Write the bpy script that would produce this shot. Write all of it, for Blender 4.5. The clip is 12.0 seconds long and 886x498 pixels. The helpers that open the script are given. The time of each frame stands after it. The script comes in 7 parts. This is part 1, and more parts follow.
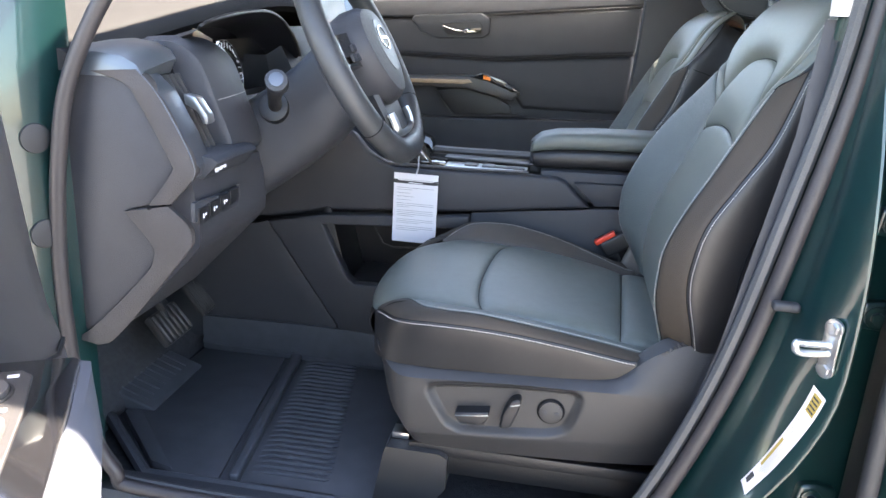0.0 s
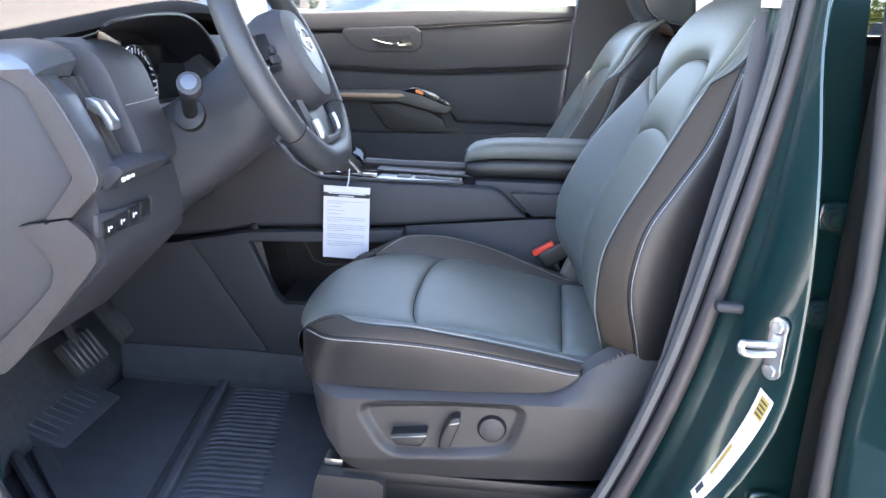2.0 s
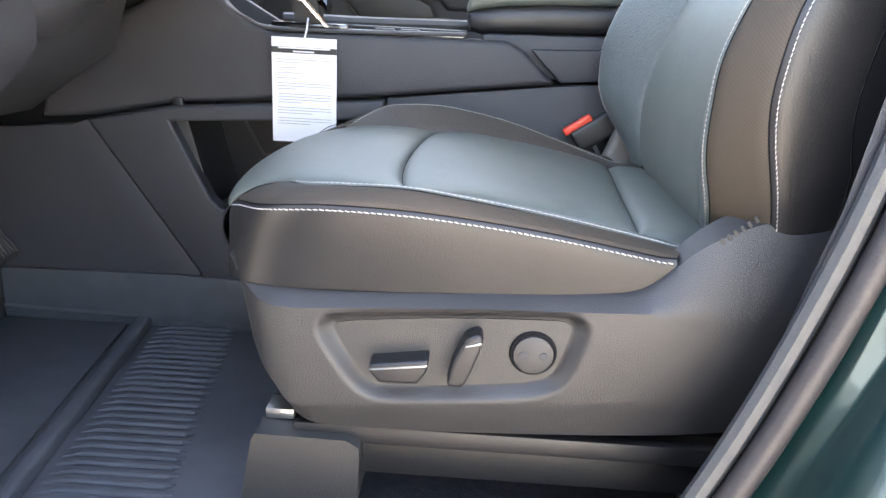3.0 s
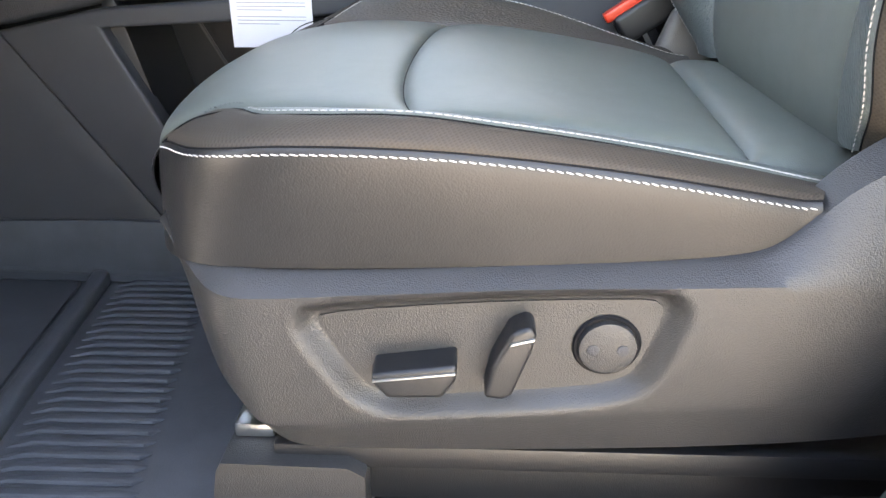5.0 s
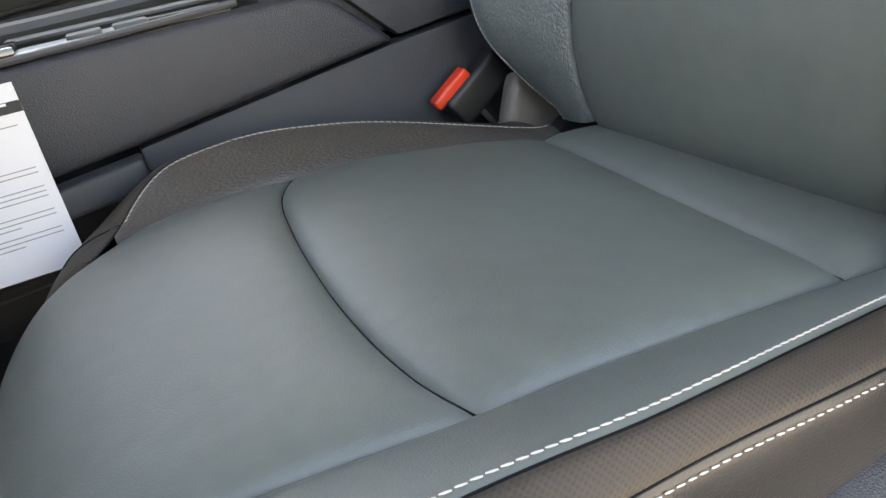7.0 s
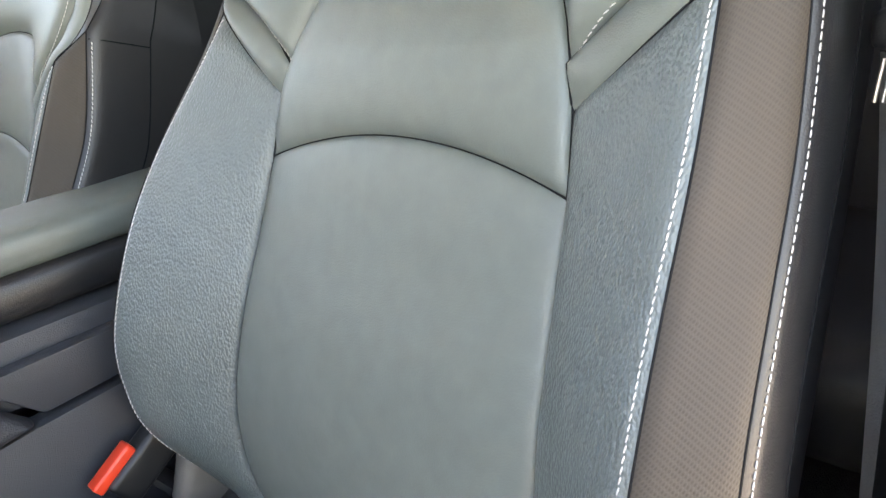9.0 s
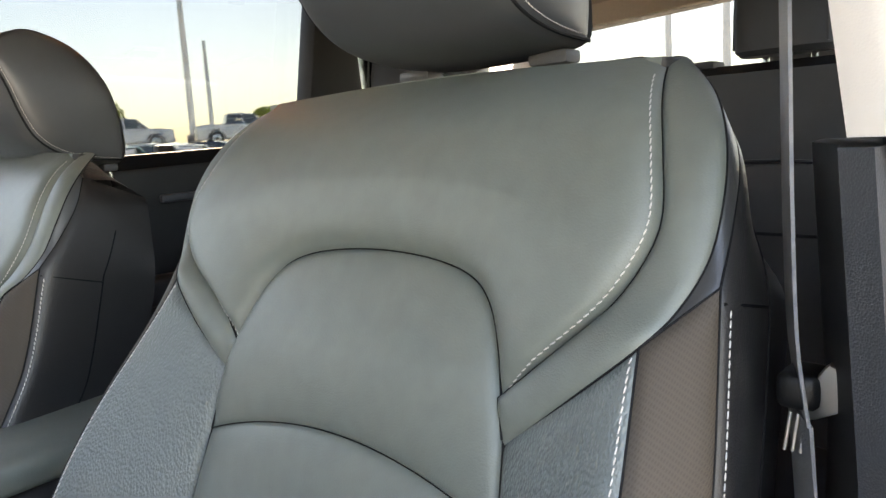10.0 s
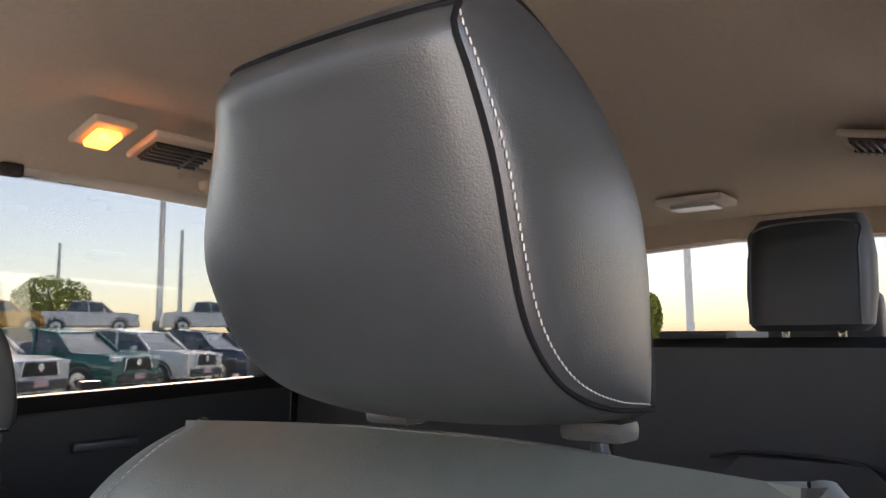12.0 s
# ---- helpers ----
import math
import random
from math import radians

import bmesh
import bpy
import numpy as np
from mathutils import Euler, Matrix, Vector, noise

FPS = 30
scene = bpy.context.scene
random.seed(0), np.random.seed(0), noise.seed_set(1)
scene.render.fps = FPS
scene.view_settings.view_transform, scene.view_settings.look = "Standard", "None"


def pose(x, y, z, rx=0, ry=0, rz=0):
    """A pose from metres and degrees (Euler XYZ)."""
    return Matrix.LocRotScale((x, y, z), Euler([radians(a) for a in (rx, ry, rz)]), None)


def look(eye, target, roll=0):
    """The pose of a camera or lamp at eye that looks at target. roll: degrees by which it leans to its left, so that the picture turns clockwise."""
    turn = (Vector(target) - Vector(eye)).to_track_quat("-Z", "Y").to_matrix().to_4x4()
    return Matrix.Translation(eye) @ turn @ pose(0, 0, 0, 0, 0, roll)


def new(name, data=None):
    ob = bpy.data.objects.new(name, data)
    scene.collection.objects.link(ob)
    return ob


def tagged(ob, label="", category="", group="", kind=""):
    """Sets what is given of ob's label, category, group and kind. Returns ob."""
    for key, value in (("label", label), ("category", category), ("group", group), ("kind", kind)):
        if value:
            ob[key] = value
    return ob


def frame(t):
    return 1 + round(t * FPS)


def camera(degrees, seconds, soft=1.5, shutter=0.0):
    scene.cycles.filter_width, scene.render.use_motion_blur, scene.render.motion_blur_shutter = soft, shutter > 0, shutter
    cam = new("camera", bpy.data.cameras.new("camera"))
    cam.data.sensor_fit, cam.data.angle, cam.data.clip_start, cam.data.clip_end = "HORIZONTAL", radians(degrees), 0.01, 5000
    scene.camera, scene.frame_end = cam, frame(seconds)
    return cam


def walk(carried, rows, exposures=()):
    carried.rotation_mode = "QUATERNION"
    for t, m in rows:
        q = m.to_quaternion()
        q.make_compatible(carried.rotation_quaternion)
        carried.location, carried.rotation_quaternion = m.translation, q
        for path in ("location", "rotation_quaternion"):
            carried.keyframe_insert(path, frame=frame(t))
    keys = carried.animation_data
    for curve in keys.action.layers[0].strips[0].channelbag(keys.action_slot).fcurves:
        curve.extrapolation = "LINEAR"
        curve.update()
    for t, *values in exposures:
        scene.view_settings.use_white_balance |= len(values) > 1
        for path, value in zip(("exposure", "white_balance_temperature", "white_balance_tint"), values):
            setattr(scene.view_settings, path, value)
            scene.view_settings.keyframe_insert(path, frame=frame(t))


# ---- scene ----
cam = camera(61.8, 12.0)
PATH = [
    (0, (0.216, -1.311, 0.82), (-0.059, 0.578, 0.221), 3.3),
    (0.5, (0.237, -1.393, 0.813), (0.023, 0.515, 0.255), 3.4),
    (1, (0.247, -1.4, 0.812), (0.062, 0.518, 0.277), 3.3),
    (1.5, (0.246, -1.382, 0.814), (0.083, 0.543, 0.296), 3.2),
    (2, (0.225, -1.256, 0.783), (0.102, 0.669, 0.254), 3.1),
    (2.5, (0.202, -1.045, 0.622), (0.113, 0.882, 0.096), 2.9),
    (3, (0.181, -0.881, 0.524), (0.118, 1.028, -0.068), 3.0),
    (3.2, (0.17, -0.802, 0.511), (0.124, 1.094, -0.124), 3.2),
    (4.8, (0.172, -0.662, 0.486), (0.127, 1.16, -0.338), 1.8),
    (5, (0.156, -0.658, 0.488), (0.098, 1.156, -0.352), 0.3),
    (5.5, (0.044, -0.588, 0.518), (0.032, 1.213, -0.352), -3.4),
    (6, (-0.011, -0.485, 0.542), (0.142, 1.308, -0.331), -7.3),
    (6.5, (-0.001, -0.428, 0.548), (0.384, 1.331, -0.322), -10.3),
    (7, (0.035, -0.41, 0.553), (0.683, 1.284, -0.291), -11.6),
    (7.2, (0.05, -0.407, 0.557), (0.803, 1.249, -0.273), -11.8),
    (8.8, (0.168, -0.365, 0.748), (1.417, 0.994, -0.021), -7.4),
    (9, (0.176, -0.36, 0.765), (1.472, 0.993, 0.066), -6.8),
    (9.5, (0.189, -0.359, 0.804), (1.602, 0.974, 0.331), -4.3),
    (10, (0.195, -0.367, 0.855), (1.678, 0.943, 0.564), -3.5),
    (10.5, (0.211, -0.352, 0.902), (1.74, 0.932, 0.788), -2.1),
    (11, (0.263, -0.298, 0.938), (1.817, 0.961, 0.958), -0.8),
    (11.5, (0.308, -0.254, 0.947), (1.872, 0.987, 1.061), 0.0),
    (12, (0.326, -0.245, 0.948), (1.882, 0.989, 1.185), -0.5),
]
EXPO = [(0, 4.32, 7400, 16), (1, 4.42, 7000, 17), (2, 4.53, 6950, 18), (3, 4.95, 8400, 17), (5, 5.1, 9000, 16), (6, 5.15, 9300, 16), (6.5, 4.9, 9600, 16), (7, 4.45, 9800, 15), (9, 5.08, 9500, 17), (10, 4.43, 9200, 17), (10.5, 4.03, 8800, 19), (11, 3.95, 8400, 21), (12, 4.05, 8300, 24)]
walk(cam, [(t, look(eye, target, roll)) for t, eye, target, roll in PATH], EXPO)

# ---------- light and world ----------
SUN_EL, SUN_AZ = radians(53), radians(40)
world = bpy.data.worlds.new("world")
scene.world = world
world.use_nodes = True
wt = world.node_tree
sky = wt.nodes.new("ShaderNodeTexSky")
sky.sky_type, sky.sun_disc = "NISHITA", False
sky.sun_elevation, sky.sun_rotation = SUN_EL, SUN_AZ
sky.air_density, sky.dust_density = 1.0, 1.0
wt.nodes["Background"].inputs["Strength"].default_value = 0.10
wt.links.new(sky.outputs["Color"], wt.nodes["Background"].inputs["Color"])
sun = new("sun", bpy.data.lights.new("sun", "SUN"))
sun.data.energy, sun.data.angle, sun.data.color = 4.2, radians(0.6), (1.0, 0.95, 0.88)
sun.matrix_world = look((math.sin(SUN_AZ) * math.cos(SUN_EL) * 50, math.cos(SUN_AZ) * math.cos(SUN_EL) * 50, math.sin(SUN_EL) * 50), (0, 0, 0))


# ---------- materials ----------
def mat_base(name):
    m = bpy.data.materials.new(name)
    m.use_nodes = True
    nt = m.node_tree
    return m, nt, nt.nodes["Principled BSDF"]


def mottled(nt, color, amount, scale, dest, coord="Object"):
    """A colour varied by noise at two scales."""
    tc = nt.nodes.new("ShaderNodeTexCoord")
    n1 = nt.nodes.new("ShaderNodeTexNoise")
    n1.inputs["Scale"].default_value, n1.inputs["Detail"].default_value = scale, 6
    n2 = nt.nodes.new("ShaderNodeTexNoise")
    n2.inputs["Scale"].default_value, n2.inputs["Detail"].default_value = scale * 0.12, 3
    add = nt.nodes.new("ShaderNodeMath")
    add.operation = "ADD"
    nt.links.new(tc.outputs[coord], n1.inputs["Vector"])
    nt.links.new(tc.outputs[coord], n2.inputs["Vector"])
    nt.links.new(n1.outputs["Fac"], add.inputs[0])
    nt.links.new(n2.outputs["Fac"], add.inputs[1])
    ramp = nt.nodes.new("ShaderNodeMapRange")
    ramp.inputs["From Min"].default_value, ramp.inputs["From Max"].default_value = 0.6, 1.4
    ramp.inputs["To Min"].default_value, ramp.inputs["To Max"].default_value = 1 - amount, 1 + amount
    nt.links.new(add.outputs[0], ramp.inputs["Value"])
    mul = nt.nodes.new("ShaderNodeVectorMath")
    mul.operation = "SCALE"
    mul.inputs[0].default_value = color
    nt.links.new(ramp.outputs["Result"], mul.inputs["Scale"])
    nt.links.new(mul.outputs[0], dest)
    return ramp


def bumped(nt, bsdf, height, strength, distance):
    b = nt.nodes.new("ShaderNodeBump")
    b.inputs["Strength"].default_value, b.inputs["Distance"].default_value = strength, distance
    nt.links.new(height, b.inputs["Height"])
    nt.links.new(b.outputs["Normal"], bsdf.inputs["Normal"])
    return b


def leather(name, color, rough=0.42, scale=420, strength=0.35, coat=0.0, spec=0.5, stretch=(1, 1, 1), relief=0.0012):
    m, nt, b = mat_base(name)
    mottled(nt, color, 0.12, 60, b.inputs["Base Color"])
    b.inputs["Roughness"].default_value = rough
    b.inputs["Specular IOR Level"].default_value = spec
    tc = nt.nodes.new("ShaderNodeTexCoord")
    mp = nt.nodes.new("ShaderNodeMapping")
    mp.inputs["Scale"].default_value = stretch
    v = nt.nodes.new("ShaderNodeTexVoronoi")
    v.feature = "SMOOTH_F1"
    v.inputs["Smoothness"].default_value = 0.6
    v.inputs["Scale"].default_value = scale
    v.inputs["Randomness"].default_value = 1.0
    n = nt.nodes.new("ShaderNodeTexNoise")
    n.inputs["Scale"].default_value, n.inputs["Detail"].default_value = scale * 1.2, 3
    mx = nt.nodes.new("ShaderNodeMath")
    mx.operation = "MULTIPLY_ADD"
    mx.inputs[1].default_value = -1.6
    nt.links.new(tc.outputs["Object"], mp.inputs["Vector"])
    nt.links.new(mp.outputs["Vector"], v.inputs["Vector"])
    nt.links.new(mp.outputs["Vector"], n.inputs["Vector"])
    nt.links.new(v.outputs["Distance"], mx.inputs[0])
    nt.links.new(n.outputs["Fac"], mx.inputs[2])
    bumped(nt, b, mx.outputs[0], strength, relief)
    return m


def perforated(name, color):
    """Dark brown insert with a fine woven, punched pattern."""
    m, nt, b = mat_base(name)
    b.inputs["Roughness"].default_value = 0.6
    b.inputs["Specular IOR Level"].default_value = 0.22
    tc = nt.nodes.new("ShaderNodeTexCoord")
    mp = nt.nodes.new("ShaderNodeMapping")
    mp.inputs["Rotation"].default_value = (0, 0, radians(45))
    ck = nt.nodes.new("ShaderNodeTexVoronoi")
    ck.inputs["Scale"].default_value, ck.inputs["Randomness"].default_value = 430, 0.0
    nt.links.new(tc.outputs["UV"], mp.inputs["Vector"])
    nt.links.new(mp.outputs["Vector"], ck.inputs["Vector"])
    rr = nt.nodes.new("ShaderNodeMapRange")
    rr.inputs["From Min"].default_value, rr.inputs["From Max"].default_value = 0.15, 0.45
    nt.links.new(ck.outputs["Distance"], rr.inputs["Value"])
    mixc = nt.nodes.new("ShaderNodeMix")
    mixc.data_type = "RGBA"
    mixc.inputs[6].default_value = (color[0] * 0.78, color[1] * 0.78, color[2] * 0.78, 1)
    mixc.inputs[7].default_value = (*color, 1)
    nt.links.new(rr.outputs["Result"], mixc.inputs[0])
    nt.links.new(mixc.outputs[2], b.inputs["Base Color"])
    bumped(nt, b, rr.outputs["Result"], 0.3, 0.0006)
    return m


def plastic(name, color, rough=0.5, scale=700, strength=0.25, amount=0.1, spec=0.5):
    m, nt, b = mat_base(name)
    mottled(nt, color, amount, 25, b.inputs["Base Color"])
    b.inputs["Roughness"].default_value = rough
    b.inputs["Specular IOR Level"].default_value = spec
    if strength:
        tc = nt.nodes.new("ShaderNodeTexCoord")
        v = nt.nodes.new("ShaderNodeTexVoronoi")
        v.inputs["Scale"].default_value = scale
        nt.links.new(tc.outputs["Object"], v.inputs["Vector"])
        bumped(nt, b, v.outputs["Distance"], strength, 0.0008)
    return m


def simple(name, color, rough=0.4, metal=0.0, coat=0.0, emit=None, power=0.0, amount=0.06, scale=30):
    m, nt, b = mat_base(name)
    mottled(nt, color, amount, scale, b.inputs["Base Color"])
    b.inputs["Roughness"].default_value, b.inputs["Metallic"].default_value = rough, metal
    b.inputs["Coat Weight"].default_value = coat
    b.inputs["Coat Roughness"].default_value = 0.04
    if emit:
        b.inputs["Emission Color"].default_value = (*emit, 1)
        b.inputs["Emission Strength"].default_value = power
    return m


def fuzzy(name, color, scale=900, strength=0.8, rough=0.95, amount=0.35):
    m, nt, b = mat_base(name)
    mottled(nt, color, amount, scale, b.inputs["Base Color"])
    b.inputs["Roughness"].default_value = rough
    b.inputs["Specular IOR Level"].default_value = 0.2
    tc = nt.nodes.new("ShaderNodeTexCoord")
    n = nt.nodes.new("ShaderNodeTexNoise")
    n.inputs["Scale"].default_value, n.inputs["Detail"].default_value = scale * 0.6, 5
    nt.links.new(tc.outputs["Object"], n.inputs["Vector"])
    bumped(nt, b, n.outputs["Fac"], strength, 0.003)
    return m


def glassy(name, tint=(1, 1, 1), rough=0.0):
    m, nt, b = mat_base(name)
    out = nt.nodes["Material Output"]
    tr = nt.nodes.new("ShaderNodeBsdfTransparent")
    tr.inputs["Color"].default_value = (*tint, 1)
    gl = nt.nodes.new("ShaderNodeBsdfGlossy")
    gl.inputs["Roughness"].default_value = 0.02
    fr = nt.nodes.new("ShaderNodeFresnel")
    fr.inputs["IOR"].default_value = 1.45
    mx = nt.nodes.new("ShaderNodeMixShader")
    nt.links.new(fr.outputs[0], mx.inputs[0])
    nt.links.new(tr.outputs[0], mx.inputs[1])
    nt.links.new(gl.outputs[0], mx.inputs[2])
    nt.links.new(mx.outputs[0], out.inputs["Surface"])
    return m


# black leather on the lit faces: its broad sheen is put into a paler base
M_LEATHER = leather("sheen_lifted_black_leather", (0.102, 0.113, 0.099), 0.46, 900, 0.10, spec=0.5)
M_HEAD = leather("fine_grained_black_leather", (0.029, 0.031, 0.033), 0.38, 1300, 0.10, spec=0.7)
M_SEAM = leather("seam_black_leather", (0.007, 0.007, 0.008), 0.7, 700, 0.1, spec=0.1)
M_GRAIN = leather("grained_black_leather", (0.078, 0.092, 0.088), 0.42, 560, 0.50, stretch=(0.8, 1.25, 0.6), spec=0.65, relief=0.0011)
M_BROWN = perforated("brown_perforated_leather", (0.050, 0.040, 0.031))
M_BROWNGRAIN = leather("brown_grained_leather", (0.058, 0.050, 0.043), 0.46, 480, 0.35, stretch=(0.6, 1.3, 1.0), spec=0.5)
# near-black copy for sides and front, their shade put into the colour
M_SIDE = leather("shaded_side_black_leather", (0.016, 0.0155, 0.016), 0.38, 800, 0.12, spec=0.4)
M_THREAD = simple("pale_thread", (0.46, 0.43, 0.40), 0.7)
M_VAL = plastic("grey_black_plastic", (0.028, 0.027, 0.027), 0.38, 950, 0.40, spec=0.45)
M_PLAS = plastic("black_plastic", (0.032, 0.034, 0.039), 0.48, 950, 0.35, spec=0.35)
M_DASH = plastic("dash_soft_black", (0.031, 0.032, 0.037), 0.50, 620, 0.5, spec=0.4)
M_ENDTRIM = plastic("grey_grained_trim", (0.060, 0.055, 0.053), 0.75, 420, 0.6, spec=0.12)
M_DASHTOP = plastic("dash_top_matt_black", (0.022, 0.022, 0.022), 0.85, 620, 0.5, spec=0.10)
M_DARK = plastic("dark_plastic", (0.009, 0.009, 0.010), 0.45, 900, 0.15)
M_GLOSS = simple("gloss_black", (0.008, 0.008, 0.009), 0.08, coat=0.6)
M_SATIN = simple("satin_silver", (0.42, 0.44, 0.45), 0.32, 0.9)
M_GREYTRIM = plastic("grey_trim", (0.050, 0.049, 0.049), 0.42, 900, 0.2)
M_SATINGREY = simple("satin_grey_trim", (0.09, 0.10, 0.115), 0.35, 0.6)
M_CHROME = simple("chrome", (0.75, 0.75, 0.75), 0.12, 1.0)
M_STEEL = simple("zinc_steel", (0.55, 0.55, 0.54), 0.3, 1.0)
M_WOOD = simple("copper_grey_trim", (0.33, 0.24, 0.16), 0.3, 0.3, amount=0.25, scale=80)
M_RUBBER = plastic("black_rubber", (0.022, 0.022, 0.023), 0.6, 500, 0.2)
M_MAT = plastic("rubber_mat", (0.056, 0.060, 0.068), 0.42, 600, 0.25, 0.25, spec=0.35)
M_CARPET = fuzzy("black_carpet", (0.048, 0.049, 0.053), 700, 1.0)
M_LINER = fuzzy("beige_headliner", (0.56, 0.47, 0.385), 1400, 0.35, 0.95, 0.08)
M_BEIGE = plastic("beige_pillar_trim", (0.62, 0.57, 0.52), 0.55, 900, 0.15, 0.04)
M_BELT = fuzzy("grey_belt_webbing", (0.31, 0.315, 0.33), 900, 0.5, 0.6, 0.1)
M_RED = simple("red_button", (0.75, 0.05, 0.02), 0.35)
M_PAPER = simple("white_paper", (0.66, 0.65, 0.67), 0.6, amount=0.02)
M_INK = simple("black_ink", (0.02, 0.02, 0.02), 0.6)
M_GREYINK = simple("grey_ink", (0.27, 0.27, 0.29), 0.6)
M_YELLOW = simple("yellow_print", (0.29, 0.20, 0.04), 0.5)
M_LABEL = simple("off_white_label", (0.56, 0.50, 0.47), 0.5, amount=0.03)
M_ORANGE = simple("orange_reflector", (0.85, 0.22, 0.03), 0.3)
M_GLASS = glassy("clear_glass", (0.93, 0.96, 0.95))
M_TINT = glassy("tinted_glass", (0.250, 0.268, 0.276))
M_TINTREAR = glassy("dark_tinted_glass", (0.095, 0.105, 0.112))
M_GREEN = simple("dark_green_paint", (0.002, 0.021, 0.021), 0.28, 0.2, coat=0.6, amount=0.1, scale=400)
M_SEAL = plastic("brown_grey_seal", (0.028, 0.024, 0.025), 0.5, 300, 0.3)
M_FLANGE = plastic("grey_ribbed_flange", (0.044, 0.046, 0.048), 0.5, 300, 0.5)


# ---------- mesh tools ----------
def part(name, bm, mat, parent, label="", smooth=True, kind=""):
    """Links a bmesh as one mesh object under a thing, or alone when there is no parent."""
    bmesh.ops.recalc_face_normals(bm, faces=bm.faces)
    me = bpy.data.meshes.new(name)
    bm.to_mesh(me)
    bm.free()
    for p in me.polygons:
        p.use_smooth = smooth
    me.materials.append(mat)
    ob = new(name, me)
    if smooth:
        me.set_sharp_from_angle(angle=radians(38))
    if parent:
        ob.parent = parent
    if label:
        ob["label"] = label
    if kind:
        ob["kind"] = kind
    return ob


def thing(name, label, category, at=(0, 0, 0), group="", kind=""):
    ob = new(name)
    ob.location = at
    return tagged(ob, label, category, group, kind)


def spl(points, n=8):
    """A smooth curve through the points, n steps to each span."""
    p = [Vector(q) for q in points]
    p = [p[0] * 2 - p[1], *p, p[-1] * 2 - p[-2]]
    out = []
    for i in range(1, len(p) - 2):
        a, b, c, d = p[i - 1 : i + 3]
        for k in range(n):
            t = k / n
            out.append(0.5 * ((2 * b) + (c - a) * t + (2 * a - 5 * b + 4 * c - d) * t * t + (3 * b - a - 3 * c + d) * t ** 3))
    out.append(p[-2].copy())
    return out


def resample(path, n):
    d = [0.0]
    for a, b in zip(path, path[1:]):
        d.append(d[-1] + (b - a).length)
    out, j = [], 0
    for k in range(n):
        s = d[-1] * k / (n - 1)
        while j < len(d) - 2 and d[j + 1] < s:
            j += 1
        f = (s - d[j]) / max(d[j + 1] - d[j], 1e-9)
        out.append(path[j].lerp(path[j + 1], min(max(f, 0), 1)))
    return out


def grid(f, nu, nv, bm=None, uv=None):
    """A sheet f(u, v), u and v from 0 to 1. uv: the sheet's size in metres, for patterned materials."""
    bm = bm or bmesh.new()
    lay = bm.loops.layers.uv.verify() if uv else None
    vs = [[bm.verts.new(f(i / nu, j / nv)) for j in range(nv + 1)] for i in range(nu + 1)]
    for i in range(nu):
        for j in range(nv):
            fc = bm.faces.new((vs[i][j], vs[i + 1][j], vs[i + 1][j + 1], vs[i][j + 1]))
            if uv:
                for lp, (a, b) in zip(fc.loops, ((i, j), (i + 1, j), (i + 1, j + 1), (i, j + 1))):
                    lp[lay].uv = (a / nu * uv[0], b / nv * uv[1])
    return bm


def loft(rings, closed=True, cap=True, bm=None):
    bm = bm or bmesh.new()
    vs = [[bm.verts.new(p) for p in r] for r in rings]
    n = len(vs[0])
    for a, b in zip(vs, vs[1:]):
        for k in range(n if closed else n - 1):
            bm.faces.new((a[k], a[(k + 1) % n], b[(k + 1) % n], b[k]))
    if cap and closed:
        bm.faces.new(vs[0])
        bm.faces.new(vs[-1])
    return bm


def tube(path, r, seg=8, bm=None, flat=1.0, side=None, cap=True):
    """A rod along a path; r may be a list. flat squeezes it along its second axis."""
    path = [Vector(p) for p in path]
    rings = []
    prev = Vector(side) if side else None
    for i, p in enumerate(path):
        t = (path[min(i + 1, len(path) - 1)] - path[max(i - 1, 0)]).normalized()
        if prev is None:
            prev = t.orthogonal()
        a = (prev - t * prev.dot(t)).normalized()
        prev = a
        b = t.cross(a)
        rr = r[i] if isinstance(r, (list, tuple)) else r
        rings.append([p + (a * math.cos(2 * math.pi * k / seg) + b * math.sin(2 * math.pi * k / seg) * flat) * rr for k in range(seg)])
    return loft(rings, cap=cap, bm=bm)


def rbox(size, at=(0, 0, 0), bev=0.005, seg=2, m=None, bm=None):
    """A box with rounded edges."""
    b = bmesh.new()
    bmesh.ops.create_cube(b, size=1)
    bmesh.ops.scale(b, vec=size, verts=b.verts)
    if bev:
        bmesh.ops.bevel(b, geom=b.edges[:], offset=min(bev, min(size) * 0.49), segments=seg, profile=0.6, affect="EDGES")
    if m is not None:
        bmesh.ops.transform(b, matrix=m, verts=b.verts)
    bmesh.ops.translate(b, vec=at, verts=b.verts)
    if bm is None:
        return b
    me = bpy.data.meshes.new("tmp")
    b.to_mesh(me)
    b.free()
    bm.from_mesh(me)
    bpy.data.meshes.remove(me)
    return bm


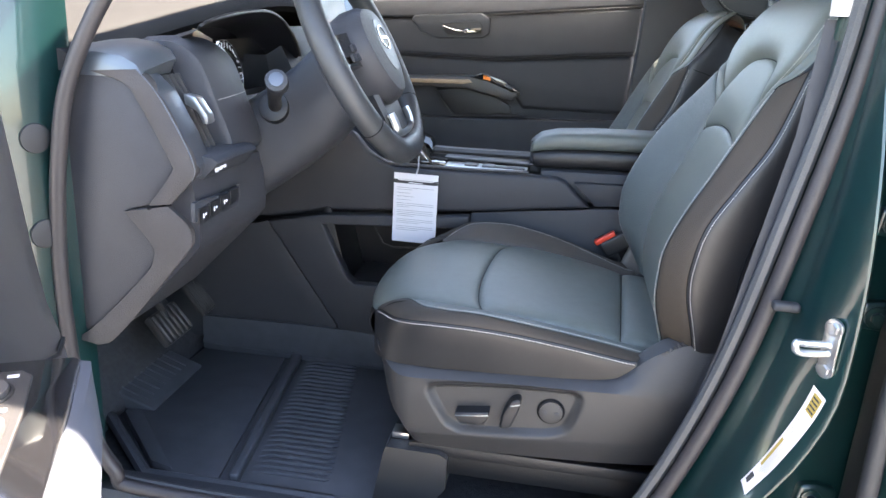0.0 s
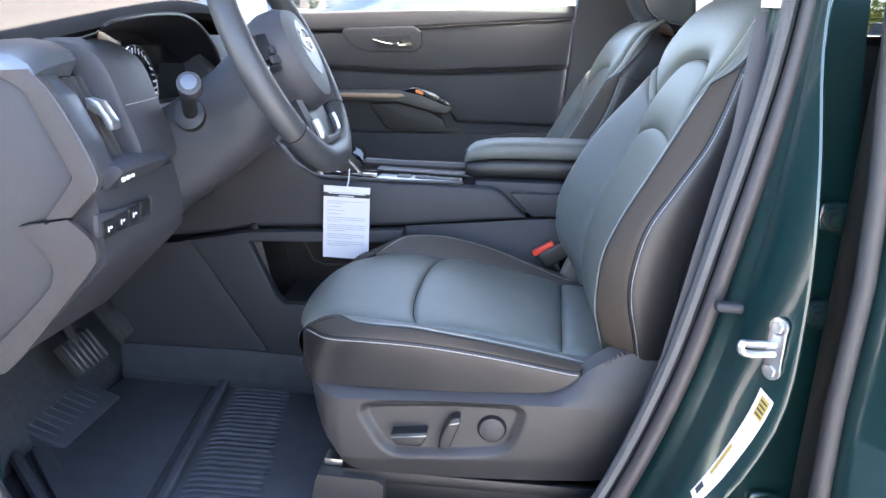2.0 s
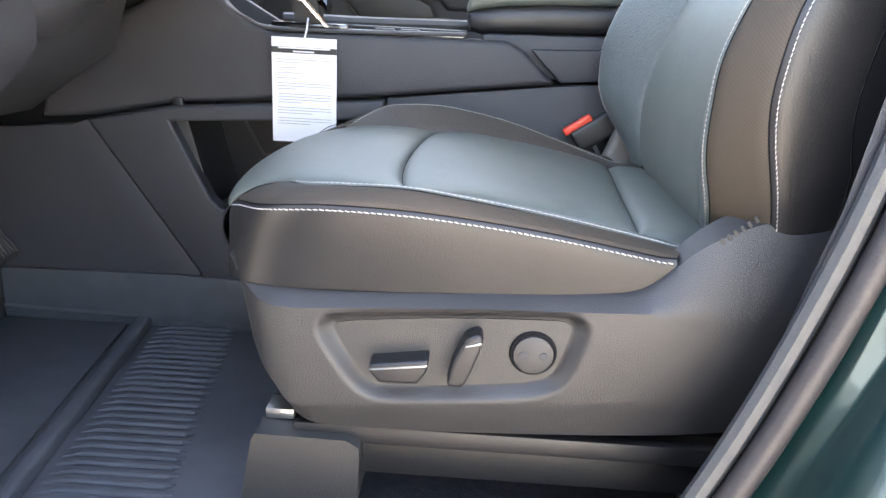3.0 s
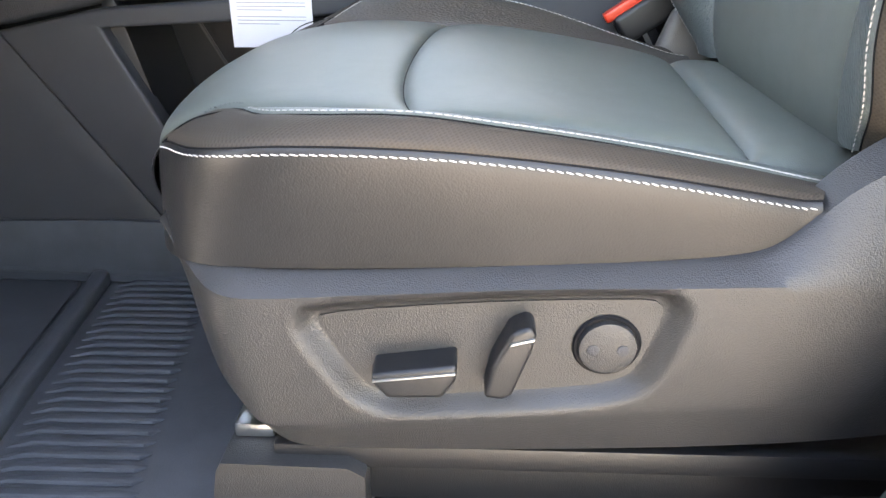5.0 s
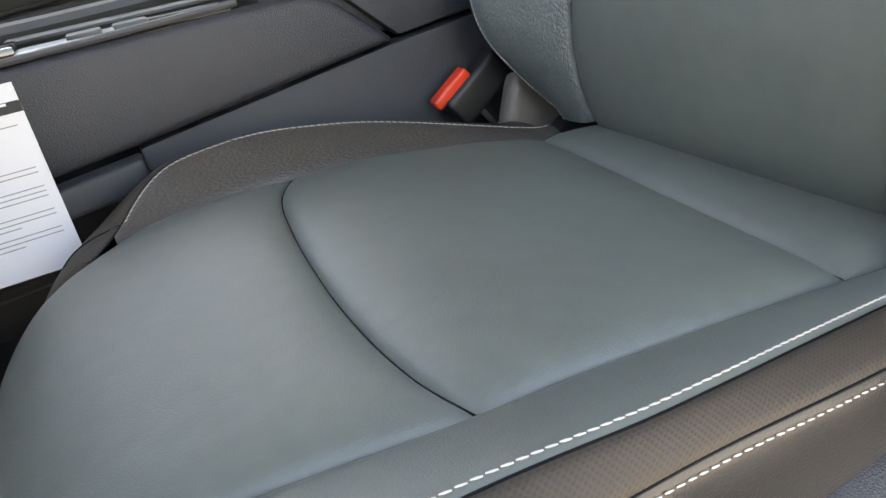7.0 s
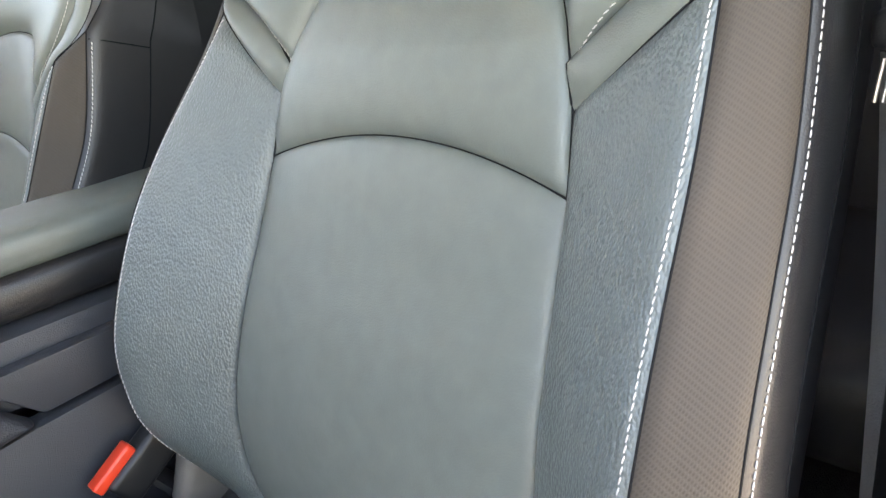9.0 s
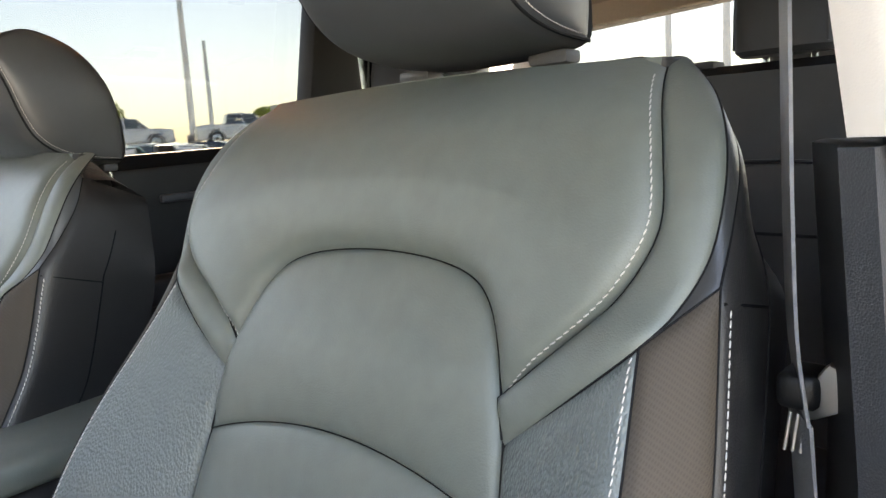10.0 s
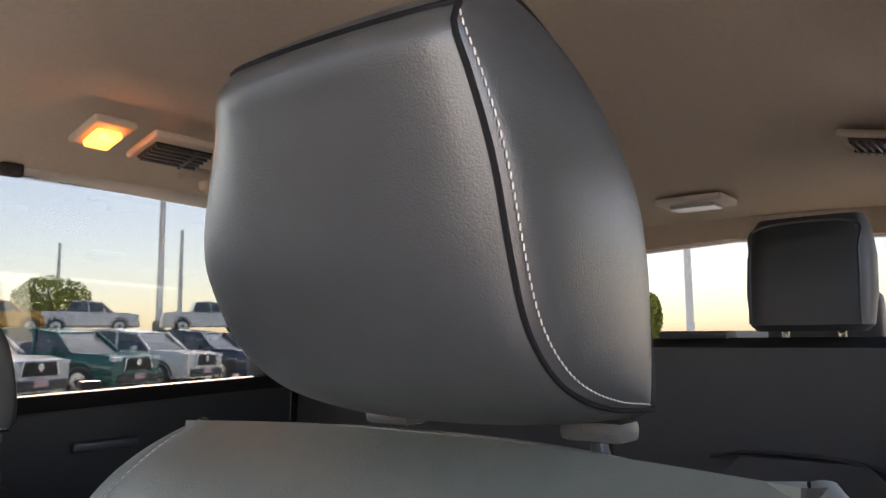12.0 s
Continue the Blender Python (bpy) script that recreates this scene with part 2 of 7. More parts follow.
def prism(poly, axis, a, b, bev=0.004, seg=2, bm=None):
    """A polygon in the other two axes, drawn out along axis from a to b, edges rounded."""
    w = bm or bmesh.new()
    t = bmesh.new()

    def put(p, d):
        return {"x": (d, p[0], p[1]), "y": (p[0], d, p[1]), "z": (p[0], p[1], d)}[axis]

    lo = [t.verts.new(put(p, a)) for p in poly]
    hi = [t.verts.new(put(p, b)) for p in poly]
    t.faces.new(lo)
    t.faces.new(hi)
    n = len(poly)
    for k in range(n):
        t.faces.new((lo[k], lo[(k + 1) % n], hi[(k + 1) % n], hi[k]))
    bmesh.ops.recalc_face_normals(t, faces=t.faces)
    if bev:
        bmesh.ops.bevel(t, geom=t.edges[:], offset=bev, segments=seg, profile=0.6, affect="EDGES", clamp_overlap=True)
    if bm is None:
        w.free()
        return t
    me = bpy.data.meshes.new("tmp")
    t.to_mesh(me)
    t.free()
    w.from_mesh(me)
    bpy.data.meshes.remove(me)
    return w


def disc(at, normal, r, depth, seg=24, bev=0.001, bm=None):
    b = bmesh.new()
    bmesh.ops.create_cone(b, cap_ends=True, segments=seg, radius1=r, radius2=r, depth=depth)
    if bev:
        es = [e for e in b.edges if abs(e.verts[0].co.z - e.verts[1].co.z) < 1e-6]
        bmesh.ops.bevel(b, geom=es, offset=bev, segments=2, profile=0.6, affect="EDGES")
    q = Vector((0, 0, 1)).rotation_difference(Vector(normal)).to_matrix().to_4x4()
    bmesh.ops.transform(b, matrix=Matrix.Translation(at) @ q, verts=b.verts)
    if bm is None:
        return b
    me = bpy.data.meshes.new("tmp")
    b.to_mesh(me)
    b.free()
    bm.from_mesh(me)
    bpy.data.meshes.remove(me)
    return bm


def stitches(path, normals, pitch=0.0046, length=0.0035, r=0.00050, lift=0.0003, slant=0.20):
    """A row of short thread stitches along a path, lying on a surface with the given normals."""
    d = sum((b - a).length for a, b in zip(path, path[1:]))
    n = max(4, int(d / pitch))
    ps = resample(path, n)
    ns = resample(normals, n)
    bm = bmesh.new()
    for i in range(n - 1):
        t = (ps[i + 1] - ps[i]).normalized()
        nn = ns[i].normalized()
        s = t.cross(nn)
        c = ps[i] + nn * lift
        ax = (t + s * slant).normalized()
        a, b = c - ax * length / 2, c + ax * length / 2
        q = ax.cross(nn).normalized()
        rings = []
        for p, k in ((a, 0.6), (c, 1.0), (b, 0.6)):
            rings.append([p + (q * math.cos(w) + nn * math.sin(w)) * r * k for w in (0, 1.257, 2.513, 3.77, 5.027)])
        loft(rings, bm=bm)
    return bm


# ---------- front seats ----------
def lut(*pairs):
    """A smooth function through pairs of numbers given in rising order."""
    xs, ys = [p[0] for p in pairs], [p[1] for p in pairs]
    n = len(xs)
    sl = []
    for i in range(n):
        a, b = max(i - 1, 0), min(i + 1, n - 1)
        sl.append((ys[b] - ys[a]) / (xs[b] - xs[a]))

    def f(x):
        if x <= xs[0]:
            return ys[0]
        if x >= xs[-1]:
            return ys[-1]
        i = max(k for k in range(n - 1) if xs[k] <= x)
        h = xs[i + 1] - xs[i]
        t = (x - xs[i]) / h
        return ((2 * t**3 - 3 * t * t + 1) * ys[i] + (t**3 - 2 * t * t + t) * h * sl[i]
                + (-2 * t**3 + 3 * t * t) * ys[i + 1] + (t**3 - t * t) * h * sl[i + 1])

    return f


def sstep(a, b, x):
    t = min(max((x - a) / (b - a), 0), 1)
    return t * t * (3 - 2 * t)


def puff(d, w):
    """Rise of padded cover at distance d from its seam."""
    d = max(d, 0)
    return 1 - 0.62 * math.exp(-d / w) - 0.38 * math.exp(-d / (0.16 * w))


def close(v, lo=True, hi=True):
    """Draws grid lines together towards the seams."""
    if lo and hi:
        return 0.5 - 0.5 * math.cos(math.pi * v)
    if hi:
        return math.sin(math.pi * v / 2)
    return 1 - math.cos(math.pi * v / 2) if lo else v


def ruled_point(A, B, i, v, L, u, bulge, w, ea, eb, out, ends):
    """A point of a padded strip and its outward direction; v is the share of the way from A to B."""
    n = len(A) - 1
    a, b = A[i], B[i]
    wd = (b - a).length
    t = A[min(i + 1, n)] - A[max(i - 1, 0)]
    nn = t.cross(b - a)
    nn = nn.normalized() if nn.length > 1e-9 else Vector((0, 0, 1))
    if out is not None and nn.dot(Vector(out)) < 0:
        nn = -nn
    h = bulge * (puff(v * wd, w) if ea else 1) * (puff((1 - v) * wd, w) if eb else 1)
    if ends[0]:
        h *= puff(u * L, ends[0])
    if ends[1]:
        h *= puff((1 - u) * L, ends[1])
    return a.lerp(b, v) + nn * h * min(1, wd / 0.02), nn


def length_of(path):
    return sum((b - a).length for a, b in zip(path, path[1:]))


def ruled(A, B, n, m, bulge, w=0.012, ea=True, eb=True, out=None, uv=False, ends=(0, 0)):
    """A padded strip between two seam curves with the same number of points."""
    A, B = resample(A, n + 1), resample(B, n + 1)
    L = length_of(A)

    def f(u, v):
        i = min(int(round(u * n)), n)
        return ruled_point(A, B, i, v if uv else close(v, ea, eb), L, u, bulge, w, ea, eb, out, ends)[0]

    wmid = (A[n // 2] - B[n // 2]).length
    return grid(f, n, m, None, (L, wmid) if uv else None)


def ruled_line(A, B, n, d, bulge, w=0.012, ea=True, eb=True, out=None, ends=(0, 0), at_b=False, span=(0.0, 1.0)):
    """A line on such a strip, d away from one of its seams, with the outward directions."""
    A, B = resample(A, n + 1), resample(B, n + 1)
    L = length_of(A)
    ps, ns = [], []
    for i in range(int(span[0] * n), int(span[1] * n) + 1):
        s = min(d / max((B[i] - A[i]).length, 1e-6), 0.5)
        p, nn = ruled_point(A, B, i, 1 - s if at_b else s, L, i / n, bulge, w, ea, eb, out, ends)
        ps.append(p)
        ns.append(nn)
    return ps, ns


# cushion: height of the middle, seam lines
C_TOP = lut((-0.05, 0.340), (-0.03, 0.350), (0, 0.358), (0.05, 0.362), (0.125, 0.360), (0.2, 0.354), (0.3, 0.339), (0.387, 0.322), (0.44, 0.312))
C_MID = lut((-0.2, 0.150), (-0.061, 0.149), (-0.025, 0.148), (0.0, 0.155), (0.02, 0.166), (0.06, 0.174), (0.125, 0.180), (0.25, 0.178), (0.387, 0.168), (0.44, 0.166))
C_UY = lut((-0.061, 0.146), (-0.025, 0.150), (0.0, 0.166), (0.027, 0.207), (0.062, 0.228), (0.10, 0.234), (0.15, 0.236), (0.20, 0.231), (0.25, 0.223), (0.33, 0.208), (0.387, 0.196))
C_UZ = lut((-0.061, 0.333), (-0.025, 0.354), (0.027, 0.369), (0.062, 0.375), (0.125, 0.377), (0.185, 0.369), (0.25, 0.357), (0.33, 0.339), (0.387, 0.324))
C_LY = lut((-0.058, 0.160), (-0.041, 0.190), (-0.015, 0.226), (0.014, 0.246), (0.05, 0.254), (0.12, 0.253), (0.184, 0.248), (0.26, 0.244), (0.36, 0.232))
C_LZ = lut((-0.058, 0.336), (-0.041, 0.346), (-0.015, 0.353), (0.014, 0.359), (0.05, 0.363), (0.12, 0.362), (0.184, 0.356), (0.26, 0.346), (0.36, 0.327))
C_SEAM = lut((-0.19, 0.126), (-0.14, 0.112), (-0.07, 0.106), (0.0, 0.107), (0.07, 0.112), (0.14, 0.123), (0.19, 0.146))
LIP = [(-0.05, 0.340)]
for k in range(60):
    th = radians(33 + 84 * sstep(0, 0.065, k * 0.0025))
    LIP.append((LIP[-1][0] - math.cos(th) * 0.0025, LIP[-1][1] - math.sin(th) * 0.0025))


def cushion_at(q):
    if q >= -0.05:
        return q, C_TOP(q)
    k = min((-0.05 - q) / 0.0025, 59.99)
    a, b, f = LIP[int(k)], LIP[int(k) + 1], k - int(k)
    return a[0] + (b[0] - a[0]) * f, a[1] + (b[1] - a[1]) * f


def tilt(y):
    """The inner side of the cushion stands a little higher."""
    return 0.008 * sstep(-0.15, 0.2, y)


def cushion_point(q, y, lift):
    x, z = cushion_at(q)
    bow = 0.017 * max(0, 1 - (y / 0.149) ** 2) * (1 - sstep(-0.06, 0.06, q))
    x1, z1 = cushion_at(q + 0.002)
    t = Vector((x1 - x, 0, z1 - z)).normalized()
    n = Vector((-t.z, 0, t.x))
    return Vector((x - bow, y, z + tilt(y))) + n * lift


def cushion_panel(q0, q1, nu, nv, lift, front_seam, rear_seam):
    """Middle panel between two cross seams; q0 and q1 are functions of y."""
    def f(u, v):
        s = -1 + 2 * close(u)
        v = close(v, front_seam, rear_seam)
        y = s * 0.17
        for _ in range(2):
            q = q0(y) + (q1(y) - q0(y)) * v
            y = s * C_MID(q)
        c = C_MID(q)
        h = lift * puff(c - abs(y), 0.016)
        if front_seam:
            h *= puff(v * (q1(y) - q0(y)), 0.020)
        if rear_seam:
            h *= puff((1 - v) * (q1(y) - q0(y)), 0.016)
        return cushion_point(q, y, h)
    return grid(f, nu, nv)


# backrest: section of the middle and seam lines, by height
B_X = lut((0.28, 0.455), (0.32, 0.432), (0.36, 0.415), (0.42, 0.411), (0.47, 0.418), (0.53, 0.436), (0.59, 0.462), (0.645, 0.484), (0.69, 0.500), (0.73, 0.515), (0.78, 0.537), (0.835, 0.566), (0.875, 0.598), (0.900, 0.632))
B_CY = lut((0.30, 0.135), (0.36, 0.145), (0.42, 0.152), (0.47, 0.152), (0.535, 0.146), (0.60, 0.141), (0.645, 0.138), (0.69, 0.133), (0.715, 0.127))
B_YY = lut((0.712, 0.126), (0.735, 0.152), (0.765, 0.185), (0.79, 0.200), (0.81, 0.204), (0.842, 0.196), (0.867, 0.187), (0.895, 0.177))
B_SBX = lut((0.35, 0.412), (0.376, 0.402), (0.418, 0.390), (0.465, 0.387), (0.51, 0.391), (0.57, 0.414), (0.62, 0.440), (0.68, 0.470), (0.752, 0.508))
B_SBY = lut((0.35, 0.185), (0.376, 0.205), (0.418, 0.214), (0.465, 0.219), (0.51, 0.220), (0.57, 0.219), (0.62, 0.217), (0.68, 0.216), (0.752, 0.210))
B_SAX = lut((0.35, 0.452), (0.393, 0.440), (0.449, 0.425), (0.49, 0.423), (0.555, 0.436), (0.62, 0.472), (0.68, 0.506), (0.778, 0.537))
B_SAY = lut((0.35, 0.232), (0.393, 0.246), (0.449, 0.254), (0.49, 0.256), (0.555, 0.255), (0.62, 0.250), (0.68, 0.245), (0.778, 0.238))


B_MORE = lut((0.712, 0), (0.74, 0.004), (0.765, 0.022), (0.79, 0.031), (0.81, 0.032), (0.842, 0.026), (0.867, 0.024), (0.895, 0.022))


def seat(name, label, centre, mirror, bolster_in):
    """A front seat. mirror: -1 where its outer side faces the far door. bolster_in: how much further the inner bolster stands out."""
    root = thing(name, label, "car seat", group="front seats")

    def put(n, bm, mat, lab="", par=None):
        for v in bm.verts:
            v.co.y = centre + v.co.y * mirror
        return part(n, bm, mat, par or root, lab)

    # cushion middle
    def front_line(y):
        return -0.092 + 0.022 * (y / 0.149) ** 2

    def roll_line(y):
        return 0.362 + 0.07 * y * (1 if mirror > 0 else -1)
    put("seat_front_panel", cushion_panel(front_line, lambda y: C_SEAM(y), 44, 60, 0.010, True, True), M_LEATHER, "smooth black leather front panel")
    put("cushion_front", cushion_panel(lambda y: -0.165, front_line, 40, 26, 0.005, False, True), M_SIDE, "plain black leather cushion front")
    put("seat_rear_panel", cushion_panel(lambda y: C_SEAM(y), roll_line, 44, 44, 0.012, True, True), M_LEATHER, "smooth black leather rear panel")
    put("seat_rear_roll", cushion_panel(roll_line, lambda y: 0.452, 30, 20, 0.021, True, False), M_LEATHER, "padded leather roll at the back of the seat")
    for sgn in (-1, 1):
        sl = [k / 40 for k in range(41)]

        def up(x):
            return (tilt(0.2) + 0.016 * sstep(-0.02, 0.06, x) * (1 - 0.7 * sstep(0.2, 0.38, x))) if sgn > 0 else 0.0
        U = [Vector((x, sgn * C_UY(x), C_UZ(x) + up(x))) for x in (-0.061 + 0.448 * k for k in sl)]
        Lc = [Vector((x, sgn * C_LY(x), C_LZ(x) + up(x))) for x in (-0.058 + 0.43 * k for k in sl)]
        xs = [0.0 + 0.40 * k for k in sl]
        Cc = [cushion_point(x, sgn * C_MID(x), 0) for x in xs]
        Uc = [Vector((x, sgn * C_UY(x), C_UZ(x) + up(x))) for x in xs]
        bol = dict(bulge=0.005, w=0.010, out=(0, 0, 1))
        put("bolster", ruled(Cc, Uc, 70, 12, **bol), M_LEATHER if sgn < 0 else M_BROWNGRAIN, "smooth black leather seat bolster" if sgn < 0 else "dark brown grained inner seat bolster")
        put("bolster_strip", ruled(U, Lc, 80, 10, 0.005, 0.009, out=(0, sgn, 1), uv=True), M_BROWN, "dark brown perforated strip with pale stitching")
        # seam that parts the plain front corner from the perforated strip
        nose = [U[6].lerp(Lc[1], k / 12) + Vector((-0.006 * math.sin(math.pi * k / 12), sgn * 0.002, 0.0045 * math.sin(math.pi * k / 12) + 0.0006)) for k in range(13)]
        put("seam", tube(nose, 0.0006, 5), M_SEAM)
        # side, round the front corner
        top = [Vector((x, sgn * C_LY(x), C_LZ(x) + up(x))) for x in (0.372 - 0.43 * k for k in sl)] + [cushion_point(-0.066, sgn * 0.1490, 0), cushion_point(-0.071, sgn * 0.135, -0.003)]
        bot = spl([(0.375, sgn * 0.228, 0.300), (0.29, sgn * 0.234, 0.291), (0.15, sgn * 0.236, 0.284), (0.03, sgn * 0.234, 0.280), (-0.022, sgn * 0.222, 0.276), (-0.050, sgn * 0.186, 0.270), tuple(cushion_point(-0.135, sgn * 0.1495, 0.0)), tuple(cushion_point(-0.135, sgn * 0.135, -0.003))], 8)
        side = dict(bulge=0.006, w=0.015, eb=False, out=(0, sgn, 0))
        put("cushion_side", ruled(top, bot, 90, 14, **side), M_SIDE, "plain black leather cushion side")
        for path in (Cc, U, Lc):
            put("seam", tube([p + Vector((0, 0, 0.0002)) for p in path], 0.0007, 5), M_SEAM)
        put("seam", tube([cushion_point(q, sgn * 0.1495, 0.0003) for q in (-0.066 - 0.07 * k / 10 for k in range(11))], 0.0007, 5), M_SEAM)
        put("stitching", stitches(*ruled_line(Cc, Uc, 70, 0.0036, at_b=True, span=(0.05, 1), **bol), 0.0056, 0.0046, 0.00055), M_THREAD, "pale stitching")
        lip = [p + Vector((0.001, -0.0045 * sgn, 0.0034)) for p in U[0:7]]
        put("stitching", stitches(lip, [Vector((-0.3, 0.2 * sgn, 1))] * 2, slant=0.6), M_SIDE, "dark slanted stitching")
        put("stitching", stitches(*ruled_line(top, bot, 90, 0.0036, span=(0.02, 0.93), **side), 0.0056, 0.0044, 0.00058), M_THREAD, "pale stitching")
    put("seam", tube([cushion_point(C_SEAM(y), y, 0.0003) for y in (C_MID(0.12) * (k / 20 - 1) for k in range(41))], 0.0007, 5), M_SEAM)
    put("seam", tube([cushion_point(roll_line(y), y, 0.0003) for y in (C_MID(0.368) * (k / 12 - 1) for k in range(25))], 0.0007, 5), M_SEAM)
    put("seam", tube([cushion_point(front_line(y), y, 0.0003) for y in (0.147 * (k / 12 - 1) for k in range(25))], 0.0007, 5), M_SEAM)
    core = loft([[(x, y, z) for x, z in ((-0.045, 0.30), (-0.035, 0.32), (0.0, 0.335), (0.12, 0.34), (0.40, 0.305), (0.44, 0.25), (0.0, 0.20), (-0.045, 0.25))] for y in (-0.15, 0.15)])
    put("cushion_foam", core, M_DARK)

    # backrest middle
    def mid_seam(y):
        return 0.668 - 0.023 * (y / 0.138) ** 2 if abs(y) < 0.2 else 0.64

    def dip(z):
        return 0.006 * sstep(0.70, 0.77, z)

    def back_panel(z0, z1, nu, nv, lo, hi, cy, lift=0.008):
        def f(u, v):
            s = -1 + 2 * close(u)
            v = close(v, lo, hi)
            y = s * 0.14
            for _ in range(3):
                z = z0(y) + (z1(y) - z0(y)) * v
                y = s * cy(z)
            c = cy(z)
            h = lift * puff(c - abs(y), 0.016)
            d = z1(y) - z0(y)
            if lo:
                h *= puff(v * d, 0.012)
            if hi:
                h *= puff((1 - v) * d, 0.012)
            return Vector((B_X(z) - h * 0.93, y, z + h * 0.35))
        return grid(f, nu, nv)

    put("back_lower_panel", back_panel(lambda y: 0.305, mid_seam, 36, 50, False, True, B_CY), M_LEATHER, "smooth black leather lower back panel")
    # the arch over the upper middle panel
    arch = spl([(0, -0.127, 0.712), (0, -0.118, 0.735), (0, -0.104, 0.758), (0, -0.085, 0.772), (0, -0.05, 0.780), (0, 0, 0.783), (0, 0.05, 0.780), (0, 0.085, 0.772), (0, 0.104, 0.758), (0, 0.118, 0.735), (0, 0.127, 0.712)], 6)
    legs = [Vector((0, -B_CY(z), z)) for z in (0.645 + 0.067 * k / 8 for k in range(8))]
    rim_up = legs + arch + [Vector((0, -p.y, p.z)) for p in reversed(legs)]
    ru = resample(rim_up, 121)
    mu = [Vector((0, -0.138 + 0.276 * k / 120, mid_seam(-0.138 + 0.276 * k / 120))) for k in range(121)]

    def up_f(u, v):
        i = min(int(round(u * 120)), 120)
        a, b = ru[i], mu[i]
        w = (b - a).length
        v = close(v)
        p = a.lerp(b, v)
        h = 0.010 * puff(v * w, 0.014) * puff((1 - v) * w, 0.012) * min(1, w / 0.02)
        return Vector((B_X(p.z) + dip(p.z) - h * 0.9, p.y, p.z + h * 0.4))
    put("back_upper_panel", grid(up_f, 120, 24), M_LEATHER, "smooth black leather upper back panel")

    put("seam", tube([Vector((B_X(p.z) + dip(p.z) - 0.0006, p.y, p.z)) for p in ru], 0.0009, 5), M_SEAM)
    put("seam", tube([Vector((B_X(p.z) - 0.0004, p.y, p.z)) for p in mu], 0.0008, 5), M_SEAM)
    # yoke over the shoulders
    asym = 1.0 if mirror > 0 else 0.0

    def yy(z, sg):
        return B_YY(z) + (asym * B_MORE(z) if sg > 0 else 0)
    y_end = 0.177 + 0.022 * asym
    outer = [Vector((0, -yy(z, -1), z)) for z in (0.712 + 0.183 * k / 24 for k in range(25))]
    outer += [Vector((0, -0.177 + (0.177 + y_end) * k / 24, 0.895 + 0.006 * math.sin(math.pi * k / 24))) for k in range(1, 24)]
    outer += [Vector((0, yy(z, 1), z)) for z in (0.895 - 0.183 * k / 24 for k in range(25))]
    inner = [Vector((0, p.y, p.z)) for p in arch]
    ni = 96
    oa = resample(outer[:25], ni // 3 + 1)[:-1] + resample(outer[24:49], ni // 3 + 1)[:-1] + resample(outer[48:], ni // 3 + 1)
    ib = resample(inner[:19], ni // 3 + 1)[:-1] + resample(inner[18:43], ni // 3 + 1)[:-1] + resample(inner[42:], ni // 3 + 1)

    def yoke_at(i, v):
        a, b = ib[i], oa[i]
        w = (b - a).length
        p = a.lerp(b, v)
        h = 0.016 * puff(v * w, 0.024) * (puff((1 - v) * w, 0.010) if not 32 < i < 64 else 1) * min(1, w / 0.03)
        base = B_X(p.z) + dip(a.z) * (1 - puff(v * w, 0.03))
        return Vector((base - h * 0.88, p.y, p.z + h * 0.45 * (1 - sstep(0.85, 0.9, p.z))))

    def yoke_f(u, v):
        return yoke_at(min(int(round(u * ni)), ni), close(v))
    put("back_yoke", grid(yoke_f, ni, 20), M_LEATHER, "smooth black leather shoulder panel")
    # roll over the top
    def roll_f(u, v):
        y = -0.177 + (0.177 + y_end) * u
        a = radians(-35 + 160 * v)
        s = 2 * u - 1
        cx, cz = 0.634, 0.866
        r = 0.030
        e = 1 - 0.25 * (abs(y) / 0.177) ** 6
        zt = 0.895 + 0.006 * math.sin(math.pi * u)
        x0 = B_X(zt) - 0.016 * 0.88
        k = sstep(0, 0.25, v)
        p = Vector((cx + r * math.sin(a) * 1.2 - 0.012 * s ** 4, y * (1 - 0.10 * v), cz + (zt - 0.868) * math.cos(a) - 0.014 * s ** 4))
        return Vector((x0, y, zt)).lerp(p, k)
    put("back_top_roll", grid(roll_f, 40, 16), M_LEATHER)
    for sgn in (-1, 1):
        ext = bolster_in if sgn > 0 else 0.0

        def fx(x, z, k=1.0):
            return x - ext * k * sstep(0.34, 0.45, z) * (1 - sstep(0.6, 0.77, z))

        def fy(y, z):
            return sgn * (y + 0.8 * ext * sstep(0.34, 0.50, z) * (1 - sstep(0.60, 0.76, z)))
        zz = [0.345 + 0.345 * k / 40 for k in range(41)]
        Cb = [Vector((B_X(z), sgn * B_CY(z), z)) for z in zz]
        Sb = [Vector((fx(B_SBX(z2), z2), fy(B_SBY(z2), z2), z2)) for z2 in (0.345 + (0.752 - 0.345) * k / 40 for k in range(41))]
        Sa = [Vector((fx(B_SAX(z2), z2, 0.6), fy(B_SAY(z2), z2), z2)) for z2 in (0.345 + (0.778 - 0.345) * k / 40 for k in range(41))]
        bol = dict(bulge=0.009, w=0.016, out=(-1, -0.6 * sgn, 0.2), ends=(0, 0.016))
        put("back_bolster", ruled(Cb, Sb, 80, 16, **bol), M_GRAIN, "grained black leather back bolster")
        put("back_strip", ruled(Sb, Sa, 90, 10, 0.004, 0.008, out=(-1, sgn, 0), uv=True, ends=(0, 0.008)), M_BROWN, "dark brown perforated strip with pale stitching")
        # band round the shoulder
        mo = 0.022 * asym if sgn > 0 else 0.0
        Yb = [Vector((B_X(p.z) - 0.002, sgn * abs(p.y), p.z)) for p in [Vector((0, 0.133, 0.692))] + [Vector((0, yy(z, sgn), z)) for z in (0.712 + 0.183 * k / 24 for k in range(25))]]
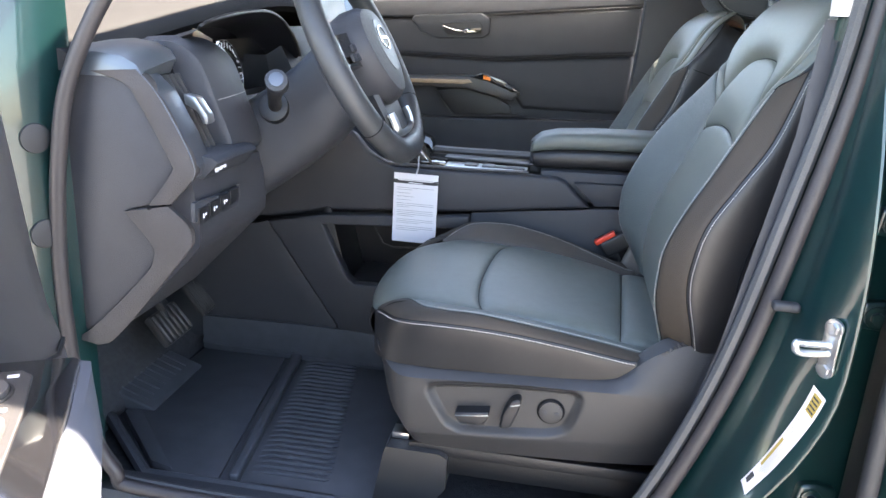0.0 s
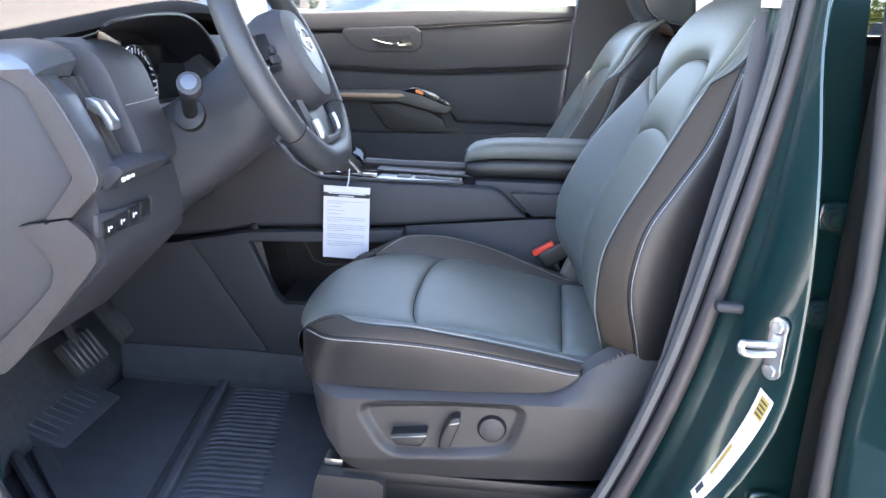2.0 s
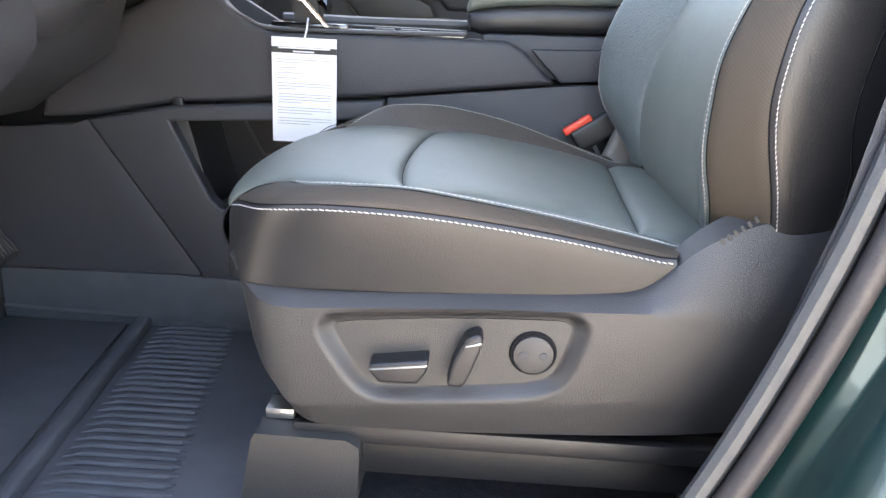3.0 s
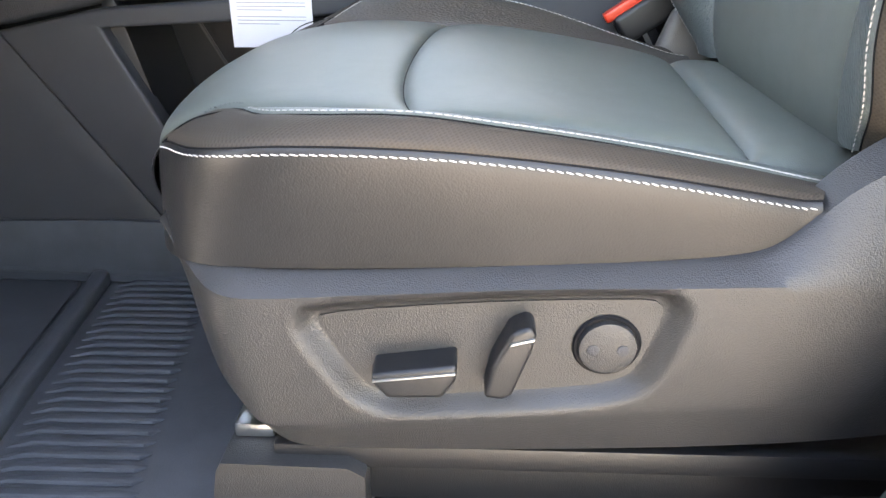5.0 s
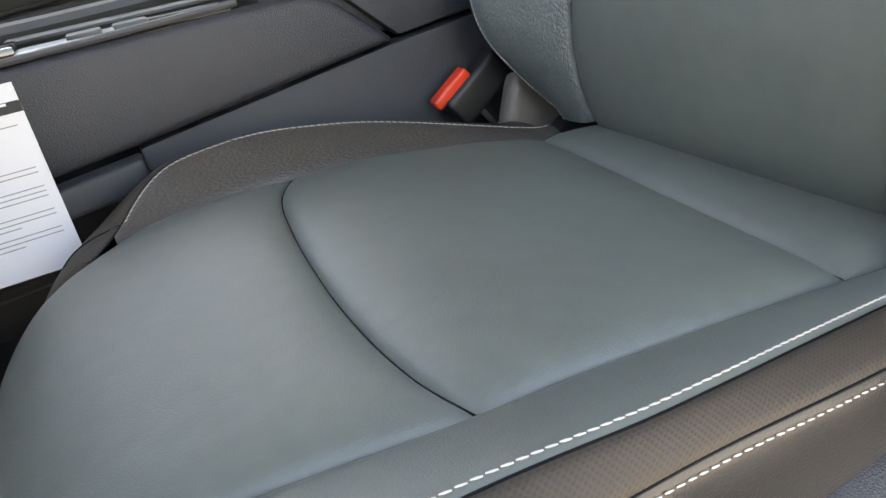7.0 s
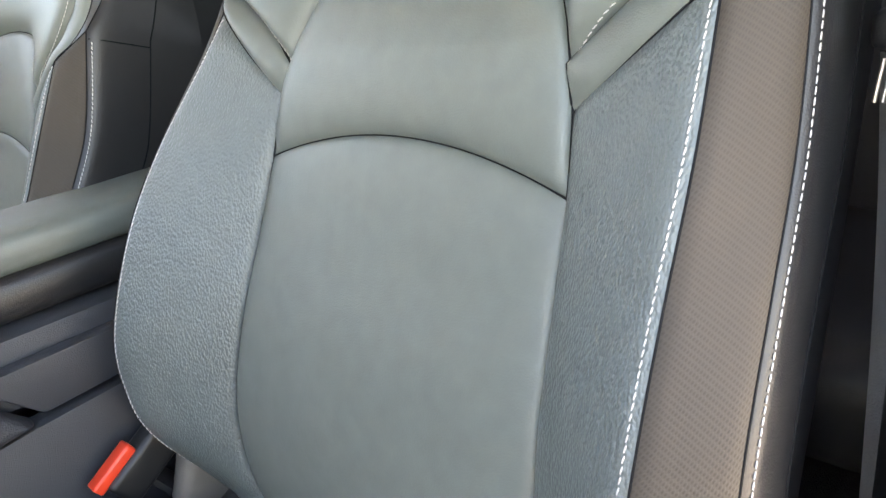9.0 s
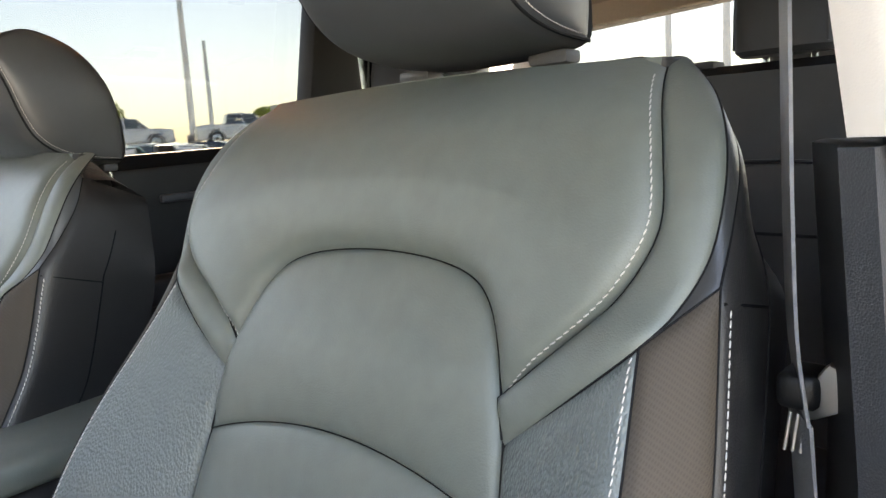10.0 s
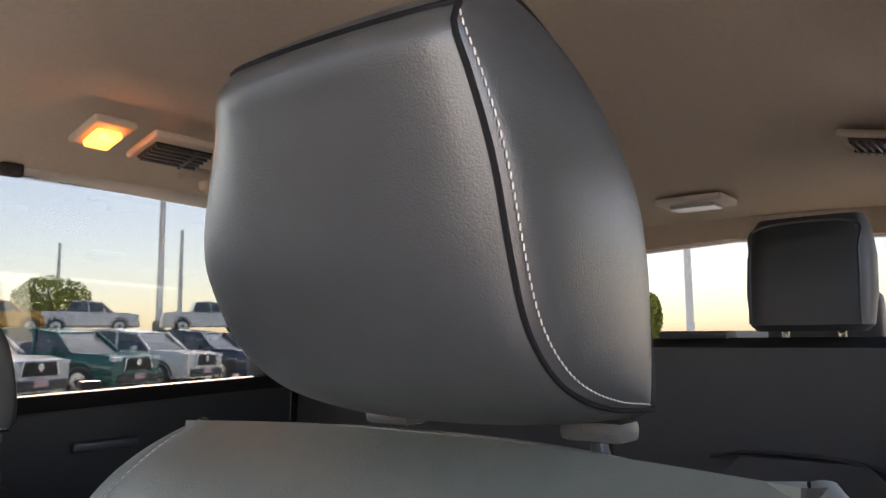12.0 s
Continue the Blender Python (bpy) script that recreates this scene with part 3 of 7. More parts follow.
        Bb = spl([(B_X(0.688), sgn * 0.134, 0.688), (0.501, sgn * 0.175, 0.722), (0.508, sgn * 0.210, 0.752), (0.526, sgn * (0.222 + mo * 0.4), 0.768), (0.545, sgn * (0.230 + mo * 0.8), 0.791), (0.562, sgn * (0.231 + mo), 0.822), (0.580, sgn * (0.225 + mo), 0.850), (0.602, sgn * (0.211 + mo), 0.872), (0.634, sgn * (0.184 + mo), 0.893)], 8)
        put("back_band", ruled(Yb, Bb, 60, 12, 0.007, 0.010, out=(-1, sgn, 0.3)), M_LEATHER, "black leather shoulder band")
        # upper side panel beside the band, then the plain side
        ga = Bb[16:57]
        gb = [Sb[-1].lerp(Sa[-1], k / 10) for k in range(11)] + spl([tuple(Sa[-1]), (0.562, sgn * (0.235 + mo), 0.806), (0.586, sgn * (0.229 + mo), 0.838), (0.604, sgn * (0.212 + mo), 0.868)], 10)[1:]
        put("shoulder_gusset", ruled(ga, gb, 40, 8, 0.003, 0.006, out=(-1, sgn, 0.2)), M_HEAD, "black leather gusset on the shoulder")
        Sf = list(Sa) + gb[11:]
        Rr = [Vector((0.548 + 0.288 * (z - 0.345) - (0.010 + 0.035 * asym) * sstep(0.72, 0.84, z), sgn * (0.222 + mo * sstep(0.7, 0.8, z) - (0.025 + 0.025 * asym) * sstep(0.74, 0.84, z)), z)) for z in (0.345 + 0.493 * k / 40 for k in range(41))]
        side = dict(bulge=0.011, w=0.02, eb=False, out=(0.1, sgn, 0), ends=(0, 0.03))
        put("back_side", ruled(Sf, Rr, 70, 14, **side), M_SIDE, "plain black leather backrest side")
        cut = ruled_line(Sf, Rr, 70, 0.070, span=(0.02, 0.90), **side)[0]
        put("seam", tube(cut, 0.0009, 5), M_SEAM)
        tee = [ruled_line(Sf, Rr, 70, d, span=(0.79, 0.90), **side)[0][0] for d in (0.001, 0.015, 0.030, 0.050, 0.070)]
        put("seam", tube(tee, 0.0009, 5), M_SEAM)
        rl = [roll_f(0.0 if sgn < 0 else 1.0, k / 16) for k in range(17)]
        cap = spl([tuple(Bb[-1]), tuple(gb[-1]), tuple(gb[-1].lerp(Rr[-1], 0.5) + Vector((0, 0, 0.008))), tuple(Rr[-1])], 8)
        put("shoulder_cap", ruled(rl, cap, 24, 6, 0.003, 0.01, out=(0.1, sgn, 0.5)), M_SIDE, "black leather shoulder corner")
        for path in (Cb, Sb, Sa, Yb, Bb, gb):
            put("seam", tube([p + Vector((-0.0002, 0, 0)) for p in path], 0.0007, 5), M_SEAM)
        put("stitching", stitches(*ruled_line(Cb, Sb, 80, 0.0034, at_b=True, **bol)), M_THREAD, "pale stitching")
        put("stitching", stitches(*ruled_line(Sf, Rr, 70, 0.0036, span=(0.0, 0.79), **side)), M_THREAD, "pale stitching")
        yst = [yoke_at(i2, 1 - 0.0042 / max((oa[i2] - ib[i2]).length, 0.02)) for i2 in (range(0, 32) if sgn < 0 else range(65, 97))]
        put("stitching", stitches(yst, [Vector((-1, 0, 0.4))] * 2), M_THREAD, "pale stitching")
    put("back_shell", loft([[(x + dx, sy * w, z) for sy, dx in ((-1, 0), (-0.8, 0.02), (0.8, 0.02), (1, 0))] + [(0.44 + 0.3 * (z - 0.345), 0.16 * s2, z) for s2 in (1, -1)]
                            for x, z, w in ((0.545, 0.33, 0.222), (0.57, 0.42, 0.224), (0.60, 0.53, 0.224), (0.645, 0.70, 0.220), (0.650, 0.79, 0.190), (0.648, 0.835, 0.15))]), M_DARK, "black plastic seat back shell")
    return root


def headrest(root, centre, mirror, turn=0.0, wide=0.10, lean=1.0):
    """Padded headrest with piped side seams on two posts."""
    prof = [(0.512, 1.058), (0.507, 1.048), (0.512, 1.034), (0.521, 1.008), (0.532, 0.975), (0.546, 0.948), (0.570, 0.929), (0.605, 0.919), (0.650, 0.915)]
    front = spl([(x, 0, z) for x, z in prof], 6)
    backp = spl([(0.512, 0, 1.058), (0.530, 0, 1.072), (0.562, 0, 1.077), (0.610, 0, 1.056), (0.642, 0, 1.014), (0.656, 0, 0.957), (0.656, 0, 0.925), (0.650, 0, 0.915)], 6)
    front, backp = resample(front, 49), resample(backp, 49)
    rot = Matrix.Translation((0, turn, 0))

    def place(p):
        q = rot @ Vector(p)
        return Vector((q.x, centre + q.y * mirror, q.z))

    def w_at(z, sg=-1):
        inner = (0.005 + 0.042 * sstep(0.975, 1.065, z)) * lean if sg > 0 else 0
        return wide + 0.003 * sstep(0.93, 1.0, z) - 0.008 * sstep(1.0, 1.09, z) - inner

    def crown(s, z, w):
        return (0.008 + 0.008 * sstep(0.92, 0.98, z)) * (1 - abs(s) ** 2.4) + 0.004 * puff((1 - abs(s)) * w, 0.006)

    def face(u, v):
        p = front[int(round(v * 48))]
        s = -1 + 2 * u
        w = w_at(p.z, s)
        n = Vector((-1, 0, -0.35)) if p.z > 0.96 else Vector((-0.6, 0, -0.8))
        return place(Vector((p.x, s * w, p.z)) + n.normalized() * crown(s, p.z, w))
    hr = part("headrest", grid(face, 36, 48), M_HEAD, root, "black leather headrest with pale stitched side seams")

    def top(u, v):
        p = backp[int(round(v * 48))]
        s = -1 + 2 * u
        w = w_at(p.z, s) - 0.006 * math.sin(math.pi * v)
        n = Vector((p.x - 0.57, 0, p.z - 0.99)).normalized()
        lip = Vector((-0.944, 0, -0.330)) * crown(s, front[0].z, w) * (1 - sstep(0, 0.22, v))
        return place(Vector((p.x, s * w, p.z)) + lip + n * 0.013 * sstep(0, 0.35, v) * (1 - s * s) * math.sin(math.pi * min(1, v * 1.2 + 0.05)))
    part("headrest_back", grid(top, 30, 48), M_HEAD, hr)
    edge = []
    for k in range(41):
        s = k / 20 - 1
        w = w_at(front[0].z, s)
        edge.append(place(Vector((front[0].x, s * w, front[0].z)) + Vector((-0.944, 0, -0.330)) * crown(s, front[0].z, w)))
    part("piping", tube(edge, 0.0013, 6), M_SEAM, hr)
    part("stitching", stitches([p + Vector((0.004, 0, 0.0028)) for p in edge], [Vector((-0.4, 0, 1))] * 2, 0.0034, 0.0025, 0.0004), M_THREAD, hr, "pale stitching")
    for sgn in (-1, 1):
        def side(u, v):
            a, b = front[int(round(u * 48))], backp[int(round(u * 48))]
            p = a.lerp(b, v)
            wd = (b - a).length
            w = w_at(p.z, sgn)
            return place((p.x, sgn * (w + 0.012 * puff(v * wd, 0.03) * puff((1 - v) * wd, 0.03) - 0.006 * v), p.z))
        part("headrest_side", grid(side, 48, 16), M_HEAD, hr, "black leather headrest side")
        sm = []
        for k in range(2, 48):
            wd = (backp[k] - front[k]).length
            sm.append(side(k / 48, min(0.0040 / max(wd, 0.01), 0.5)))
        part("stitching", stitches(sm, [Vector((-0.3, sgn * mirror, 0))] * 2, 0.0034, 0.0025, 0.0004, lift=0.0005), M_THREAD, hr, "pale stitching")
        part("piping", tube([place((p.x, sgn * w_at(p.z, sgn), p.z)) for p in front], 0.0013, 6), M_SEAM, hr)
        post = part("headrest_post", tube([place((0.652, sgn * 0.062, 0.86)), place((0.632, sgn * 0.062, 0.935))], 0.0055, 12), M_CHROME, hr, "chrome headrest post")
        part("post_sleeve", rbox((0.020, 0.032, 0.010), place((0.640, sgn * 0.062, 0.9055)), 0.004), M_GREYTRIM, post, "grey plastic sleeve")
    return hr


# ---------- ground and car shell ----------
M_GROUND = simple("concrete_ground", (0.27, 0.262, 0.248), 0.9, amount=0.25, scale=3)
bm = bmesh.new()
bmesh.ops.create_grid(bm, x_segments=2, y_segments=2, size=1500)
gr = part("ground", bm, M_GROUND, None)
gr.location = (0, 0, -0.45)
tagged(gr, "pale grey concrete parking lot ground", "ground", kind="structure")

floor = part("floor", rbox((3.6, 1.50, 0.06), (0.75, 0.42, -0.045), 0.01), M_CARPET, None)
tagged(floor, "black carpeted car floor", "car floor", kind="structure")


def bulged(x0, x1, y0, y1, top, drop_y, drop_x, nu=24, nv=24):
    return grid(lambda u, v: Vector((x0 + (x1 - x0) * u, y0 + (y1 - y0) * v, top - drop_y * abs(2 * v - 1) ** 3 - drop_x * (2 * u - 0.9) ** 2)), nu, nv)


roof = part("roof_panel", bulged(-0.22, 2.45, -0.33, 1.12, 1.335, 0.05, 0.03), M_GREEN, None)
tagged(roof, "dark green painted roof panel", "car roof", kind="structure")
ceiling = part("ceiling", bulged(-0.10, 2.42, -0.31, 1.08, 1.272, 0.042, 0.018, 30, 30), M_LINER, None)
tagged(ceiling, "beige woven headliner", "headliner", kind="structure")

# inner side wall of the far side: belt rail, rear door, window frames
far = thing("far_side_body", "dark green car side with rear door and window frames", "car body", kind="structure")
part("lower_side", rbox((3.2, 0.10, 0.85), (0.75, 1.235, 0.24), 0.02), M_GREEN, far)
part("roof_rail", tube([(-0.30, 1.085, 1.09), (-0.05, 1.075, 1.20), (0.3, 1.07, 1.248), (0.77, 1.07, 1.258), (1.25, 1.07, 1.245), (2.0, 1.05, 1.20), (2.35, 1.0, 1.13)], 0.030, 12), M_BEIGE, far, "beige roof rail trim")
part("roof_rail_skin", tube([(-0.30, 1.13, 1.10), (-0.05, 1.12, 1.22), (0.3, 1.115, 1.272), (1.2, 1.115, 1.27), (2.0, 1.10, 1.23), (2.35, 1.05, 1.16)], 0.04, 12), M_GREEN, far)
part("front_pillar", tube([(-1.05, 1.16, 0.80), (-0.62, 1.13, 0.96), (-0.30, 1.09, 1.09), (-0.05, 1.075, 1.20)], 0.036, 10), M_BEIGE, far, "beige front pillar trim")
part("middle_pillar", prism([(0.445, 1.00), (0.61, 1.00), (0.62, 1.25), (0.52, 1.25)], "y", 1.07, 1.13, 0.012), M_BEIGE, far, "beige middle pillar trim")
part("middle_pillar_base", prism([(0.40, 0.0), (0.62, 0.0), (0.612, 1.00), (0.438, 1.00)], "y", 1.08, 1.14, 0.012), M_PLAS, far, "black lower pillar trim")
part("rear_pillar", prism([(1.30, 0.80), (1.52, 0.80), (1.48, 1.25), (1.38, 1.25)], "y", 1.02, 1.08, 0.015), M_DARK, far)
part("rear_pillar_base", prism([(1.34, -0.02), (1.60, -0.02), (1.58, 0.90), (1.36, 0.90)], "y", 1.02, 1.075, 0.010), M_DARK, far)
part("quarter_panel", rbox((0.9, 0.08, 0.80), (1.95, 1.10, 0.46), 0.03), M_PLAS, far)
part("tail_pillar", prism([(2.02, 0.80), (2.40, 0.80), (2.40, 1.17), (2.20, 1.17)], "y", 0.96, 1.03, 0.015), M_BEIGE, far)
for nm, pts in (("front_window_pane", [(-0.62, 0.86), (0.46, 0.90), (0.54, 1.24), (-0.02, 1.20), (-0.35, 1.07)]), ("rear_window_pane", [(0.60, 0.84), (1.36, 0.86), (1.42, 1.24), (0.62, 1.25)]), ("quarter_window_pane", [(1.50, 0.85), (2.10, 0.85), (2.15, 1.18), (1.46, 1.23)])):
    p = part(nm, prism(pts, "y", 1.100, 1.104, 0), M_TINT if nm != "front_window_pane" else M_GLASS, far, "clear side window glass" if nm[0] == "f" else "tinted side window glass", smooth=False)
    p.visible_shadow = False

# rear door inside, far side
rdoor = thing("rear_door_far", "black inner panel of the closed far rear door", "car door")
part("door_panel", prism([(0.64, 0.10), (1.36, 0.10), (1.38, 0.850), (1.30, 0.854), (0.62, 0.830)], "y", 1.00, 1.06, 0.012, 3), M_DARK, rdoor)
part("belt_rail", prism([(0.62, 0.827), (1.40, 0.847), (1.40, 0.876), (0.62, 0.856)], "y", 1.0, 1.03, 0.006), M_SEAM, rdoor)
part("armrest", rbox((0.5, 0.05, 0.06), (0.98, 0.985, 0.60), 0.02, 3), M_PLAS, rdoor)
part("door_handle", rbox((0.11, 0.014, 0.016), (0.97, 0.99, 0.775), 0.006, 3), M_SATINGREY, rdoor, "small silver grey door handle")
for x, z in ((0.815, 1.225), (1.25, 1.208), (0.96, 0.868)):
    part("shade_clip", rbox((0.035, 0.02, 0.022), (x, 1.04, z), 0.005), M_DARK, rdoor, "small black clip on the window frame")

# near side: sill, b pillar, closed rear door, far-front pillar
near = thing("near_side_body", "dark green car side with door opening, sill and rubber seals", "car body", kind="structure")
part("sill", prism([(-0.31, -0.005), (-0.335, 0.035), (-0.43, 0.03), (-0.50, -0.04), (-0.50, -0.20), (-0.31, -0.20)], "x", -0.62, 0.60, 0.012, 3), M_GREEN, near, "dark green door sill")
part("sill_trim", prism([(-0.295, -0.01), (-0.300, 0.045), (-0.36, 0.047), (-0.375, 0.02), (-0.34, -0.01)], "x", -0.50, 0.36, 0.006), M_PLAS, near, "black plastic sill trim")
part("front_pillar", tube([(-1.10, -0.40, 0.76), (-0.62, -0.37, 0.93), (-0.30, -0.33, 1.06), (-0.05, -0.31, 1.15)], 0.042, 10), M_GREEN, near, "dark green front pillar")
part("front_pillar_trim", tube([(-1.05, -0.355, 0.78), (-0.62, -0.325, 0.94), (-0.30, -0.29, 1.06), (-0.05, -0.27, 1.15)], 0.03, 10), M_BEIGE, near)
part("roof_rail", tube([(-0.30, -0.33, 1.06), (-0.05, -0.315, 1.19), (0.3, -0.31, 1.24), (1.2, -0.31, 1.24), (2.0, -0.30, 1.21), (2.35, -0.25, 1.14)], 0.05, 12), M_GREEN, near)
part("hinge_pillar", prism([(-0.47, -0.33), (-0.52, -0.43), (-0.72, -0.50), (-0.90, -0.50), (-0.90, -0.30), (-0.52, -0.30)], "z", -0.2, 0.83, 0.012), M_GREEN, near, "dark green hinge pillar")
for z in (0.628, 0.490):
    part("round_plug", disc((-0.4975, -0.389, z), (0.894, -0.447, 0), 0.021, 0.006, 28, 0.002), M_RUBBER, near, "round black rubber plug")
seal_a = spl([(-0.30, -0.345, 0.965), (-0.345, -0.35, 0.895), (-0.41, -0.36, 0.80), (-0.455, -0.37, 0.70), (-0.475, -0.375, 0.60), (-0.488, -0.375, 0.48), (-0.490, -0.375, 0.36), (-0.480, -0.37, 0.20), (-0.44, -0.365, 0.09), (-0.36, -0.36, 0.055), (0.25, -0.36, 0.055), (0.355, -0.352, 0.075), (0.420, -0.347, 0.18), (0.488, -0.346, 0.38), (0.533, -0.345, 0.60), (0.566, -0.343, 0.80), (0.580, -0.333, 1.00), (0.584, -0.31, 1.17)], 8)
part("door_seal", tube(seal_a, 0.0115, 10, side=(0, -1, 0)), M_SEAL, near, "grey black rubber door seal")
seal_b = [p + Vector((-0.019 if p.x > 0.3 else -0.010, 0.014, 0)) for p in seal_a]
part("seal_flange", tube(seal_b, 0.0095, 8, side=(0, -1, 0)), M_FLANGE, near)

pillar = thing("door_pillar", "glossy dark green door pillar with striker and warning label", "car pillar", kind="structure")


def pillar_x(z):
    """How far back the pillar stands at height z."""
    return P_FRONT(z)


P_FRONT = lut((-0.10, 0.36), (0.05, 0.385), (0.153, 0.412), (0.30, 0.462), (0.498, 0.509), (0.712, 0.538), (0.88, 0.553), (1.25, 0.575))
P_RIDGE = lut((-0.10, 0.43), (0.10, 0.455), (0.223, 0.500), (0.30, 0.545), (0.388, 0.577), (0.50, 0.582), (0.672, 0.577), (0.826, 0.566), (1.25, 0.585))
P_DOOR = lut((-0.25, 0.626), (0.239, 0.628), (0.375, 0.623), (0.54, 0.627), (0.66, 0.621), (0.81, 0.605), (0.90, 0.598), (1.25, 0.588))


def ridge_y(z):
    return -0.445 + 0.05 * sstep(0.5, 0.9, z) + 0.08 * sstep(0.85, 1.25, z)


def pillar_face(z, t):
    x0, x1, y1 = P_FRONT(z) + 0.02, P_RIDGE(z), ridge_y(z)
    y0 = -0.352 + 0.08 * sstep(0.85, 1.25, z)
    return Vector((x0 + (x1 - x0) * t, y0 + (y1 - y0) * t - 0.010 * math.sin(math.pi * t), z))


rings = []
for k in range(41):
    z = -0.10 + 1.33 * k / 40
    lean = 0.09 * sstep(0.75, 1.2, z)
    x0, xr, yr, xd = P_FRONT(z), P_RIDGE(z), ridge_y(z), P_DOOR(z) + 0.05
    up = 0.08 * sstep(0.85, 1.25, z)
    face = [pillar_face(z, t) for t in (0, 0.12, 0.2, 0.28, 0.45, 0.65, 0.85, 0.95, 1.0)]
    face[1] += Vector((0.004, 0.003, 0))
    face[2] += Vector((0.003, 0.004, 0))
    ring = [(x0 - 0.006, -0.318 + up, z), (x0, -0.320 + up, z), (x0 + 0.012, -0.332 + up, z)] + [tuple(p) for p in face]
    ring += [(xr + 0.003, yr - 0.0005, z), (xr + 0.006, yr + 0.003, z), (xr + 0.009, yr + 0.03, z), (xr + 0.016, -0.316 + up, z), (xr + 0.028, -0.308 + up, z), (max(xd, xr + 0.05), -0.306 + up, z), (max(xd, xr + 0.05), -0.296 + up, z), (xr, -0.298 + up, z), (xr - 0.03, -0.306 + up, z), (x0 - 0.006, -0.306 + up, z)]
    rings.append(ring)
part("pillar_skin", loft(rings), M_GREEN, pillar)
part("inner_trim_upper", loft([[(x0 + a, y0 + b, z) for a, b in ((0, -0.02), (-0.002, -0.02 - o * 0.5), (0.002, -0.02 - o), (0.040, -0.02 - o), (0.10, 0.016), (0.04, 0.002), (0.008, -0.004))] for x0, y0, z, o in ((0.526, -0.287, 0.846, 0.015), (0.526, -0.278, 0.91, 0.022), (0.522, -0.262, 0.978, 0.045), (0.518, -0.235, 1.10, 0.07), (0.52, -0.19, 1.25, 0.09))]), M_BEIGE, pillar, "beige upper pillar trim")
part("inner_trim_lower", loft([[(x0 + a, y0 + b, z) for a, b in ((0, -0.015), (0.012, -0.016), (0.09, -0.014), (0.15, 0.034), (0.15, 0.042), (0.10, 0.034), (0.04, 0.006), (0.008, 0.0))] for x0, y0, z in ((0.380, -0.312, 0.06), (0.463, -0.309, 0.4), (0.512, -0.301, 0.70), (0.524, -0.288, 0.842))]), M_PLAS, pillar, "black lower pillar trim")

# striker
stk = thing("door_striker", "zinc steel door striker bolted to the green pillar", "striker")
sp = pillar_face(0.465, 0.74) + Vector((-0.003, -0.003, 0))
sq = Matrix.Rotation(radians(-52), 4, "Z")
bm = bmesh.new()
for dz, r in ((-0.027, 0.0115), (0.027, 0.0115)):
    disc(sp + Vector((0, 0, dz)), sq @ Vector((0, -1, 0)), r, 0.005, 16, 0.001, bm)
rbox((0.021, 0.005, 0.056), sp, 0.002, 2, sq, bm)
part("plate", bm, M_STEEL, stk)
hoop = [sp + sq @ Vector(p) for p in ((0.0, 0, 0.005), (-0.006, -0.016, 0.006), (-0.012, -0.034, 0.008), (-0.014, -0.046, 0.010), (-0.012, -0.046, 0.001), (-0.008, -0.030, -0.004), (0.0, 0, -0.006))]
part("hoop", tube(spl(hoop, 5), 0.0046, 8), M_STEEL, stk)
for dz in (-0.027, 0.027):
    part("bolt", disc(sp + Vector((0, 0, dz)) + sq @ Vector((0, -0.005, 0)), sq @ Vector((0, -1, 0)), 0.0075, 0.005, 6, 0.001), M_STEEL, stk)
stub = thing("pillar_buffer", "small black rubber buffer on the green pillar", "buffer")
part("buffer_body", rbox((0.034, 0.016, 0.012), (0.524, -0.372, 0.492), 0.005, 3), M_RUBBER, stub)


# tyre label on the pillar, curved strip
lab = thing("pillar_label", "long white tyre label with yellow bars on the green pillar", "label")


def lab_at(u, v, lift):
    z = 0.255 + 0.152 * u - 0.012 * (v - 0.5)
    t = 0.68 + 0.11 * u + (v - 0.5) * 0.20
    return pillar_face(z, t) + Vector((-0.8 * lift, -0.6 * lift, 0))


def lab_part(nm, u0, u1, v0, v1, lift, mat):
    f = grid(lambda u, v: lab_at(u0 + (u1 - u0) * u, v0 + (v1 - v0) * v, lift), 20 if u1 - u0 > 0.3 else 4, 3)
    part(nm, f, mat, lab)


lab_part("label_paper", 0, 1, 0, 1, 0.0022, M_LABEL)
lab_part("yellow_bar", 0.80, 0.97, 0.25, 0.85, 0.0030, M_YELLOW)
lab_part("yellow_bar", 0.22, 0.50, 0.12, 0.30, 0.0030, M_YELLOW)
lab_part("dark_mark", 0.05, 0.13, 0.12, 0.45, 0.0030, M_INK)
for k in range(6):
    lab_part("print_bar", 0.17 + 0.012 * k, 0.50, 0.36 + 0.095 * k, 0.385 + 0.095 * k, 0.0030, M_GREYINK)
    lab_part("print_bar", 0.55, 0.76, 0.12 + 0.13 * k, 0.145 + 0.13 * k, 0.0030, M_GREYINK)
for k in range(4):
    lab_part("print_bar", 0.82 + 0.037 * k, 0.835 + 0.037 * k, 0.32, 0.78, 0.0036, M_INK)

# hinges of the rear door on the pillar
for z, x in ((0.600, 0.650), (0.472, 0.655), (0.186, 0.628)):
    hg = thing("rear_door_hinge", "dark green painted rear door hinge with bolts", "hinge", group="rear door hinges")
    part("hinge_leaf", prism([(x - 0.022, z - 0.018), (x + 0.03, z - 0.022), (x + 0.034, z + 0.016), (x + 0.008, z + 0.023), (x - 0.018, z + 0.018)], "y", -0.320, -0.290, 0.006, 3), M_GREEN, hg)
    part("bolt_washer", disc((x, -0.322, z), (0, -1, 0), 0.015, 0.005, 20, 0.001), M_GREEN, hg)
    part("bolt", disc((x, -0.327, z), (0, -1, 0), 0.009, 0.008, 6, 0.001), M_GREEN, hg)

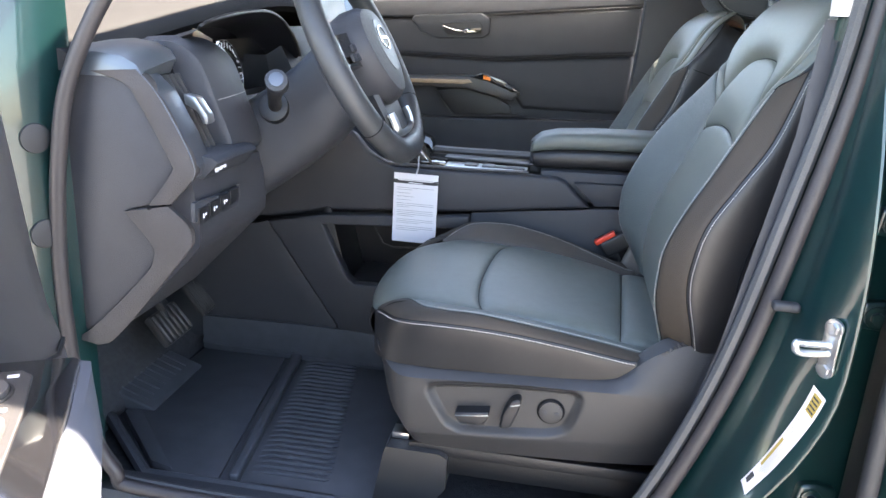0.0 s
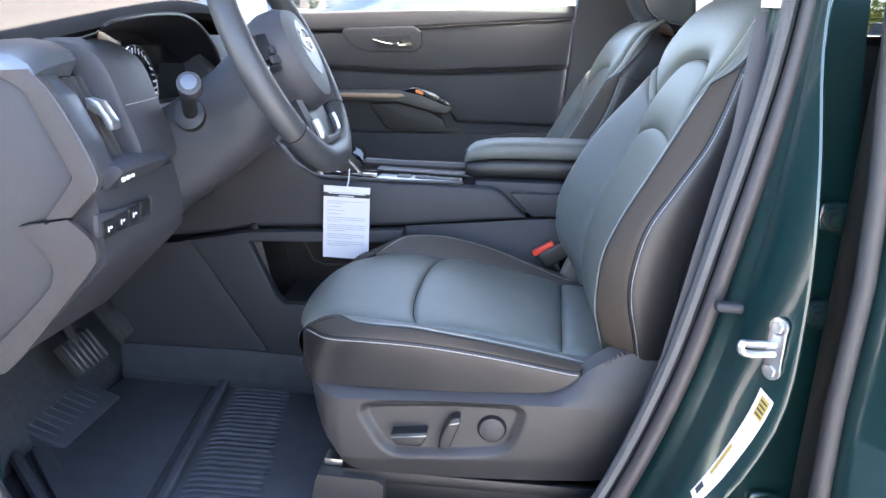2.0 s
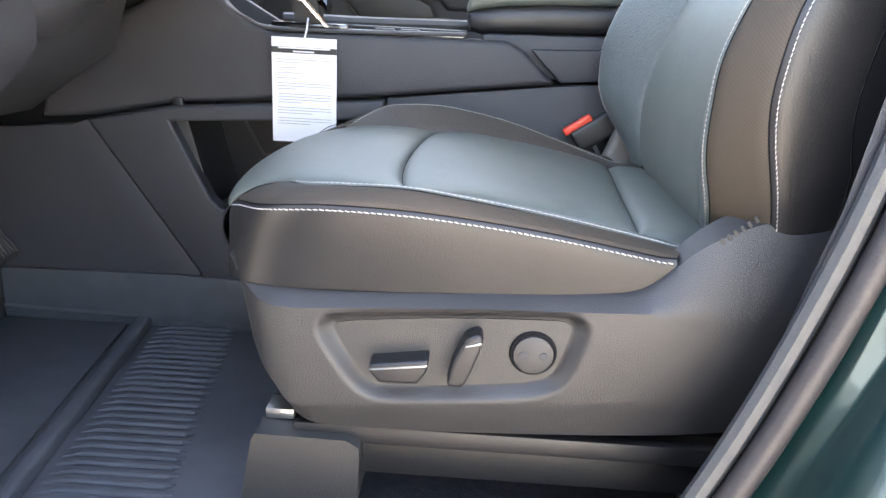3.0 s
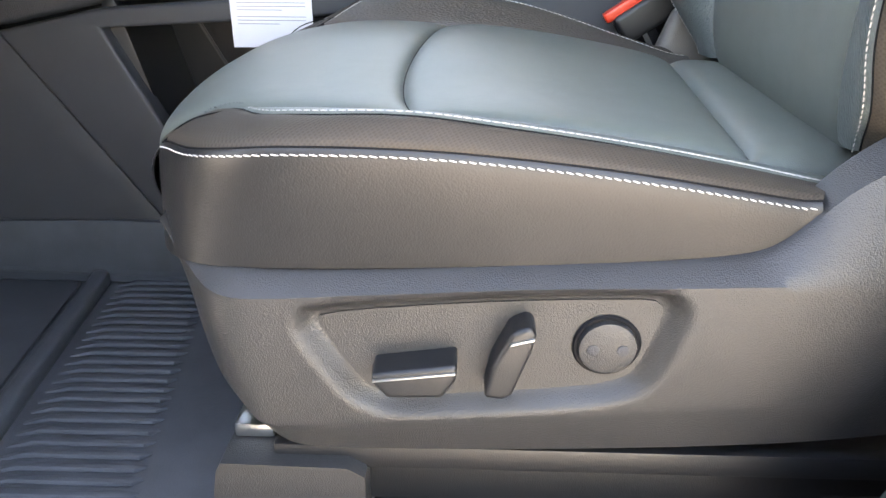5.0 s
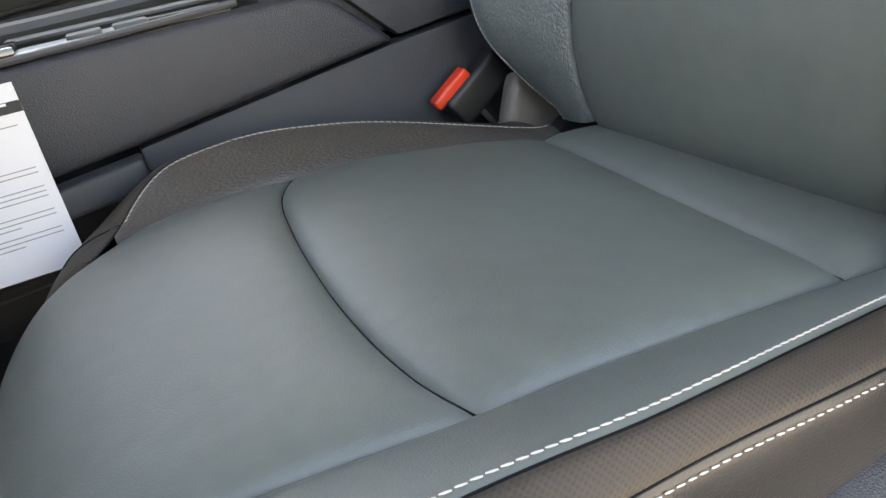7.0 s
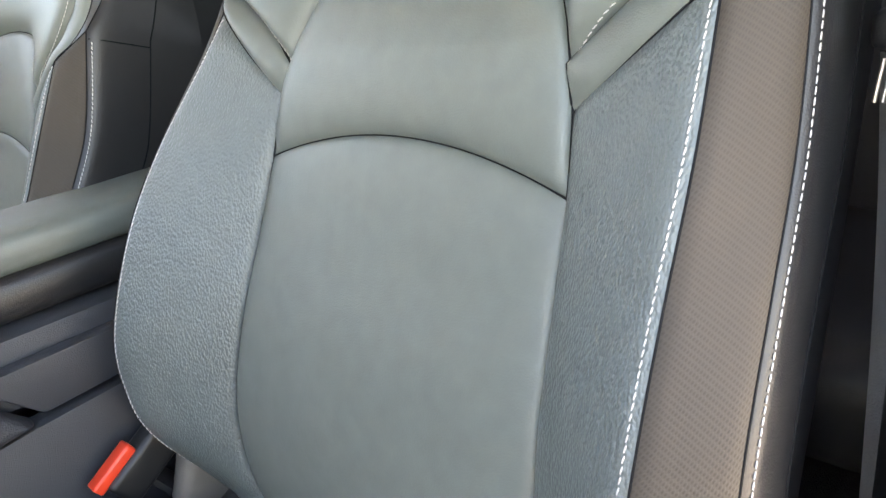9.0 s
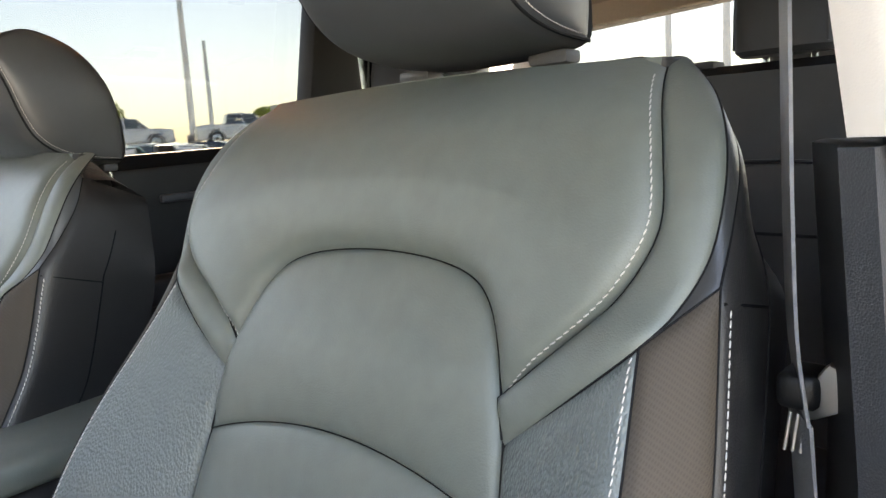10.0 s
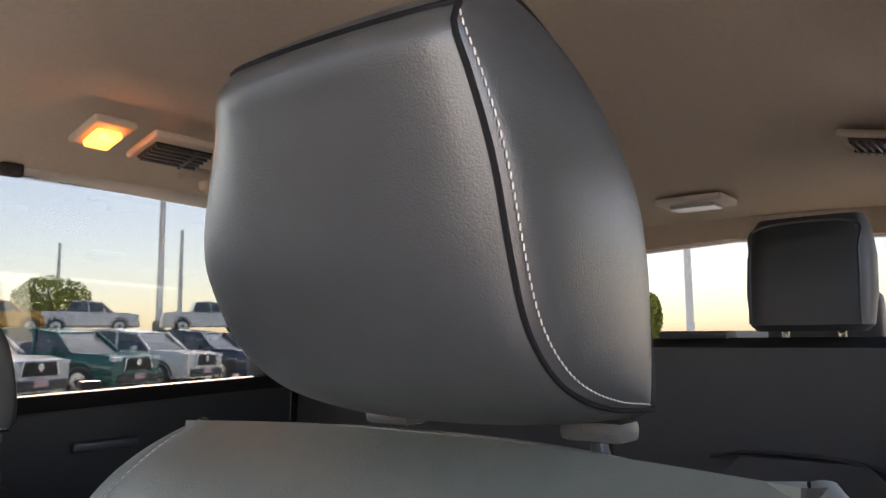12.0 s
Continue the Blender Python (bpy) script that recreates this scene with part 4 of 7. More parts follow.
# closed rear door, near side
rd = thing("rear_door_near", "glossy dark green rear door with chrome window strip", "car door")
skin = []
for k in range(31):
    z = -0.25 + 1.10 * k / 30
    xe = P_DOOR(z) + 0.028
    skin.append([(xe, -0.44, z), (xe + 0.012, -0.462, z), (xe + 0.04, -0.472 - 0.02 * math.sin(3 * z + 0.6), z), (1.0, -0.475 - 0.03 * math.sin(3 * z + 0.6), z), (1.5, -0.46 - 0.03 * math.sin(3 * z + 0.6), z), (1.5, -0.40, z), (xe, -0.40, z)])
part("door_skin", loft(skin), M_GREEN, rd)
edge_line = [Vector((P_DOOR(z) + 0.018, -0.436 + 0.09 * sstep(0.86, 1.2, z), z)) for z in (-0.2, 0.0, 0.2, 0.4, 0.55, 0.66, 0.75, 0.82, 0.86, 0.93, 1.0, 1.08, 1.17)]
part("door_edge_seal", tube(edge_line, 0.0115, 10), M_RUBBER, rd, "black rubber edge seal")
part("window_strip", prism([(0.655, 0.835), (1.5, 0.835), (1.5, 0.865), (0.655, 0.865)], "y", -0.475, -0.455, 0.004), M_CHROME, rd, "chrome window strip")
gl = part("window_pane", prism([(0.66, 0.86), (1.45, 0.86), (1.40, 1.16), (0.68, 1.16)], "y", -0.40, -0.396, 0), M_TINT, rd, "tinted window glass", smooth=False)
gl.visible_shadow = False
part("window_frame", tube([(0.645, -0.435, 0.83), (0.640, -0.41, 0.95), (0.64, -0.36, 1.17)], 0.018, 8), M_DARK, rd)
part("inner_panel", rbox((0.84, 0.06, 0.85), (1.08, -0.345, 0.44), 0.02), M_DARK, rd)
qn = thing("near_quarter_panel", "dark green rear quarter of the near car side", "car body", kind="structure")
part("quarter_skin", rbox((0.95, 0.10, 1.1), (1.98, -0.36, 0.30), 0.03), M_GREEN, qn)
part("quarter_trim", rbox((0.9, 0.06, 0.8), (1.98, -0.28, 0.45), 0.03), M_PLAS, qn)
part("tail_pillar", prism([(2.02, 0.80), (2.40, 0.80), (2.40, 1.17), (2.20, 1.17)], "y", -0.28, -0.21, 0.015), M_BEIGE, qn)
gl = part("quarter_window_pane", prism([(1.50, 0.85), (2.10, 0.85), (2.15, 1.15), (1.46, 1.17)], "y", -0.33, -0.326, 0), M_TINT, qn, smooth=False)
gl.visible_shadow = False
tail = thing("tailgate", "dark green tailgate with wide tinted rear window", "tailgate", kind="structure")
part("tailgate_skin", rbox((0.10, 1.35, 1.05), (2.42, 0.375, 0.36), 0.03), M_GREEN, tail)
part("tailgate_trim", rbox((0.04, 1.28, 0.84), (2.36, 0.375, 0.46), 0.02), M_PLAS, tail)
part("window_frame_top", prism([(-0.30, 1.30), (-0.28, 1.180), (-0.25, 1.170), (0.375, 1.200), (1.0, 1.170), (1.06, 1.180), (1.08, 1.30)], "x", 2.32, 2.42, 0.008), M_LINER, tail)
gl = part("rear_window_pane", grid(lambda u, v: Vector((2.40 - 0.06 * v, -0.26 + 1.27 * u, 0.86 + 0.36 * v)), 8, 4), M_TINTREAR, tail, "tinted rear window glass")
gl.visible_shadow = False
ws = thing("windscreen", "clear laminated windscreen above the dashboard", "windscreen", kind="structure")
gl = part("glass_pane", grid(lambda u, v: Vector((-1.02 + 0.92 * v - 0.12 * math.sin(math.pi * u), -0.36 + (1.47) * u - (0.05 - 0.1 * u) * v, 0.80 + 0.37 * v + 0.04 * math.sin(math.pi * u))), 12, 8), M_GLASS, ws)
gl.visible_shadow = False
hood = thing("bonnet", "dark green bonnet in front of the windscreen", "bonnet", kind="structure")
part("bonnet_skin", grid(lambda u, v: Vector((-1.0 - 1.1 * u, -0.40 + 1.55 * v, 0.76 - 0.14 * u ** 2 + 0.05 * math.sin(math.pi * v))), 12, 12), M_GREEN, hood)
fw = thing("firewall", "black carpeted bulkhead under the dashboard", "bulkhead", kind="structure")
part("bulkhead", rbox((0.05, 1.5, 0.85), (-0.93, 0.40, 0.36), 0.01), M_CARPET, fw)
part("toe_board", prism([(-0.93, 0.34), (-0.90, 0.36), (-0.62, 0.02), (-0.62, -0.02), (-0.93, -0.02)], "y", -0.33, 1.1, 0.01), M_CARPET, fw)


# ---------- seats ----------
driver = seat("driver_seat", "black leather front seat with brown strips and pale stitching", 0.0, 1, 0.028)
headrest(driver, 0.0, 1, -0.024, 0.084)
passenger = seat("passenger_seat", "black leather front seat with brown strips beside the centre armrest", 0.68, -1, 0.0)
far_rest = headrest(passenger, 0.68, -1, 0, 0.09, 0.0)
far_rest.location = (0.060, 0, -0.030)
passenger.location = (-0.048, 0.012, -0.030)


def valance(root):
    """Plastic cover of the seat base, with a recessed switch field."""
    y = -0.247
    top = lut((-0.046, 0.303), (-0.034, 0.296), (-0.022, 0.288), (0.0, 0.281), (0.10, 0.284), (0.20, 0.289), (0.30, 0.294), (0.340, 0.299), (0.360, 0.313), (0.385, 0.342), (0.41, 0.362), (0.44, 0.378), (0.48, 0.390), (0.54, 0.396))
    edge = lut((-0.046, 0.299), (-0.034, 0.279), (0.0, 0.266), (0.10, 0.270), (0.20, 0.276), (0.30, 0.279), (0.40, 0.283), (0.54, 0.286))
    low = lut((-0.046, 0.297), (-0.042, 0.286), (-0.033, 0.258), (-0.023, 0.224), (-0.010, 0.200), (0.005, 0.183), (0.020, 0.165), (0.07, 0.166), (0.15, 0.172), (0.25, 0.180), (0.40, 0.196), (0.54, 0.21))
    bot = lut((-0.046, 0.296), (-0.042, 0.284), (-0.033, 0.254), (-0.023, 0.219), (-0.012, 0.198), (0.005, 0.174), (0.024, 0.148), (0.042, 0.138), (0.09, 0.136), (0.23, 0.140), (0.38, 0.150), (0.47, 0.163), (0.54, 0.175))
    # switch field outline
    field = spl([(0.062, 0.249), (0.090, 0.254), (0.18, 0.262), (0.265, 0.2655), (0.281, 0.2625), (0.283, 0.252), (0.272, 0.216), (0.258, 0.2035), (0.22, 0.196), (0.12, 0.187), (0.098, 0.191), (0.085, 0.203), (0.063, 0.240), (0.062, 0.249)], 5)

    def inside(x, z):
        """Distance from the switch field: under 0 inside."""
        best, ins = 9.0, False
        n = len(field) - 1
        for k in range(n):
            (x1, z1), (x2, z2) = (field[k].x, field[k].y), (field[k + 1].x, field[k + 1].y)
            t = max(0, min(1, ((x - x1) * (x2 - x1) + (z - z1) * (z2 - z1)) / max((x2 - x1) ** 2 + (z2 - z1) ** 2, 1e-12)))
            best = min(best, math.hypot(x - x1 - t * (x2 - x1), z - z1 - t * (z2 - z1)))
            if (z1 > z) != (z2 > z) and x < (x2 - x1) * (z - z1) / (z2 - z1) + x1:
                ins = not ins
        return -best if ins else best

    rows = [0.0, 0.02, 0.05, 0.10, 0.14] + [0.17 + 0.70 * k / 44 for k in range(45)] + [0.90, 0.93, 0.96, 0.985, 1.0]

    def f(u, v):
        x = -0.046 + 0.586 * u
        s = rows[int(round(v * (len(rows) - 1)))]
        T, E_, L_, B_ = top(x), edge(x), low(x), bot(x)
        if s < 0.14:
            k = s / 0.14
            z = T + (E_ - T) * k
            d = -0.010 + 0.024 * (1 - k) - 0.002 * math.sin(math.pi * k)
        elif s < 0.87:
            k = (s - 0.14) / 0.73
            z = E_ + (L_ - E_) * k
            d = -0.010 + 0.006 * k - 0.002 * math.sin(math.pi * k)
            dd = inside(x, z)
            d += 0.013 * (1 - sstep(-0.001, 0.016, dd)) * sstep(0.0, 0.10, k)
        else:
            k = (s - 0.87) / 0.13
            z = L_ + (B_ - L_) * k
            d = -0.004 + 0.012 * k
        corner = 0.045 * (1 - sstep(-0.046, 0.030, x)) ** 2
        if s == 0.0:
            d += 0.02
        return Vector((x, y + d + corner, z))
    cov = part("seat_base_cover", grid(f, 190, len(rows) - 1), M_VAL, root, "grey black plastic seat base cover")
    plate = part("switch_plate", prism([(p.x * 0.985 + 0.175 * 0.015, p.y * 0.97 + 0.228 * 0.03) for p in field[:-1]], "y", y + 0.0015, y + 0.010, 0), M_VAL, cov)
    # levers and knob
    lv = part("cushion_lever", prism([(0.0980, 0.2190), (0.1530, 0.2270), (0.1520, 0.2150), (0.1430, 0.2020), (0.1080, 0.2010), (0.0990, 0.2120)], "y", y - 0.022, y + 0.008, 0.004, 3), M_DARK, cov, "black seat cushion switch")
    # glint along the switch top, drawn as a thin silver bar
    part("lever_highlight", prism([(0.0990, 0.2155), (0.1520, 0.2225), (0.1520, 0.2210), (0.0990, 0.2140)], "y", y - 0.0235, y - 0.018, 0.0008), M_SATIN, lv)
    part("recline_lever", prism([(0.1700, 0.2020), (0.1750, 0.2260), (0.1860, 0.2500), (0.1970, 0.2550), (0.2020, 0.2500), (0.1990, 0.2360), (0.1880, 0.2040), (0.1820, 0.2000)], "y", y - 0.020, y + 0.008, 0.004, 3), M_DARK, cov, "black recline switch")
    # second drawn glint: a silver sliver across the recline switch
    part("lever_highlight", prism([(0.1850, 0.2415), (0.2000, 0.2455), (0.2003, 0.2475), (0.1855, 0.2435)], "y", y - 0.0215, y - 0.016, 0.0008), M_SATIN, cov)
    part("knob_groove", tube([(0.249 + 0.0204 * math.cos(k * math.pi / 20), y + 0.0008, 0.231 + 0.0204 * math.sin(k * math.pi / 20)) for k in range(41)], 0.0019, 6), M_SEAM, cov)
    kb = part("lumbar_ring", disc((0.249, y + 0.004, 0.231), (0, -1, 0), 0.0208, 0.008, 32, 0.001), M_SEAM, cov)
    part("lumbar_knob", disc((0.249, y + 0.002, 0.231), (0, -1, 0), 0.0190, 0.014, 32, 0.003), M_VAL, kb, "round lumbar switch")
    for dx in (-0.0095, 0.0095):
        part("knob_dimple", disc((0.249 + dx, y - 0.0050, 0.2305), (0, -1, 0), 0.0040, 0.0016, 16, 0.0006), M_PLAS, kb)
    # moulded word bars on the rear slope
    for k in range(6):
        part("moulded_mark", rbox((0.0032, 0.001, 0.0065), (0.408 + 0.0052 * k, y + 0.0078, 0.348 + 0.0043 * k), 0.0003, 1, Matrix.Rotation(radians(-38), 4, "Y")), M_VAL, cov)
    part("inner_shell", prism([(0.04, 0.17), (0.02, 0.27), (0.36, 0.28), (0.54, 0.38), (0.54, 0.18), (0.42, 0.16), (0.06, 0.145)], "y", y + 0.04, y + 0.055, 0.004), M_DARK, root)
    part("far_cover", prism([(-0.03, 0.16), (-0.03, 0.29), (0.38, 0.30), (0.54, 0.38), (0.54, 0.18), (0.42, 0.16), (0.06, 0.145)], "y", 0.215, 0.245, 0.010), M_VAL, root)


valance(driver)


def rails(root, c):
    """Seat rails with end covers on the floor."""
    for y in (c - 0.20, c + 0.20):
        part("seat_rail", rbox((0.52, 0.045, 0.045), (0.27, y, 0.095), 0.006), M_DARK, root, "black steel seat rail")
        part("rail_top", rbox((0.50, 0.012, 0.02), (0.27, y - 0.03, 0.125), 0.003), M_DARK, root)
        part("rail_foot", rbox((0.05, 0.05, 0.10), (0.45, y, 0.04), 0.006), M_DARK, root)
    part("rail_bracket", rbox((0.030, 0.030, 0.012), (0.002, c - 0.205, 0.133), 0.003), M_STEEL, root, "bare steel rail end")
    part("rail_end_cover", loft([[(x0, y0, z) for x0, y0 in ((a, c - 0.248), (b, c - 0.250), (b, c - 0.16), (a, c - 0.16))] for z, a, b in ((0.126, -0.016, 0.075), (0.118, -0.020, 0.088), (0.06, -0.030, 0.088), (0.035, -0.034, 0.070), (0.004, -0.040, 0.020))]), M_VAL, root, "grey black plastic rail end cover")
    part("under_frame", rbox((0.40, 0.36, 0.05), (0.22, c, 0.15), 0.01), M_DARK, root)


rails(driver, 0.0)
rails(passenger, 0.68)


# belt buckle beside the driver's seat
bk = thing("belt_buckle", "black belt buckle with red release button by the seat", "seat belt buckle")
bmat = Matrix.Translation((0.340, 0.276, 0.379)) @ Matrix.Rotation(radians(-34), 4, "Y")
part("buckle_body", rbox((0.075, 0.026, 0.036), (0, 0, 0), 0.006, 3), M_DARK, bk).matrix_world = bmat @ Matrix.Translation((0.02, 0, -0.022))
part("release_button", rbox((0.048, 0.016, 0.012), (0, 0, 0), 0.003, 3), M_RED, bk, "red release button").matrix_world = bmat
part("buckle_stalk", tube([(0.372, 0.276, 0.355), (0.40, 0.270, 0.31), (0.43, 0.262, 0.24)], 0.012, 8, flat=0.5), M_DARK, bk)
bs = thing("recliner_cover", "beige grey plastic recliner cover beside the seat", "trim cover")
part("cover_shell", prism([(0.375, 0.33), (0.395, 0.385), (0.425, 0.375), (0.47, 0.33), (0.47, 0.26), (0.39, 0.26)], "y", 0.235, 0.262, 0.012, 4), plastic("beige_grey_plastic", (0.13, 0.115, 0.10), 0.45), bs)

# centre console
con = thing("centre_console", "black centre console with storage pocket and padded armrest", "console")
# lower side with an open pocket: frame pieces round the hole
part("side_front", prism([(-0.90, 0.03), (-0.90, 0.30), (-0.46, 0.335), (-0.431, 0.345), (-0.262, 0.10), (-0.26, 0.03)], "y", 0.272, 0.300, 0.004), M_PLAS, con, "black lower console panel")
part("side_rim", prism([(-0.428, 0.345), (-0.30, 0.372), (-0.04, 0.392), (0.04, 0.400), (0.04, 0.372), (-0.08, 0.362), (-0.297, 0.350), (-0.236, 0.226), (-0.22, 0.212), (-0.02, 0.215), (0.04, 0.215), (0.04, 0.03), (-0.256, 0.03), (-0.258, 0.10)], "y", 0.266, 0.300, 0.005, 3), M_PLAS, con, "black pocket surround")
part("side_rear", prism([(0.04, 0.03), (0.04, 0.400), (0.30, 0.432), (0.66, 0.462), (0.66, 0.03)], "y", 0.306, 0.335, 0.004), M_PLAS, con)
part("inner_wall", prism([(-0.90, 0.20), (-0.90, 0.40), (-0.50, 0.44), (-0.34, 0.50), (-0.30, 0.37), (-0.34, 0.20)], "y", 0.336, 0.350, 0.003), M_DARK, con)
# pocket inside uses the darker plastic, so the recess's shade is in its colour
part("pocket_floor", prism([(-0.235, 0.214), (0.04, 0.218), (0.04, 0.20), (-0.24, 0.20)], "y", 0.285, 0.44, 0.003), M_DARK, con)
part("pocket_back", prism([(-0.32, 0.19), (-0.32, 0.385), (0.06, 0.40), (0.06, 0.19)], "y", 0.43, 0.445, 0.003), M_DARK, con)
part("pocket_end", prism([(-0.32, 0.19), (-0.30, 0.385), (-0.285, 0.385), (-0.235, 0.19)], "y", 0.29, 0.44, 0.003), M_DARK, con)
part("pocket_tray", tube([(-0.205, 0.36, 0.345), (-0.175, 0.36, 0.290), (-0.150, 0.36, 0.282), (-0.04, 0.36, 0.290), (0.04, 0.36, 0.296)], 0.0025, 6), M_GREYTRIM, con, "thin grey tray edge in the pocket")
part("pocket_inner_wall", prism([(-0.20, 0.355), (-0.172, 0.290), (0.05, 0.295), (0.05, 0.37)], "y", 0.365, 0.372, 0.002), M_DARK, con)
part("upper_panel", prism([(-0.52, 0.34), (-0.50, 0.42), (-0.40, 0.50), (-0.26, 0.565), (-0.235, 0.56), (-0.205, 0.525), (-0.175, 0.505), (-0.14, 0.492), (0.15, 0.497), (0.225, 0.497), (0.247, 0.487), (0.302, 0.436), (0.04, 0.404), (-0.04, 0.396), (-0.30, 0.376), (-0.43, 0.349)], "y", 0.296, 0.33, 0.010, 3), M_DASH, con, "soft black upper console panel")
part("rear_panel", prism([(0.312, 0.437), (0.262, 0.486), (0.66, 0.50), (0.66, 0.466)], "y", 0.314, 0.335, 0.004), M_PLAS, con)
part("far_panel", prism([(-0.52, 0.03), (-0.52, 0.42), (-0.40, 0.50), (-0.26, 0.56), (-0.14, 0.492), (0.22, 0.495), (0.66, 0.50), (0.66, 0.03)], "y", 0.452, 0.47, 0.006), M_PLAS, con)
part("silver_rim", tube(spl([(-0.275, 0.303, 0.575), (-0.245, 0.303, 0.566), (-0.215, 0.303, 0.530), (-0.18, 0.303, 0.510), (-0.14, 0.303, 0.498), (0.0, 0.303, 0.499), (0.16, 0.303, 0.503)], 6), 0.0035, 8), M_GREYTRIM, con, "slim grey edge trim")
part("top_plate", prism([(-0.165, 0.318), (0.160, 0.318), (0.160, 0.452), (-0.165, 0.452), (-0.22, 0.39)], "z", 0.486, 0.498, 0.003), M_GLOSS, con, "gloss black console top")
part("silver_plate", prism([(-0.150, 0.310), (0.156, 0.310), (0.156, 0.372), (0.02, 0.372), (0.02, 0.365), (-0.150, 0.365)], "z", 0.497, 0.502, 0.0015), M_SATIN, con, "brushed silver switch plate")
for x in (0.03, 0.07):
    part("drive_button", rbox((0.03, 0.03, 0.006), (x, 0.342, 0.503), 0.002), M_GREYTRIM, con)
part("slot", rbox((0.085, 0.016, 0.004), (0.108, 0.338, 0.5025), 0.001), M_DARK, con, "black open slot")
part("far_rail", tube([(-0.16, 0.452, 0.512), (0.0, 0.452, 0.512), (0.17, 0.452, 0.515)], 0.010, 8), M_GREYTRIM, con, "grey far console rail")
part("tray_flap", rbox((0.20, 0.05, 0.006), (0.06, 0.41, 0.505), 0.003), M_DARK, con)
def arm_loft(lo, hi, shrink):
    """A rounded length of the armrest between two shares of its height."""
    rings = []
    for x, zt, zb, w in ((0.158, 0.548, 0.522, 0.060), (0.164, 0.566, 0.508, 0.080), (0.180, 0.578, 0.503, 0.088), (0.22, 0.588, 0.505, 0.091), (0.30, 0.594, 0.508, 0.092), (0.45, 0.598, 0.512, 0.092), (0.58, 0.60, 0.515, 0.092)):
        w = w * 0.63 - shrink
        z0, z1 = zb + (zt - zb) * lo, zb + (zt - zb) * hi
        ring = []
        for k in range(24):
            a = 2 * math.pi * k / 24
            ca, sa = math.cos(a), math.sin(a)
            ring.append((x + shrink, 0.410 + w * math.copysign(abs(ca) ** 0.45, ca), (z0 + z1) / 2 + (z1 - z0) / 2 * math.copysign(abs(sa) ** 0.6, sa)))
        rings.append(ring)
    return loft(rings)


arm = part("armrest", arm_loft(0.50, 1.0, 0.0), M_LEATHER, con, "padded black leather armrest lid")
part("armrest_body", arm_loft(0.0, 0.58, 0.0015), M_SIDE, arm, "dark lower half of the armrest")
for k in range(6):
    part("embossed_mark", rbox((0.003, 0.010, 0.008), (0.1605, 0.385 + 0.008 * k, 0.560), 0.0005, 1, Matrix.Rotation(radians(40), 4, "Y")), M_DARK, arm)
part("armrest_base", prism([(0.185, 0.44), (0.185, 0.506), (0.60, 0.515), (0.60, 0.44)], "y", 0.335, 0.45, 0.01), M_PLAS, con)

# gear selector
gs = thing("gear_selector", "black electronic gear selector with silver edge on the console", "gear selector")
part("selector_head", loft([[(x + dx, 0.335 + dy, z + dz) for dx, dy, dz in ((0, -0.022, 0), (0.0, -0.018, 0.014), (0, 0.018, 0.014), (0, 0.022, 0), (0, 0.012, -0.012), (0, -0.012, -0.012))] for x, z in ((-0.128, 0.552), (-0.122, 0.558), (-0.09, 0.556), (-0.065, 0.545), (-0.058, 0.535))]), M_GLOSS, gs)
part("selector_neck", loft([[(x + a, 0.335 + b, z) for a, b in ((-0.02, -0.016), (0.02, -0.016), (0.02, 0.016), (-0.02, 0.016))] for x, z in ((-0.085, 0.50), (-0.09, 0.52), (-0.095, 0.545))]), M_DARK, gs)
part("silver_edge", tube([(-0.120, 0.312, 0.546), (-0.095, 0.312, 0.543), (-0.068, 0.312, 0.515), (-0.055, 0.312, 0.502)], 0.0035, 6), M_CHROME, gs, "chrome edge")
part("selector_base", rbox((0.12, 0.07, 0.012), (-0.085, 0.345, 0.503), 0.004), M_GLOSS, gs)

# paper tag hung on the selector
tag = thing("paper_tag", "white printed instruction tag hanging from the gear selector", "paper tag")
ty = 0.262


def tag_bit(nm, x0, x1, z0, z1, lift, mat):
    part(nm, rbox((x1 - x0, 0.0008 if lift == 0 else 0.0004, z1 - z0), ((x0 + x1) / 2, ty - lift, (z0 + z1) / 2), 0), mat, tag, smooth=False)


tag_bit("tag_paper", -0.131, -0.032, 0.330, 0.487, 0, M_PAPER)
tag_bit("black_header", -0.131, -0.032, 0.464, 0.473, 0.0008, M_INK)
for s, (x0, x1) in enumerate([(-0.121, -0.042), (-0.098, -0.066)]):
    tag_bit("header_print", x0, x1, 0.4705 - 0.005 * s, 0.4725 - 0.005 * s, 0.0013, M_PAPER)
rng = random.Random(4)
zl = 0.455
for group_n in (2, 1, 1, 1, 3, 4, 3, 3):
    for k in range(group_n):
        if zl > 0.334:
            tag_bit("print_bar", -0.126 + (0.003 if group_n < 4 else 0.004), -0.126 + (0.086 if group_n > 1 and k < group_n - 1 else rng.uniform(0.03, 0.06)), zl - 0.0009, zl, 0.0007, M_GREYINK)
        zl -= 0.0042
    zl -= 0.0036
part("tag_string", tube(spl([(-0.082, ty - 0.002, 0.481), (-0.080, ty + 0.012, 0.500), (-0.086, ty + 0.045, 0.512), (-0.088, ty + 0.06, 0.515)], 5), 0.0015, 6), M_PAPER, tag, "white loop of string")


